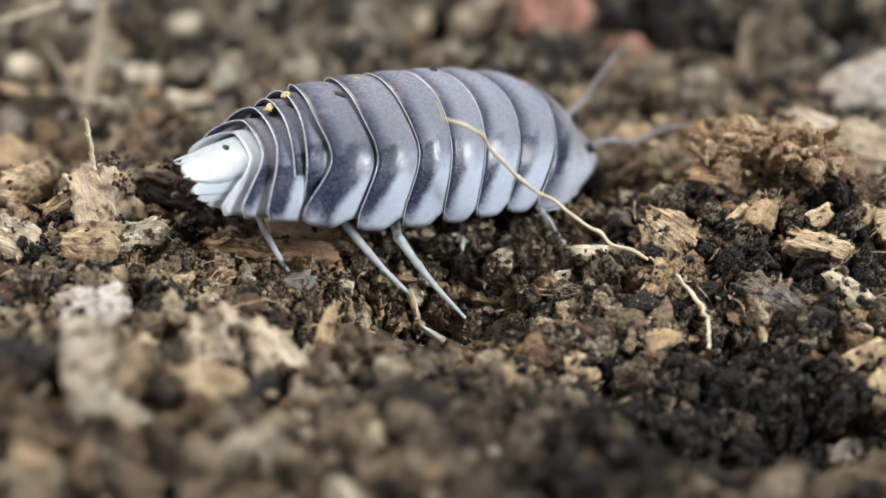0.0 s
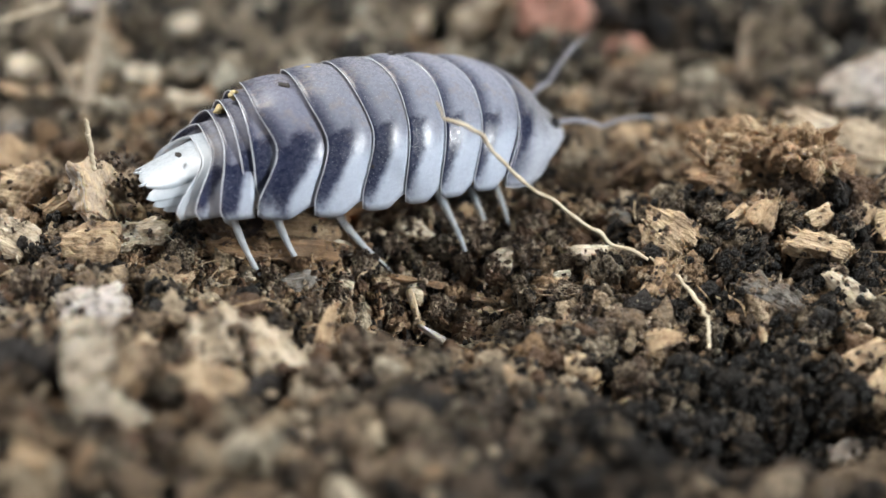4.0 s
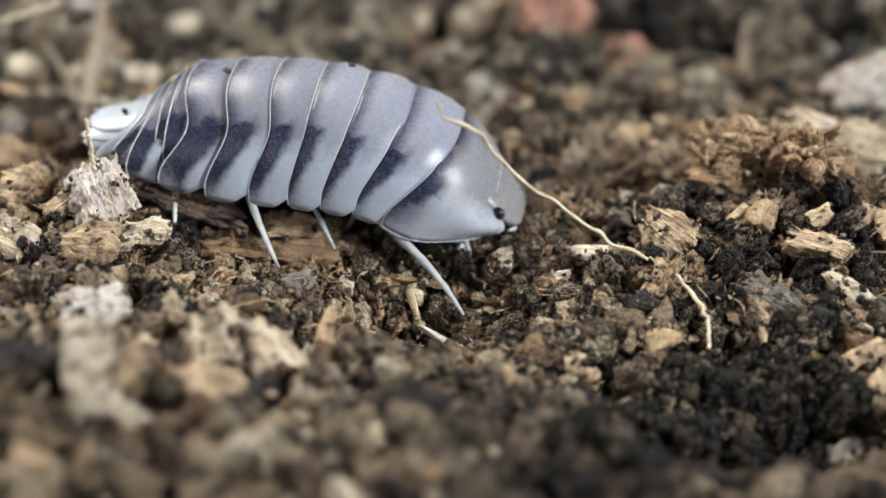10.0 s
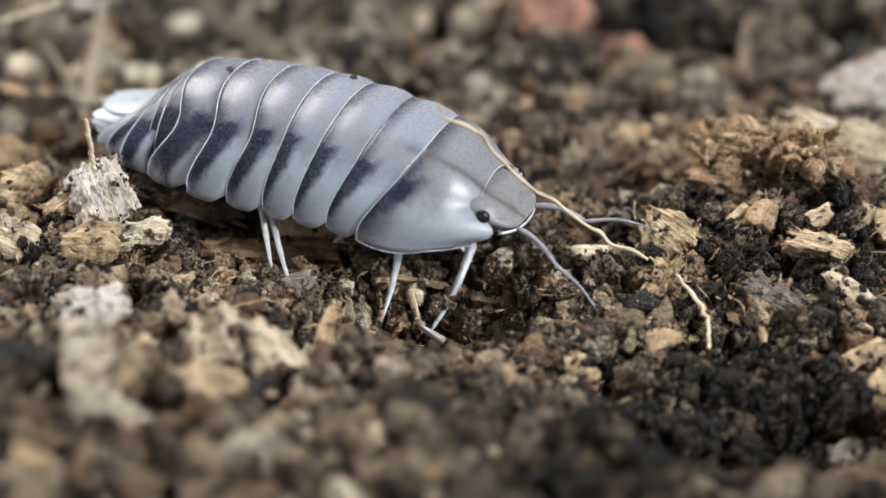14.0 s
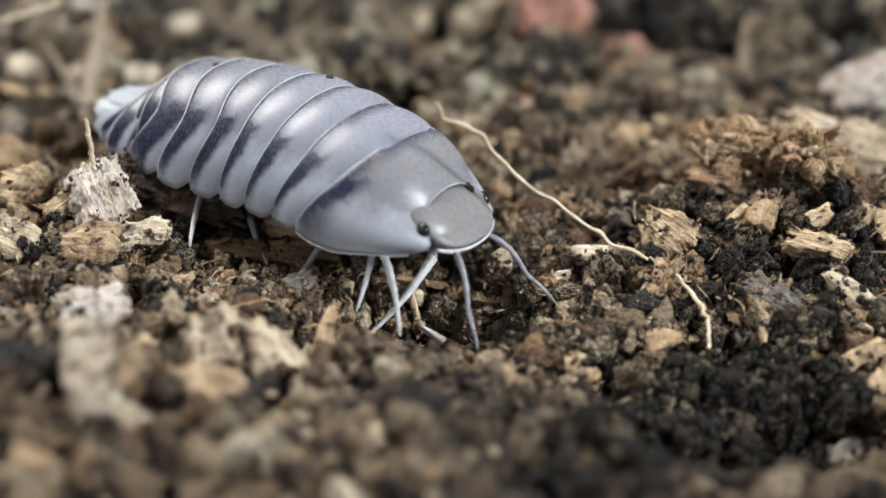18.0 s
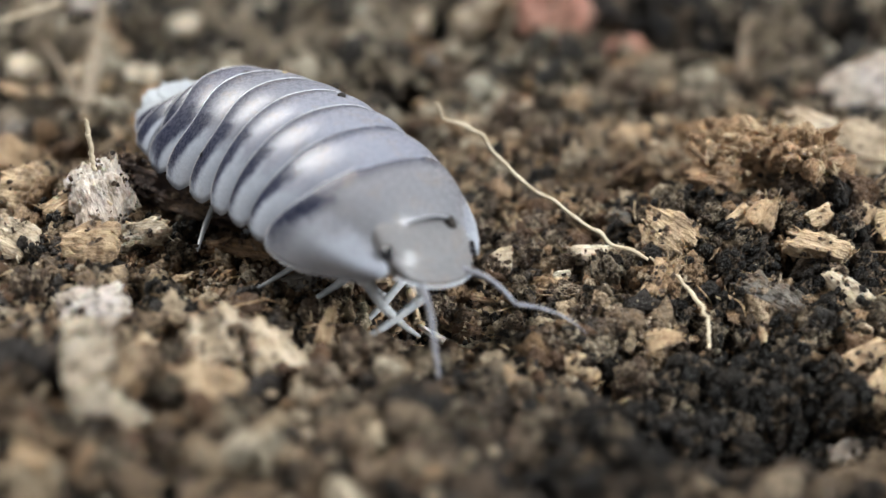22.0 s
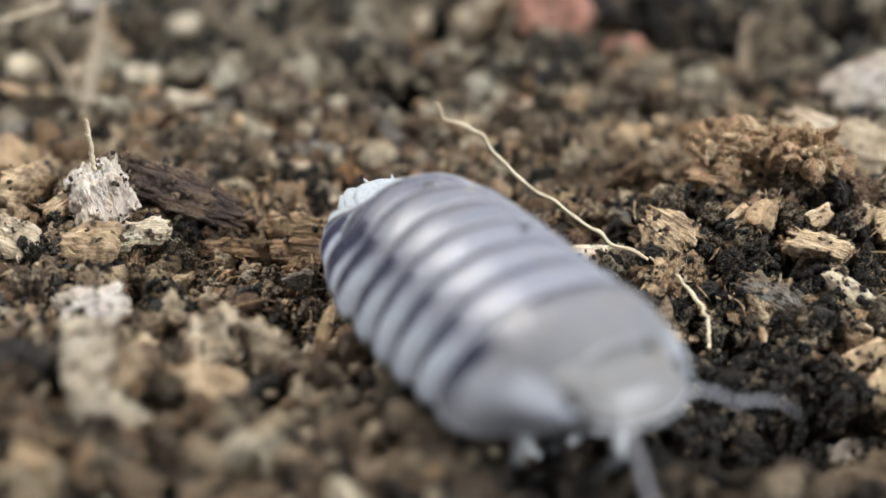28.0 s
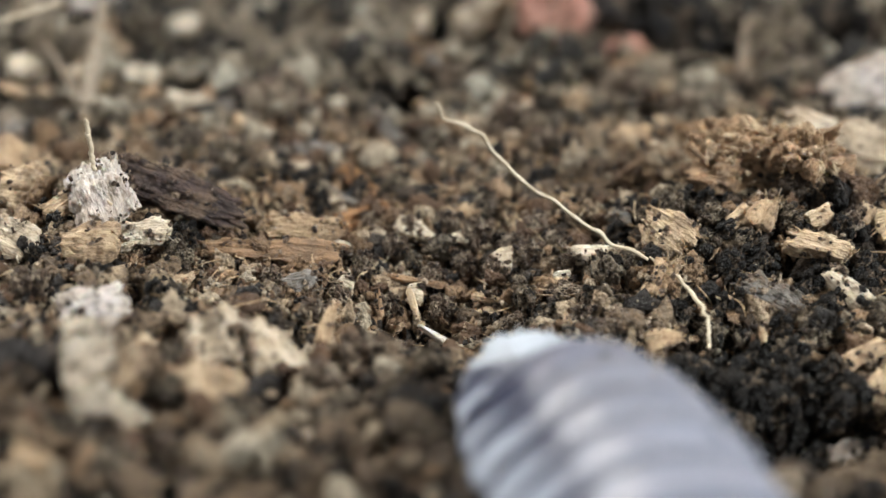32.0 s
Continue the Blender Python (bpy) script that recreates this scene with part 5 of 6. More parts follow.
crumb(0.91, 10.63, -0.12, 0.67, 3, 300)
crumb(-13.82, 19.73, 0.37, 0.97, 2, 271)
crumb(13.65, 12.84, -0.09, 1.05, 4, 233)
crumb(0.45, 12.92, -0.07, 1.19, 4, 153)
crumb(-0.78, 10.91, -0.12, 0.45, 2, 235)
crumb(-14.95, 14.85, -0.02, 0.75, 7, 206)
crumb(3.60, 19.99, 0.51, 0.66, 4, 266)
crumb(-2.42, 8.29, -0.15, 0.83, 2, 244)
crumb(16.98, 20.71, 0.41, 0.49, 4, 32)
crumb(-10.24, 20.17, 0.48, 1.19, 4, 171)
crumb(12.09, 13.39, -0.07, 0.60, 1, 105)
crumb(-2.57, 15.84, 0.08, 0.78, 2, 29)
crumb(10.56, 6.38, -0.15, 0.85, 3, 34)
crumb(13.29, 15.09, -0.00, 0.71, 4, 334)
crumb(6.32, 15.96, 0.08, 0.70, 2, 152)
crumb(-3.61, 10.45, -0.13, 1.16, 5, 305)
crumb(11.70, 17.23, 0.16, 1.18, 0, 315)
crumb(7.62, 18.83, 0.35, 0.76, 2, 199)
crumb(-13.06, 9.14, -0.14, 0.73, 6, 79)
crumb(-5.22, 18.84, 0.37, 0.69, 6, 359)
crumb(-11.86, 15.43, 0.03, 0.64, 0, 165)
crumb(-4.63, 7.45, -0.14, 0.55, 4, 141)
crumb(15.80, 15.55, 0.01, 0.46, 7, 300)
crumb(-10.16, 9.44, -0.14, 1.10, 7, 114)
crumb(1.85, 7.70, -0.15, 1.08, 1, 175)
crumb(1.95, 8.60, -0.14, 0.52, 0, 311)
crumb(-8.13, 11.09, -0.12, 0.99, 7, 233)
crumb(-14.84, 19.70, 0.35, 0.58, 1, 174)
crumb(7.34, 11.85, -0.10, 1.12, 0, 177)
crumb(-1.73, 18.46, 0.34, 1.16, 4, 353)
crumb(15.01, 19.36, 0.31, 0.88, 5, 175)
crumb(8.82, 19.77, 0.45, 0.93, 4, 134)
crumb(-11.28, 10.26, -0.13, 0.44, 4, 122)
crumb(-15.55, 15.96, 0.04, 0.60, 1, 246)
crumb(6.68, 14.31, -0.02, 1.00, 4, 238)
crumb(1.01, 8.94, -0.14, 1.18, 5, 346)
crumb(3.98, 14.66, 0.00, 0.78, 3, 236)
crumb(-5.27, 6.98, -0.14, 0.71, 4, 309)
crumb(9.96, 10.45, -0.13, 0.97, 4, 272)
crumb(2.78, 13.98, -0.03, 1.12, 7, 46)
crumb(-6.25, 16.93, 0.16, 1.18, 1, 191)
crumb(11.96, 12.22, -0.10, 0.57, 6, 317)
crumb(-11.13, 9.12, -0.14, 0.85, 6, 65)
crumb(-4.85, 9.58, -0.14, 0.55, 0, 192)
crumb(1.03, 17.66, 0.25, 1.06, 4, 195)
crumb(5.78, 11.09, -0.12, 0.66, 1, 143)
crumb(13.43, 13.65, -0.06, 0.56, 5, 167)
crumb(-3.01, 6.61, -0.15, 0.65, 0, 9)
crumb(-12.06, 16.11, 0.07, 0.99, 7, 217)
crumb(-2.68, 14.26, -0.02, 1.07, 3, 284)
crumb(-3.82, 10.15, -0.13, 1.05, 1, 155)
crumb(-10.18, 16.90, 0.14, 0.60, 4, 154)
crumb(4.66, 14.66, 0.00, 1.17, 0, 338)
crumb(8.13, 8.73, -0.14, 0.65, 1, 19)
crumb(-16.65, 19.68, 0.32, 0.65, 6, 262)
crumb(-15.16, 14.79, -0.02, 0.88, 1, 203)
crumb(-8.76, 19.16, 0.37, 0.81, 6, 290)
crumb(10.16, 11.23, -0.12, 0.54, 0, 17)
crumb(-7.19, 12.47, -0.09, 0.52, 0, 223)
crumb(-5.46, 8.78, -0.14, 0.82, 7, 92)
crumb(2.00, 7.47, -0.15, 0.41, 6, 336)
crumb(2.56, 6.04, -0.16, 0.63, 4, 246)
crumb(2.87, 11.18, -0.11, 1.09, 3, 58)
crumb(6.93, 13.80, -0.04, 1.13, 4, 160)
crumb(-4.08, 7.29, -0.15, 1.15, 7, 278)
crumb(11.47, 6.66, -0.15, 0.79, 4, 21)
crumb(-2.06, 17.16, 0.20, 0.98, 2, 220)
crumb(13.14, 10.22, -0.13, 0.60, 6, 180)
crumb(1.04, 6.77, -0.15, 0.91, 2, 117)
crumb(-6.95, 11.85, -0.10, 0.47, 1, 323)
crumb(12.97, 12.10, -0.10, 0.84, 3, 119)
crumb(2.82, 13.61, -0.05, 0.92, 2, 272)
crumb(-12.27, 17.94, 0.22, 0.95, 7, 351)
crumb(2.87, 8.14, -0.15, 0.62, 7, 354)
crumb(12.02, 13.77, -0.06, 1.05, 1, 231)
crumb(8.65, 11.67, -0.11, 0.95, 0, 155)
crumb(6.69, 6.50, -0.15, 0.43, 7, 91)
crumb(-4.39, 11.88, -0.10, 0.76, 2, 69)
crumb(-6.69, 19.25, 0.41, 0.54, 7, 214)
crumb(-12.71, 6.65, -0.11, 1.01, 7, 284)
crumb(-11.83, 12.75, -0.09, 0.57, 0, 62)
crumb(0.95, 7.50, -0.15, 0.47, 2, 175)
crumb(14.81, 15.11, -0.01, 1.10, 1, 195)
crumb(-1.42, 9.16, -0.14, 0.56, 1, 12)
crumb(0.67, 6.04, -0.15, 0.46, 4, 36)
crumb(2.08, 6.88, -0.15, 0.85, 7, 115)
crumb(16.53, 17.44, 0.13, 1.02, 7, 121)
crumb(11.66, 19.99, 0.44, 0.65, 5, 278)
crumb(-0.49, 14.78, 0.02, 1.16, 7, 70)
crumb(-10.69, 19.59, 0.40, 0.94, 1, 47)
crumb(7.79, 9.12, -0.14, 0.56, 7, 187)
crumb(2.52, 19.51, 0.46, 1.16, 7, 54)
crumb(6.39, 12.98, -0.08, 1.03, 1, 232)
crumb(-12.90, 13.74, -0.06, 1.18, 5, 66)
crumb(13.35, 19.30, 0.33, 0.73, 2, 358)
crumb(12.32, 18.54, 0.27, 0.47, 5, 247)
crumb(10.47, 17.52, 0.19, 0.74, 3, 163)
crumb(-5.90, 10.33, -0.13, 0.83, 7, 278)
crumb(-6.20, 11.46, -0.11, 1.03, 3, 122)
crumb(-16.46, 20.74, 0.42, 1.03, 5, 257)
crumb(-15.84, 16.73, 0.09, 1.16, 6, 201)
crumb(-1.97, 6.36, -0.15, 1.17, 2, 260)
crumb(9.19, 7.93, -0.14, 1.13, 2, 271)
crumb(-14.22, 15.96, 0.05, 0.56, 3, 197)

# soil that clings to the wood, in little heaps
q = np.array([p[:] for p in clinging])
r = np.random.default_rng(77)
q = np.repeat(q, 3, axis=0) + r.normal(size=(3 * len(q), 3)) * 0.07
scatter("clinging_soil", "fine dark soil crumbs clinging to wood chips", q[:, 0], q[:, 1], q[:, 2], 0.03 * (0.12 / 0.03) ** (r.random(len(q)) ** 1.5), ICO1, 21, 0.8, (0.5, 1.4), SOIL_RED)

# ---- the woodlouse ----
SEG = {1: 2.2, 2: 0.98, 3: 1.00, 4: 0.96, 5: 1.13, 6: 1.21, 7: 1.33}          # length of each body ring
WIDE = {1: 2.70, 2: 2.65, 3: 2.66, 4: 2.64, 5: 2.62, 6: 2.63, 7: 2.42}          # half width
HIGH = {1: 2.52, 2: 2.76, 3: 2.90, 4: 3.00, 5: 3.02, 6: 2.90, 7: 2.62}
SWEEP = {0: 0.3, 1: 1.05, 2: 0.72, 3: 0.60, 4: 0.46, 5: 0.38, 6: 0.27, 7: 0.28}  # how far the hind rim lies forward on the back

KINK = {0: 0.0, 1: -0.34, 2: -0.22, 3: -0.20, 4: -0.10, 5: 0.18, 6: 0.30, 7: 0.40}                # bow of that rim on the flank


def closed_shell(outer, nu, nv, thick, centre):
    """Gives a sheet of points (nu * nv) thickness towards a centre line, and closes its edges."""
    inner = outer.copy()
    d = centre - outer
    inner += d / (np.linalg.norm(d, axis=1)[:, None] + 1e-9) * thick
    f = grid_faces(nu, nv)
    n = nu * nv
    g = f[:, ::-1] + n
    idx = np.arange(n).reshape(nu, nv)
    loop = np.concatenate([idx[0, :-1], idx[:-1, -1], idx[-1, :0:-1], idx[:0:-1, 0]])
    nxt = np.roll(loop, -1)
    side = np.stack([nxt, loop, loop + n, nxt + n], 1)
    return np.vstack([outer, inner]), np.vstack([f[:, ::-1], g[:, ::-1], side[:, ::-1]])


def arch(th, w, h, z0):
    """A body arch over the angle th: 0 is one side edge, pi the other."""
    c, s = np.cos(th), np.sin(th)
    flare = 1 + 0.03 * np.cos(2 * th)
    return -np.sign(c) * np.abs(c) ** 0.86 * w * flare, z0 + (h - z0) * np.abs(s) ** 0.92


def rim_line(k, a):
    """How far forward the hind rim of ring k lies, a = 0 at the side edge, 1 on the back."""
    return SWEEP[k] * smoothstep(0.0, 0.50, a) + KINK[k] * np.exp(-((a - 0.42) / 0.24) ** 2) + 0.05 * np.exp(-(a / 0.05) ** 2)


def ring_mesh(k, material):
    nu, nv = 13, 61
    U, TH = np.meshgrid(np.linspace(0, 1, nu), np.linspace(0.0, np.pi, nv), indexing="ij")
    U, TH = U.ravel(), TH.ravel()
    a = np.minimum(TH, np.pi - TH) / (np.pi / 2)
    back = rim_line(k, a)
    front = SEG[k] + rim_line(k - 1, a) + 0.28
    X = back + (front - back) * U
    proud = 0.968 + 0.038 * (1 - ((np.minimum(U, 0.8) - 0.42) / 0.45) ** 2) + 0.012 * np.exp(-(U / 0.08) ** 2) - 0.035 * smoothstep(0.74, 1.0, U)
    w = (WIDE[k] + (WIDE[k - 1] - WIDE[k]) * U * 0.8) * proud
    h = (HIGH[k] + (HIGH[k - 1] - HIGH[k]) * U * 0.8) * proud
    low = 0.03 - 0.30 * smoothstep(0.45, 0.85, U) - 0.10 * np.exp(-(U / 0.07) ** 2)
    Y, Z = arch(TH, w, h, 0)
    Z = Z - low * np.exp(-(a / 0.13) ** 2)
    outer = np.stack([X, Y, Z], 1)
    v, f = closed_shell(outer, nu, nv, 0.05, np.stack([X, 0 * X, 0 * X + 0.6], 1))
    uv = np.stack([np.tile(U, 2), np.tile(TH / np.pi, 2)], 1)
    rim = outer[:nv] + np.array([-0.01, 0, 0.004])
    return mesh_from("pereonite", v, f, material, uvs=uv), rim


def front_ring_mesh():
    """The first ring: wide behind, its side lobes reach forwards round the head."""
    nu, nv = 22, 61
    U, TH = np.meshgrid(np.linspace(0, 1, nu), np.linspace(0, np.pi, nv), indexing="ij")
    U, TH = U.ravel(), TH.ravel()
    a = np.minimum(TH, np.pi - TH) / (np.pi / 2)
    back = rim_line(1, a)
    front = 3.32 - 0.60 * smoothstep(0.20, 0.46, a) - 0.05 * smoothstep(0.5, 1, a) - 0.50 * (1 - smoothstep(0.0, 0.24, a)) ** 2
    X = back + (front - back) * U
    w = 2.72 * (1 - 0.44 * U ** 2.4) * (1 - 0.01 * np.exp(-(U / 0.05) ** 2))
    h = 2.54 - 0.84 * U ** 1.8
    z0 = 0.22 * U ** 2.2 - 0.10 * np.sin(np.pi * np.minimum(1, U * 1.5))
    Y, Z = arch(TH, w, h, z0)
    outer = np.stack([X, Y, Z], 1)
    v, f = closed_shell(outer, nu, nv, 0.09, np.stack([X, 0 * X, 0 * X + 0.8], 1))
    uv = np.stack([np.tile(U, 2), np.tile(TH / np.pi, 2)], 1)
    o = outer.reshape(nu, nv, 3)
    edge = np.vstack([o[::-1, 0], o[0, 1:-1], o[:, -1], o[-1, ::-1]])
    return mesh_from("pereonite", v, f, SHELL_FRONT, uvs=uv), edge


def tail_ring_mesh(x_back, x_corner, x_front, w, z0, h, material):
    nu, nv = 8, 45
    U, TH = np.meshgrid(np.linspace(0, 1, nu), np.linspace(0, np.pi, nv), indexing="ij")
    U, TH = U.ravel(), TH.ravel()
    a = np.minimum(TH, np.pi - TH) / (np.pi / 2)
    back = x_corner + (x_back - x_corner) * smoothstep(0.02, 0.75, a) + 0.12 * np.exp(-(a / 0.05) ** 2)
    front = x_front + (x_corner - x_back) * 0.55 * (1 - smoothstep(0.0, 0.75, a))
    X = back + (front - back) * U
    s = 1.01 - 0.05 * U
    Y, Z = arch(TH, w * s * (1 + 0.10 * U), (h + 0.10 * U) * s, z0)
    outer = np.stack([X, Y, Z], 1)
    v, f = closed_shell(outer, nu, nv, 0.06, np.stack([X, 0 * X, 0 * X + z0 + 0.2], 1))
    uv = np.stack([np.tile(U, 2), np.tile(TH / np.pi, 2)], 1)
    return mesh_from("pleonite", v, f, material, uvs=uv), outer[:nv]


def plate_mesh(name, length, w0, w1, thick, droop, material, sharp=1.0):
    """A flat leaf-shaped plate that points backwards from its origin."""
    nu, nv = 14, 13
    U, V = np.meshgrid(np.linspace(0, 1, nu), np.linspace(-1, 1, nv), indexing="ij")
    U, V = U.ravel(), V.ravel()
    half = (w0 + (w1 - w0) * U) * np.sqrt(np.clip(1 - np.clip((U - 0.55) / 0.45, 0, 1) ** (2.2 * sharp), 0.0004, 1))
    X = -length * U
    Y = V * half
    Z = -droop * U ** 1.5 + thick * (1 - V ** 2) * (1 - 0.6 * U)
    top = np.stack([X, Y, Z], 1)
    v, f = closed_shell(top, nu, nv, 0.05, top + np.array([0, 0, -1.0]))
    uv = np.stack([np.tile(0.5 + 0.3 * U, 2), np.tile(0.5 + 0.1 * V, 2)], 1)
    return mesh_from(name, v, f, material, uvs=uv)


def blob_mesh(name, size, material, seed=1, rough=0.25, base=None):
    v, f = base or ICO3
    r = np.random.default_rng(seed)
    off = r.uniform(0, 50, 3)
    b = 1 + rough * (lattice(v * 1.8 + off) - 0.5) * 2
    return mesh_from(name, v * b[:, None] * np.array(size), f, material)


def head_mesh():
    """A broad flat cap that ends in a brow ridge, with a steep face below it."""
    v, f = ICO5
    x, y, z = v.T
    p = np.sign(v) * np.abs(v) ** np.array([0.85, 0.66, 0.80])
    p = p * np.array([0.88, 1.46, 0.48])
    p[:, 0] -= 0.34 * np.abs(y) ** 2.4
    p[:, 2] -= 0.16 * np.clip(x, 0, 1) ** 2
    front = smoothstep(0.1, 0.8, x)
    p[:, 0] += front * (0.20 * np.exp(-((p[:, 2] - 0.12) / 0.10) ** 2) - 0.42 * smoothstep(0.05, -0.5, p[:, 2]))
    p[:, 2] += front * 0.10 * np.exp(-((p[:, 2] - 0.16) / 0.10) ** 2)
    uv = np.stack([0.6 + 0.2 * x, 0.5 + 0.12 * y], 1)
    return mesh_from("head", p, f, SHELL_HEAD, uvs=uv)


UPPER, LOWER = 1.65, 2.95


def limb_mesh(name, length, r0, r1, bend, material, joints=3, bristles=0, seed=0):
    n = 5 * joints + 1
    t = np.linspace(0, 1, n)
    path = np.stack([t * length, 0 * t, bend * np.sin(np.pi * t) * length], 1)
    saw = 1.0 + 0.20 * (1 - ((t * joints) % 1.0)) * (t < 0.97) - 0.1
    v, f = tube(path, (r0 + (r1 - r0) * t) * saw, 10)
    if bristles:
        r = np.random.default_rng(seed)
        for i in range(bristles):
            s = r.uniform(0.1, 0.95)
            o = np.array([s * length, 0, bend * math.sin(math.pi * s) * length])
            q, g = tube([o, o + np.array([0.10, r.uniform(-0.05, 0.05), -0.11])], [0.012, 0.003], 4)
            v, f = np.vstack([v, q]), np.concatenate([f, g + len(v)])
    return mesh_from(name, v, f, material)


woodlouse = tagged(new("woodlouse"), "milky white woodlouse with slate blue bands walking over soil", "woodlouse")
rings, legs, antennae = {}, {}, {}
keyed_tail = []


def sleeve(name, line, radius, parent):
    v, f = tube(line, radius, 6)
    return part(name, mesh_from(name, v, f, RIM), parent, "pale translucent rim")


def belly(parent, x, length, w, h):
    v, f = ICO3
    p = np.sign(v) * np.abs(v) ** 0.7 * np.array([length * 0.62, w, h * 0.5]) + np.array([x, 0, 0.30 + h * 0.5])
    return part("belly_plate", mesh_from("belly_plate", p, f, BELLY), parent, "grey belly plate")


for k in range(1, 8):
    if k == 1:
        me, edge = front_ring_mesh()
    else:
        me, edge = ring_mesh(k, SHELL_HIND if k == 7 else SHELL if k > 4 else SHELL_MID)
    rings[k] = part("pereonite", me, woodlouse, "broad front ring with side lobes round the head" if k == 1 else "")
    sleeve("rim", edge, 0.014, rings[k])
    belly(rings[k], SEG[k] * 0.5 + 0.3 if k > 1 else 1.3, SEG[k] + 0.35 if k > 1 else 1.9, 1.75 if k > 1 else 1.4, 1.5 if k > 1 else 0.9)

# head, eyes, brow and mouth move with the first ring
NOD = ((0.0, 20), (6.0, 20), (8.0, 14), (9.5, 20), (10.0, 26), (11.0, 18), (13.0, 20), (14.0, 24), (16.5, 22), (18.0, 28), (21.0, 28), (22.0, 34), (32.0, 34))  # how far the head is bowed
SWING = ((0.0, 0), (21.0, 0), (22.5, -10), (24.5, -8), (27.5, 0), (32.0, 0))  # how far the head is turned
head = part("head", head_mesh(), woodlouse, "pale head with a raised brow line")
for s in (-1, 1):
    e = part("eye", blob_mesh("eye", (0.20, 0.17, 0.19), EYE_BLACK, 3, 0.12), head, "black compound eye")
    e.matrix_basis = pose(0.08 * MM, s * 1.36 * MM, 0.17 * MM, 0, 0, s * -12)
tt = np.linspace(-1.3, 1.3, 31)
sleeve("brow", np.stack([1.06 - 0.40 * np.abs(tt / 1.35) ** 2.4, tt, 0.11 - 0.04 * np.abs(tt) ** 2], 1), 0.04, head)
m = part("mouthparts", blob_mesh("mouthparts", (0.40, 0.72, 0.30), LEG, 9, 0.3), head, "pale folded mouthparts")
m.matrix_basis = pose(0.22 * MM, 0, -0.55 * MM)

# hind body: five narrow rings, the tail shield and the paired tail plates move with the last ring
TAIL_RINGS = ((0.05, 0.05, 0.80, 2.06, 0.40, 2.36, SHELL_HIND), (-0.24, -0.24, 0.40, 1.98, 0.36, 2.12, SHELL_HIND), (-0.54, -1.02, 0.15, 2.16, 0.02, 1.86, SHELL_HIND),
              (-0.84, -1.66, -0.15, 1.86, 0.08, 1.58, SHELL), (-1.12, -2.16, -0.45, 1.58, 0.12, 1.35, SHELL_WHITE))
for x_back, x_corner, x_front, w, z0, h, mat in TAIL_RINGS:
    me, edge = tail_ring_mesh(x_back, x_corner, x_front, w, z0, h, mat)
    ob = part("pleonite", me, woodlouse)
    sleeve("rim", edge, 0.018, ob)
    keyed_tail.append((ob, Matrix(), len(keyed_tail) + 1))


def fan_plate_mesh(name, th0, th1, x_front, x_tip, proud, tip_pow):
    """A thin curved blade of the tail fan, between two angles of the body arch (degrees), with a rounded tip."""
    nu, nv = 16, 11
    U, V = np.meshgrid(np.linspace(0, 1, nu), np.linspace(-1, 1, nv), indexing="ij")
    U, V = U.ravel(), V.ravel()
    taper = np.sqrt(np.clip(1 - np.clip((U - 0.5) / 0.5, 0, 1) ** tip_pow, 0.001, 1))
    th = np.radians((th0 + th1) / 2 + (th1 - th0) / 2 * V * taper)
    X = x_front + (x_tip - x_front) * U
    ease = np.clip((-0.9 - X) / 1.9, 0, 1)
    Y, Z = arch(th, (1.50 - 0.30 * ease) * proud, (1.27 - 0.48 * ease ** 1.2) * proud, 0.16 + 0.10 * ease)
    top = np.stack([X, Y, Z], 1)
    v, f = closed_shell(top, nu, nv, 0.05, np.stack([X, 0 * X, 0 * X - 0.2], 1))
    uv = np.stack([np.tile(0.5 + 0.3 * U, 2), np.tile(0.5 + 0.1 * V, 2)], 1)
    return mesh_from(name, v, f, SHELL_WHITE, uvs=uv)


ob = part("telson", fan_plate_mesh("telson", 46, 134, -0.9, -2.78, 1.03, 2.0), woodlouse, "white rounded tail shield")
keyed_tail.append((ob, Matrix(), 6))
for th0, th1, tip, proud in ((30, 64, -2.78, 1.02), (15, 44, -2.68, 1.01), (3, 26, -2.46, 1.0)):
    for a0, a1 in ((th0, th1), (180 - th1, 180 - th0)):
        ob = part("uropod", fan_plate_mesh("uropod", a0, a1, -0.95, tip, proud, 2.1), woodlouse, "flat white tail plate")
        keyed_tail.append((ob, Matrix(), 6))
for s in (-1, 1):
    ob = part("tail_spike", plate_mesh("tail_spike", 0.42, 0.06, 0.03, 0.05, -0.05, SHELL_WHITE), woodlouse, "short white tail spike")
    keyed_tail.append((ob, pose(-2.45 * MM, s * 0.30 * MM, 0.84 * MM, 0, -4, s * -14), 6))
ob = part("belly_plate", blob_mesh("belly_plate", (1.3, 1.15, 0.32), BELLY, 4, 0.1), woodlouse, "grey belly plate")
keyed_tail.append((ob, pose(0.1 * MM, 0, 0.72 * MM, 0, -12, 0), 2))

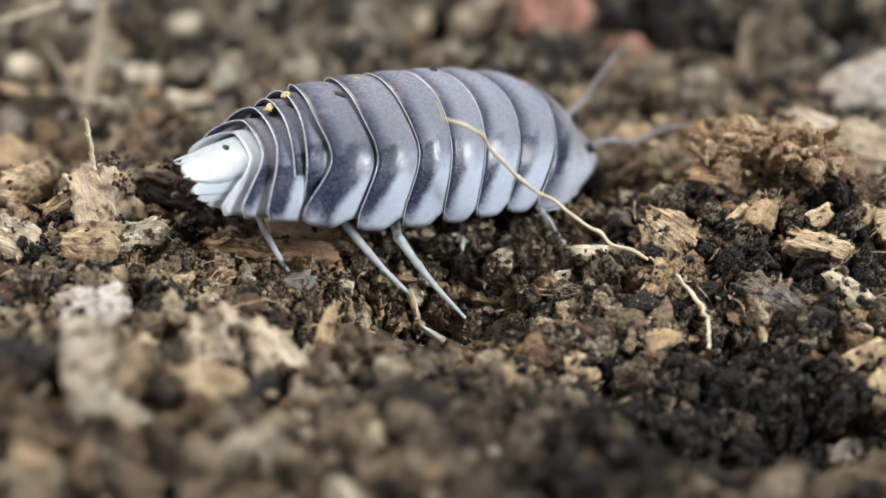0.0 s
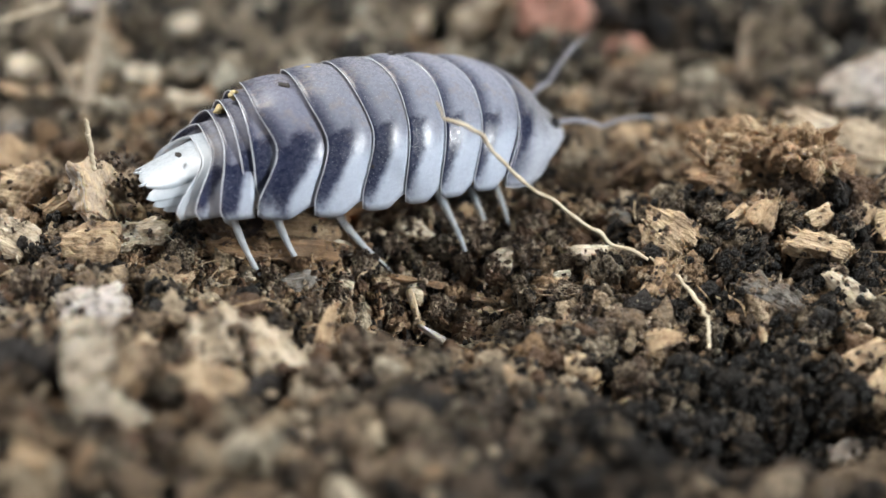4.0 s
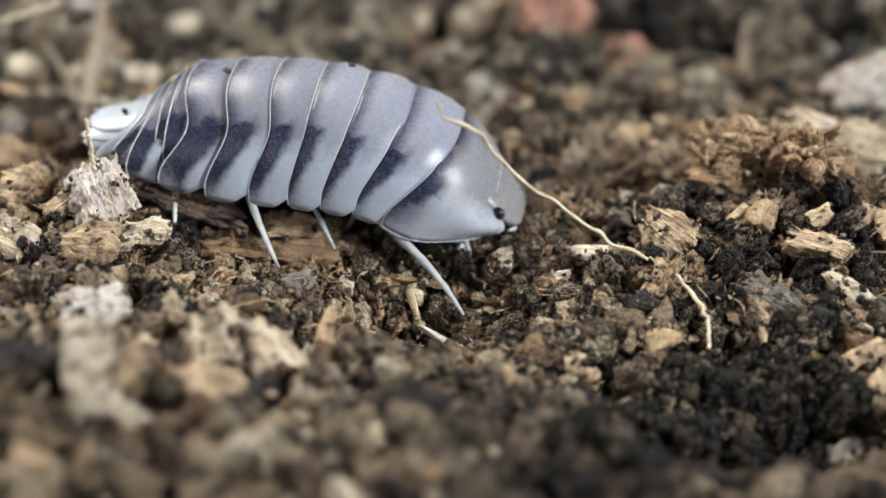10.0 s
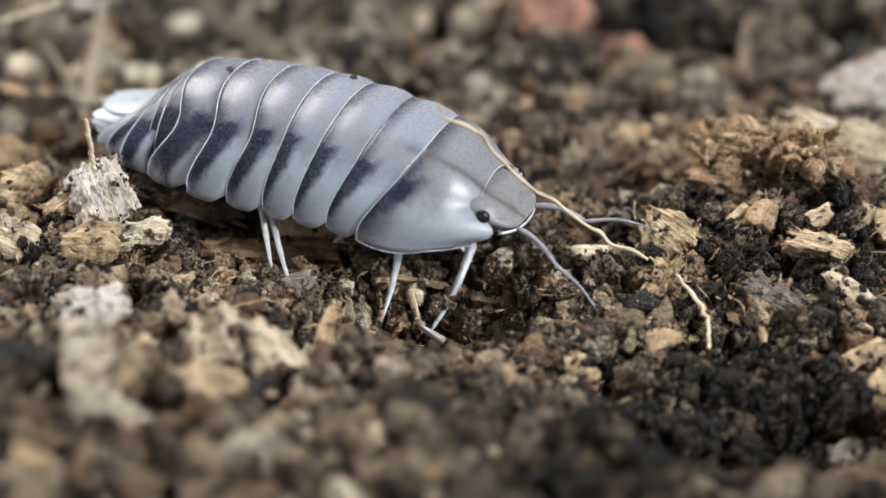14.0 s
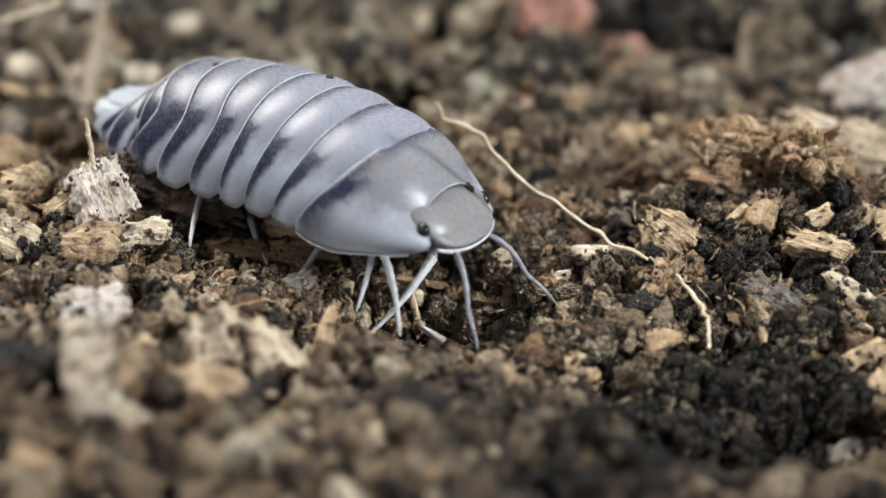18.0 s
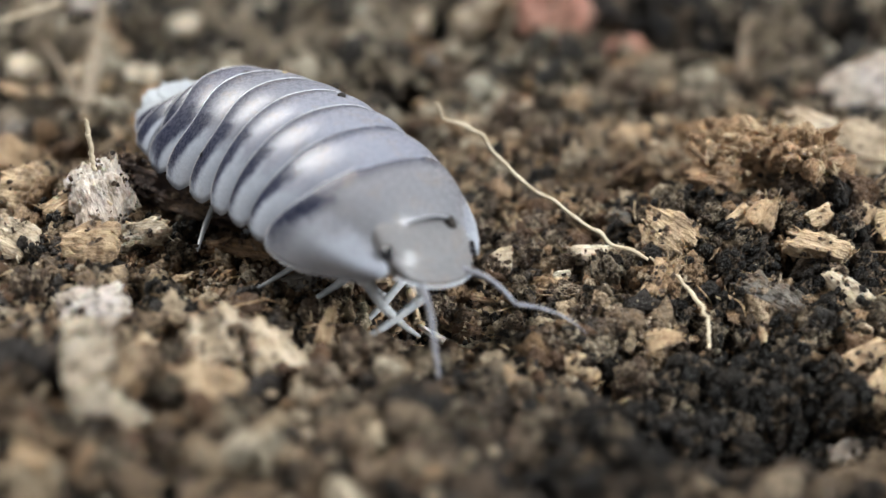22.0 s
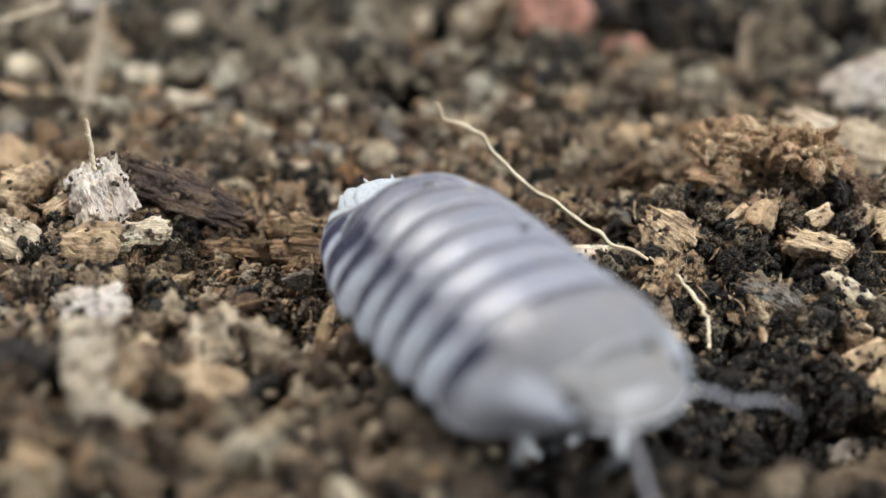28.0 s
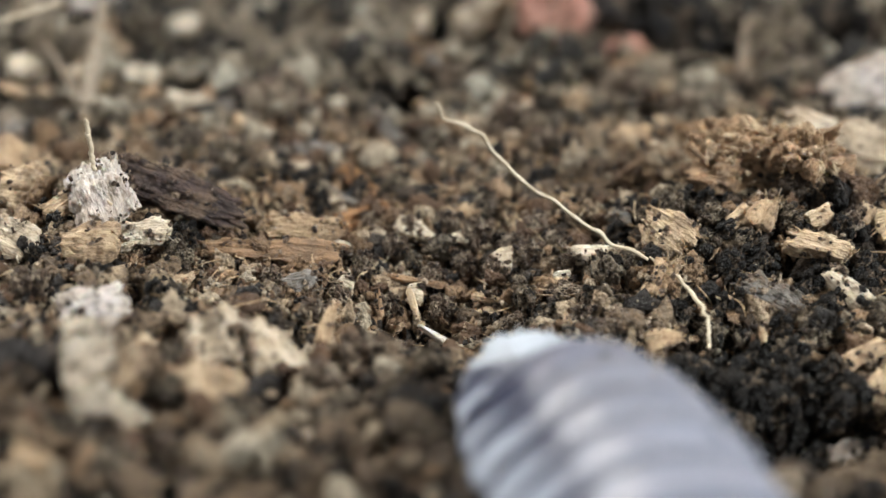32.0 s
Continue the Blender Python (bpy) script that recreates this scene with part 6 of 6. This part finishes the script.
# crumbs that stick to the back
for k, x, y, z, size, mat, seed in ((7, 1.25, -0.11, 2.70, (0.13, 0.20, 0.11), CRUMB_BLACK, 1), (6, 1.36, -0.21, 2.84, (0.10, 0.10, 0.07), CRUMB_BLACK, 2),
                                    (4, 1.13, 0.64, 2.93, (0.13, 0.10, 0.08), CRUMB_BLACK, 3), (6, 0.9, 0.55, 2.84, (0.14, 0.11, 0.09), CRUMB_TAN, 4),
                                    (7, 0.05, 0.45, 2.30, (0.16, 0.13, 0.12), CRUMB_TAN, 5), (7, -0.35, 0.40, 1.90, (0.20, 0.14, 0.12), CRUMB_TAN, 6),
                                    (7, -1.62, -0.30, 0.98, (0.10, 0.08, 0.05), CRUMB_BLACK, 7), (5, 0.35, -2.50, 1.20, (0.05, 0.03, 0.06), CRUMB_BLACK, 8),
                                    (6, 0.95, 0.80, 2.76, (0.08, 0.08, 0.06), CRUMB_TAN, 9), (1, 2.75, 0.85, 1.40, (0.17, 0.14, 0.13), CRUMB_BLACK, 10)):
    c = part("soil_speck", blob_mesh("soil_speck", size, mat, seed, 0.5), rings[k], "soil crumb stuck to the shell")
    c.matrix_basis = pose(x * MM, y * MM, z * MM, 0, 0, seed * 40)

for side in (-1, 1):
    for k in range(1, 8):
        up = part("leg", limb_mesh("leg", UPPER, 0.19, 0.14, 0.06, LEG, 2), woodlouse, "pale jointed walking leg")
        low = part("shin", limb_mesh("shin", LOWER, 0.135, 0.042, 0.04, LEG, 3, 14, k), up, "thin bristled lower leg")
        legs[side * k] = (up, low)
    up = part("antenna", limb_mesh("antenna", 1.9, 0.085, 0.06, 0.13, ANTENNA, 3), woodlouse, "grey jointed antenna")
    low = part("flagellum", limb_mesh("flagellum", 2.1, 0.06, 0.018, 0.10, ANTENNA, 3), up, "thin antenna tip")
    antennae[side] = (up, low)

# ---- how it moves ----
steps, feet, feelers = [], {k: [] for k in range(1, 8)}, []


def step(t, x, y, z, yaw, pitch, roll, arch_by, arch_more, turn):
    steps.append((t, (x, y, z), (yaw, pitch, roll), (arch_by, arch_more, turn)))


def planted(k, t, x, y, z):
    feet[k].append((t, Vector((x, y, z))))


def feeler(t, *angles):
    """Turn and rise of the near antenna's base and tip, then of the far one's."""
    feelers.append((t, angles))


def ring_poses(at, turn, bend):
    """Poses of the seven rings, in mm, from the pose of the fourth and how the back bends."""
    def joint(i):
        return Euler((0, radians(bend[0] + bend[1] * (3.5 - i)), radians(bend[2]))).to_matrix().to_4x4()
    rot = Euler((radians(turn[2]), radians(turn[1]), radians(turn[0]))).to_matrix().to_4x4()
    m = {4: Matrix.Translation(at) @ rot}
    up = Matrix.Translation((0, 0, 1.0))
    for k in (4, 3, 2):
        m[k - 1] = m[k] @ Matrix.Translation((SEG[k], 0, 1.0)) @ joint(k - 1) @ up.inverted()
    for k in (4, 5, 6):
        m[k + 1] = m[k] @ up @ joint(k).inverted() @ Matrix.Translation((-SEG[k + 1], 0, -1.0))
    return m


def metres(m):
    m = m.copy()
    m.translation = m.translation * MM
    return m


REACH = {1: 0.5, 2: 0.7, 3: 0.6, 4: 0.2, 5: -0.3, 6: -0.8, 7: -1.3}


def hip(k, side):
    return Vector((0.55 * (SEG[k] if k > 1 else 1.6) + 0.25, side * 1.80, -0.02))


def two_bones(start, end, out, a, b, inward):
    """Poses of two limbs from start towards end, with the knee pushed out and up."""
    d = end - start
    for _ in range(9):                                              # short steps start further in under the body
        if d.length < (a + b) * 0.90:
            start = start + inward * 0.3
            d = end - start
    r = min(max(d.length, (a + b) * 0.80), (a + b) * 0.995)
    d = d.normalized()
    along = (a * a - b * b + r * r) / (2 * r)
    rise = math.sqrt(max(0.0, a * a - along * along))
    n = (out - d * out.dot(d)).normalized()
    knee = start + d * along + n * rise
    tip = start + d * r
    def frame_of(x, o):
        x = x.normalized()
        y = n.cross(x).normalized()
        z = x.cross(y)
        m = Matrix((x, y, z)).transposed().to_4x4()
        m.translation = o
        return m
    return frame_of(knee - start, start), frame_of(tip - knee, knee)


def lerp_steps(t):
    for p, q in zip(steps, steps[1:]):
        if p[0] <= t <= q[0]:
            f = (t - p[0]) / (q[0] - p[0])
            return tuple(tuple(a + (b - a) * f for a, b in zip(u, v)) for u, v in zip(p[1:], q[1:]))
    return steps[-1][1:]


DROOP = ((0.0, 15), (3.5, 13), (6.0, 9), (9.0, 8), (14.0, 3), (18.0, 0), (22.0, -5), (32.0, -8))  # how far the tail hangs


def droop(t):
    return float(np.interp(t, [r[0] for r in DROOP], [r[1] for r in DROOP]))


def swing(t):
    return float(np.interp(t, [r[0] for r in SWING], [r[1] for r in SWING]))


def nod(t):
    return float(np.interp(t, [r[0] for r in NOD], [r[1] for r in NOD]))


def motions():
    # the hind legs turn one wood chip over
    lie = turned_chip.matrix_world.copy()
    def rolled(d, x=0.0, z=0.0):
        return Matrix.Translation((x * MM, 0, z * MM)) @ lie @ pose(0, 0, 0, d, 0, 0)
    rest = bark_flake.matrix_world.copy()
    low = Matrix.Translation((1.0 * MM, 0.3 * MM, -0.75 * MM)) @ rest @ pose(0, 0, 0, 0, 8, 0)
    walk(bark_flake, [(0.0, low), (3.5, low), (5.5, rest), (32.0, rest)])
    walk(turned_chip, [(0.0, rolled(150, 0.15, -0.1)), (3.5, rolled(150, 0.15, -0.1)), (4.2, rolled(100, 0.1, 0.05)), (4.9, rolled(40, 0.05, 0.05)), (5.5, lie), (32.0, lie)])
    times = sorted({s[0] for s in steps} | {4.0, 4.5, 5.0, 15.0, 15.5, 16.0, 26.0, 26.5, 27.0})
    body = {}
    exact = {s[0]: s[1:] for s in steps}
    for t in times:
        body[t] = ring_poses(*(exact[t] if t in exact else lerp_steps(t)))
    walk(woodlouse, [(s[0], metres(body[s[0]][4])) for s in steps])
    def local(t, m):
        return metres(body[t][4].inverted() @ m)
    for k in range(1, 8):
        walk(rings[k], [(t, local(t, body[t][k])) for t in times])
    walk(head, [(t, local(t, body[t][1]) @ pose((2.60 + 0.0095 * nod(t)) * MM, 0, (1.08 - 0.006 * nod(t)) * MM, 1.6 * swing(t), nod(t), swing(t))) for t in times])
    hinge = Matrix.Translation((0.3 * MM, 0, 1.3 * MM))
    for ob, at, place in keyed_tail:
        walk(ob, [(t, local(t, body[t][7]) @ hinge @ pose(0, 0, 0, 0, -droop(t) * place / 6, 0) @ hinge.inverted() @ at) for t in times])
    # legs: a foot stays where it stands until the body has moved on, then steps ahead
    for side in (-1, 1):
        for k in range(1, 8):
            foot, rows_up, rows_low = None, [], []
            for t in times:
                m = body[t][k]
                start = m @ hip(k, side)
                tuck = float(np.clip((t - 21.0) / 1.5, 0, 1))
                ahead = m @ (hip(k, side) + Vector((REACH[k] - 1.1 * tuck, side * (0.45 - 1.35 * tuck), 0)))
                lead = Vector(((body[t][4].to_3x3() @ Vector((0.5 * (0.5 if k % 2 else -0.3), 0, 0)))))
                ahead.z = float(land(np.array(ahead.x), np.array(ahead.y))) + 0.12
                told = [p for s, p in feet[k] if abs(s - t) < 0.26] if side < 0 else []
                if told:
                    foot = told[0].copy()
                elif foot is None or (Vector((foot.x, foot.y, 0)) - Vector((ahead.x, ahead.y, 0))).length > 1.0 + 0.06 * k or (foot - start).length > UPPER + LOWER - 0.1:
                    foot = ahead + lead
                out = m.to_3x3() @ Vector((0.5 if REACH[k] > 0 else -0.45, side * -0.6, 0.4))
                a, b = two_bones(start, foot, out, UPPER, LOWER, m.to_3x3() @ Vector((0, -side, 0)))
                root = body[t][4].inverted()
                rows_up.append((t, metres(root @ a)))
                rows_low.append((t, metres(a.inverted() @ b)))
            walk(legs[side * k][0], rows_up)
            walk(legs[side * k][1], rows_low)
    # antennae
    def feeling(t):
        for p, q in zip(feelers, feelers[1:]):
            if p[0] <= t <= q[0]:
                f = (t - p[0]) / max(q[0] - p[0], 1e-6)
                return [a + (b - a) * f for a, b in zip(p[1], q[1])]
        return feelers[-1][1]
    for i, side in enumerate((-1, 1)):
        rows_up, rows_low = [], []
        for t in times:
            yaw, rise, tip_yaw, tip_rise = feeling(t)[4 * i:4 * i + 4]
            base = local(t, body[t][1]) @ pose(3.38 * MM, side * 0.55 * MM, 0.55 * MM, 0, -rise, side * yaw)
            rows_up.append((t, base))
            rows_low.append((t, pose(1.88 * MM, 0, 0, 0, -tip_rise, side * tip_yaw)))
        walk(antennae[side][0], rows_up)
        walk(antennae[side][1], rows_low)


step(0.0, -1.345, 1.276, 1.645, 30.4, 5.5, 6.4, -0.12, 1.94, 2.24)
step(0.5, -1.261, 1.681, 1.547, 23.9, 1.7, 3.6, -0.24, 1.09, 1.64)
step(1.0, -1.782, 2.061, 1.583, 25.3, 0.1, 2.6, -0.74, 0.92, 2.47)
step(1.5, -1.713, 2.175, 1.627, 26.9, -0.9, 3.4, 0.77, 1.18, 1.08)
step(2.0, -1.529, 1.766, 1.673, 25.0, 0.1, 2.7, -0.56, 1.33, 2.16)
step(2.5, -1.870, 1.406, 1.891, 24.9, 1.5, 2.0, 0.38, 1.00, 2.87)
step(3.0, -2.307, 1.592, 1.974, 28.7, 2.6, 0.6, 0.08, 0.88, 3.49)
step(3.5, -2.304, 1.323, 2.069, 29.7, 2.4, 1.3, 0.63, 0.86, 3.26)
step(5.5, -3.110, 1.288, 1.794, 20.4, 12.5, 8.4, 2.63, 0.99, 3.05)
step(6.0, -3.487, 1.718, 1.716, 12.9, 14.9, 8.2, 3.38, 1.29, 2.39)
step(6.5, -3.603, 2.506, 1.698, 6.4, 10.3, 5.1, 3.03, 1.72, 1.87)
step(7.0, -3.648, 2.325, 1.566, 4.9, 2.2, 2.9, -0.23, 1.17, 1.94)
step(7.5, -3.643, 1.845, 1.554, 0.9, 2.1, 3.2, -1.07, 0.09, 2.81)
step(8.0, -3.840, 2.037, 1.511, 6.8, 3.5, 3.9, -1.48, 0.47, 2.61)
step(8.5, -3.807, 1.845, 1.579, 5.5, 2.7, 3.3, -0.68, 0.82, 2.21)
step(9.0, -3.804, 1.968, 1.572, 2.8, 2.9, 3.1, -0.12, 1.56, 1.81)
step(9.5, -4.097, 2.065, 1.715, -1.8, 6.4, 5.5, 3.19, 2.89, -0.76)
step(10.0, -3.968, 2.317, 1.607, -7.2, 3.3, 2.7, 2.58, 2.76, 0.21)
step(10.5, -3.850, 1.964, 1.705, -1.3, 2.1, 2.1, 1.22, 1.65, 1.45)
step(11.0, -3.878, 1.939, 1.714, 3.6, 1.1, 1.9, 0.32, 1.59, 2.40)
step(11.5, -3.818, 1.968, 1.701, 0.6, -0.3, 1.5, 0.37, 1.59, 1.37)
step(12.0, -3.953, 2.255, 1.639, 2.0, 0.1, 2.3, 0.85, 2.37, 1.30)
step(12.5, -3.919, 2.030, 1.710, -2.9, -1.4, 1.3, 0.68, 1.98, 0.64)
step(13.0, -4.048, 2.093, 1.676, -5.4, -1.1, 1.7, 0.48, 2.26, 0.03)
step(13.5, -3.941, 1.458, 1.751, -20.6, 2.1, 1.4, 0.68, 1.50, -0.31)
step(14.0, -3.897, 1.320, 1.750, -22.2, 2.7, 1.1, 0.23, 1.23, -0.04)
step(14.5, -3.991, 1.317, 1.801, -25.4, 2.7, 0.7, 0.36, 0.77, 0.26)
step(16.5, -4.412, 1.745, 1.766, -21.4, -1.6, -1.2, -1.72, -0.18, 1.02)
step(17.0, -4.464, 1.656, 1.797, -22.3, -2.5, -1.6, -1.72, -0.18, 1.04)
step(17.5, -4.511, 1.611, 1.835, -26.1, -1.1, -1.8, 0.03, 0.71, 1.06)
step(18.0, -4.522, 1.202, 1.803, -35.1, -0.6, -3.8, 1.17, 1.63, -0.11)
step(18.5, -4.417, 1.085, 1.844, -36.6, -3.8, -2.4, 0.77, 1.18, 0.03)
step(19.0, -4.418, 0.924, 1.837, -40.7, -5.3, -3.5, -0.19, 0.99, 0.86)
step(19.5, -4.234, 0.955, 1.822, -35.2, -5.5, -2.3, -0.46, 1.05, 0.87)
step(20.0, -4.464, 0.991, 1.774, -41.1, -2.8, -3.3, 0.01, 1.18, 0.79)
step(20.5, -4.177, 0.951, 1.693, -34.9, -4.0, -1.9, 0.20, 0.89, 0.39)
step(21.0, -3.775, 0.794, 1.595, -26.0, -1.8, -1.4, -0.81, 0.97, 1.87)
step(21.5, -4.031, 0.369, 1.752, -35.0, -1.7, -3.1, 0.39, 1.10, 0.29)
step(22.0, -4.105, -0.155, 1.916, -51.0, -2.6, -6.5, 0.99, 1.69, -0.06)
step(22.5, -3.974, -0.660, 1.877, -56.3, -6.2, -7.2, 0.40, 1.51, 0.07)
step(23.0, -3.684, -1.894, 1.868, -58.9, -6.1, -8.4, 0.62, 1.60, 1.07)
step(23.5, -3.308, -2.088, 1.868, -59.5, -9.0, -8.3, 0.48, 2.00, 0.79)
step(24.0, -2.664, -2.850, 1.944, -57.8, -7.6, -7.5, 0.64, 2.86, 1.36)
step(24.5, -2.078, -3.856, 1.936, -56.3, -8.9, -7.6, 0.61, 3.08, 1.94)
step(25.0, -1.466, -4.682, 2.002, -57.2, -8.6, -4.8, 0.51, 2.19, 1.71)
step(25.5, -1.091, -5.139, 2.024, -58.7, -7.8, -5.9, 1.22, 1.55, 2.21)
step(27.5, 0.403, -6.466, 1.646, -59.5, -3.1, -1.0, -0.79, 0.00, 1.59)
step(28.0, 0.752, -7.006, 1.562, -63.3, -2.7, -0.8, -1.41, -0.52, 1.72)
step(28.5, 1.078, -7.387, 1.474, -65.0, -0.0, -4.8, -0.70, -0.47, 2.17)
step(29.0, 1.436, -8.181, 1.372, -68.5, 1.0, -9.7, -0.58, -0.71, 1.22)
step(29.5, 1.771, -9.208, 1.302, -71.1, 3.7, -14.0, 0.63, -0.41, 0.77)
step(30.0, 1.928, -10.274, 1.261, -73.0, 1.1, -15.6, 0.45, 0.34, 1.51)
step(30.5, 2.187, -11.062, 1.237, -73.5, -0.5, -15.4, 0.33, 0.77, 2.30)
step(31.0, 2.563, -12.081, 1.210, -73.2, -0.8, -15.3, 0.31, 1.03, 1.85)
step(31.5, 3.079, -13.074, 1.201, -72.9, -2.0, -14.1, 1.06, 0.89, 1.10)
step(32.0, 3.627, -14.317, 1.187, -72.8, -2.5, -12.3, 1.38, 0.86, 0.64)

planted(2, 1.0, 3.86, 0.92, 0.16)
planted(2, 3.0, 3.89, -0.65, 0.34)
planted(2, 5.5, 2.08, -1.86, -0.06)
planted(2, 6.0, 1.33, -1.87, -0.84)
planted(2, 7.0, 3.40, -0.94, -0.15)
planted(2, 8.0, 2.47, -0.53, -0.09)
planted(2, 9.0, 1.23, -0.56, 0.05)
planted(2, 10.0, 0.88, -0.85, -0.45)
planted(2, 11.0, 2.20, -1.82, -0.08)
planted(2, 12.0, 2.23, -1.86, -0.07)
planted(2, 13.0, 2.20, -1.82, -0.08)
planted(2, 14.0, 0.09, -0.60, -0.74)
planted(2, 16.5, 2.93, -0.51, -0.03)
planted(2, 17.0, 2.18, -0.95, -0.18)
planted(2, 18.0, -1.10, -4.59, -0.11)
planted(2, 19.0, -0.70, -2.18, -0.94)
planted(2, 20.0, -0.85, -1.13, -0.31)
planted(2, 21.0, 0.41, -3.06, -1.18)
planted(3, 0.0, 3.44, 0.06, 0.13)
planted(3, 2.0, 3.57, -0.99, 0.22)
planted(3, 3.0, 1.84, -1.35, -0.42)
planted(3, 5.5, 1.30, -1.03, -0.47)
planted(3, 6.0, 0.63, -2.12, -0.96)
planted(3, 7.0, 1.92, -2.14, -0.03)
planted(3, 8.0, 0.98, -0.46, -0.37)
planted(3, 9.0, 0.68, -2.36, -0.92)
planted(3, 10.0, 0.68, -2.36, -0.91)
planted(3, 11.0, 0.68, -2.36, -0.91)
planted(3, 12.0, 0.68, -2.36, -0.91)
planted(3, 13.0, 0.67, -2.36, -0.92)
planted(3, 14.0, -1.68, -2.60, -0.86)
planted(3, 16.5, 1.33, 0.29, -0.15)
planted(3, 17.0, 0.31, -0.74, -0.68)
planted(3, 18.0, -2.32, -3.06, -0.28)
planted(3, 19.0, -3.96, -2.47, 0.34)
planted(3, 20.0, -3.93, -2.46, 0.42)
planted(4, 5.5, -0.06, -1.86, -0.83)
planted(4, 7.0, 0.69, -2.39, -0.93)
planted(4, 8.0, 0.69, -2.38, -0.93)
planted(4, 9.0, -1.34, -2.28, -1.14)
planted(4, 13.0, -2.45, -2.73, -0.32)
planted(4, 16.5, 0.29, -1.86, -0.90)
planted(4, 17.0, -1.44, -3.91, -0.52)
planted(4, 18.0, -3.91, -2.45, 0.41)
planted(4, 19.0, -4.52, -2.24, 0.66)
planted(4, 20.0, -4.58, -2.34, 0.58)
planted(5, 0.0, 0.61, -2.28, -0.92)
planted(5, 1.0, 0.62, -2.29, -0.92)
planted(5, 2.0, -0.24, -1.92, -0.79)
planted(5, 3.0, -0.02, -1.85, -0.84)
planted(5, 7.0, -2.58, -2.59, -0.25)
planted(5, 8.0, -1.35, -2.18, -1.10)
planted(5, 10.0, -3.00, -0.75, 0.40)
planted(5, 11.0, -2.39, -3.08, -0.25)
planted(5, 12.0, -2.27, -3.02, -0.30)
planted(5, 14.0, -4.12, -2.49, 0.35)
planted(5, 16.5, -1.50, -2.34, -1.46)
planted(5, 17.0, -4.93, -1.54, 0.28)
planted(5, 18.0, -4.79, -0.99, 0.22)
planted(5, 21.0, -4.45, -2.30, 0.55)
planted(6, 0.0, -0.67, -1.75, -0.73)
planted(6, 1.0, -0.73, -1.72, -0.67)
planted(6, 2.0, -2.72, -1.04, -0.21)
planted(6, 3.0, -2.11, -1.55, -0.61)
planted(6, 5.5, -2.82, -1.79, -0.10)
planted(6, 6.0, -2.94, -2.00, -0.06)
planted(6, 10.0, -4.45, -1.74, 0.33)
planted(6, 11.0, -4.44, -2.30, 0.56)
planted(6, 12.0, -4.47, -2.30, 0.56)
planted(6, 13.0, -4.46, -2.28, 0.62)
planted(6, 14.0, -4.59, -2.25, 0.61)
planted(6, 16.5, -5.00, -0.92, 0.19)
planted(6, 17.0, -5.96, -0.69, 0.52)
planted(6, 18.0, -6.90, -1.37, 0.79)
planted(6, 19.0, -6.84, -1.47, 0.70)
planted(6, 20.0, -6.80, -1.37, 0.65)
planted(6, 22.0, -6.71, -1.37, 0.65)
planted(7, 0.0, -3.95, -1.54, 0.29)
planted(7, 1.0, -6.22, -0.75, 0.47)
planted(7, 2.0, -4.12, -1.27, 0.14)
planted(7, 3.0, -6.43, -0.73, 0.46)
planted(7, 5.5, -7.13, -0.65, 1.09)
planted(7, 6.0, -7.22, -0.68, 1.07)
planted(7, 7.0, -5.40, -0.90, 0.33)
planted(7, 8.0, -5.33, -0.94, 0.27)
planted(7, 9.0, -5.21, -0.89, 0.31)
planted(7, 10.0, -7.40, -0.55, 0.92)
planted(7, 11.0, -7.50, 0.29, 0.70)
planted(7, 12.0, -7.41, -0.52, 1.03)
planted(7, 13.0, -7.48, -0.49, 0.95)
planted(7, 21.0, -6.71, -1.37, 0.65)

feeler(0.0, 20, 15, 20, 20, 20, 30, -10, 30)
feeler(2.0, 20, 20, 10, 30, 15, 30, -10, 40)
feeler(3.5, 25, 10, 10, 10, 20, 20, -10, 20)
feeler(6.0, 30, -5, -20, -10, 20, 35, -20, 40)
feeler(7.0, 15, 0, -10, -50, 15, 4, -10, 12)
feeler(8.0, 15, 0, -5, -55, 15, 2, -10, 30)
feeler(9.0, 15, -10, -5, -20, 15, 0, 0, 40)
feeler(10.0, 25, -20, -15, -60, 20, -20, 0, -20)
feeler(11.0, 15, -30, -5, -60, 15, -20, -10, 50)
feeler(12.0, 20, -30, -5, -70, 20, -20, -10, 40)
feeler(13.0, 20, -15, 0, 40, 20, -10, -10, 80)
feeler(14.0, 20, -10, -10, -25, 20, -5, -10, 10)
feeler(16.5, 15, -15, -10, -60, 15, -10, -15, 45)
feeler(18.0, 25, -40, -10, -30, 25, -30, -10, -10)
feeler(20.0, 20, -35, -10, -15, 25, -30, -10, -10)
feeler(22.0, 15, -30, 0, -30, 40, -18, 15, 0)
feeler(25.0, 15, -30, 0, -30, 60, -14, 10, -6)
feeler(28.0, 15, -30, 0, -20, 78, -15, 10, -10)
feeler(32.0, 15, -20, 0, -10, 60, -15, 10, -10)

motions()
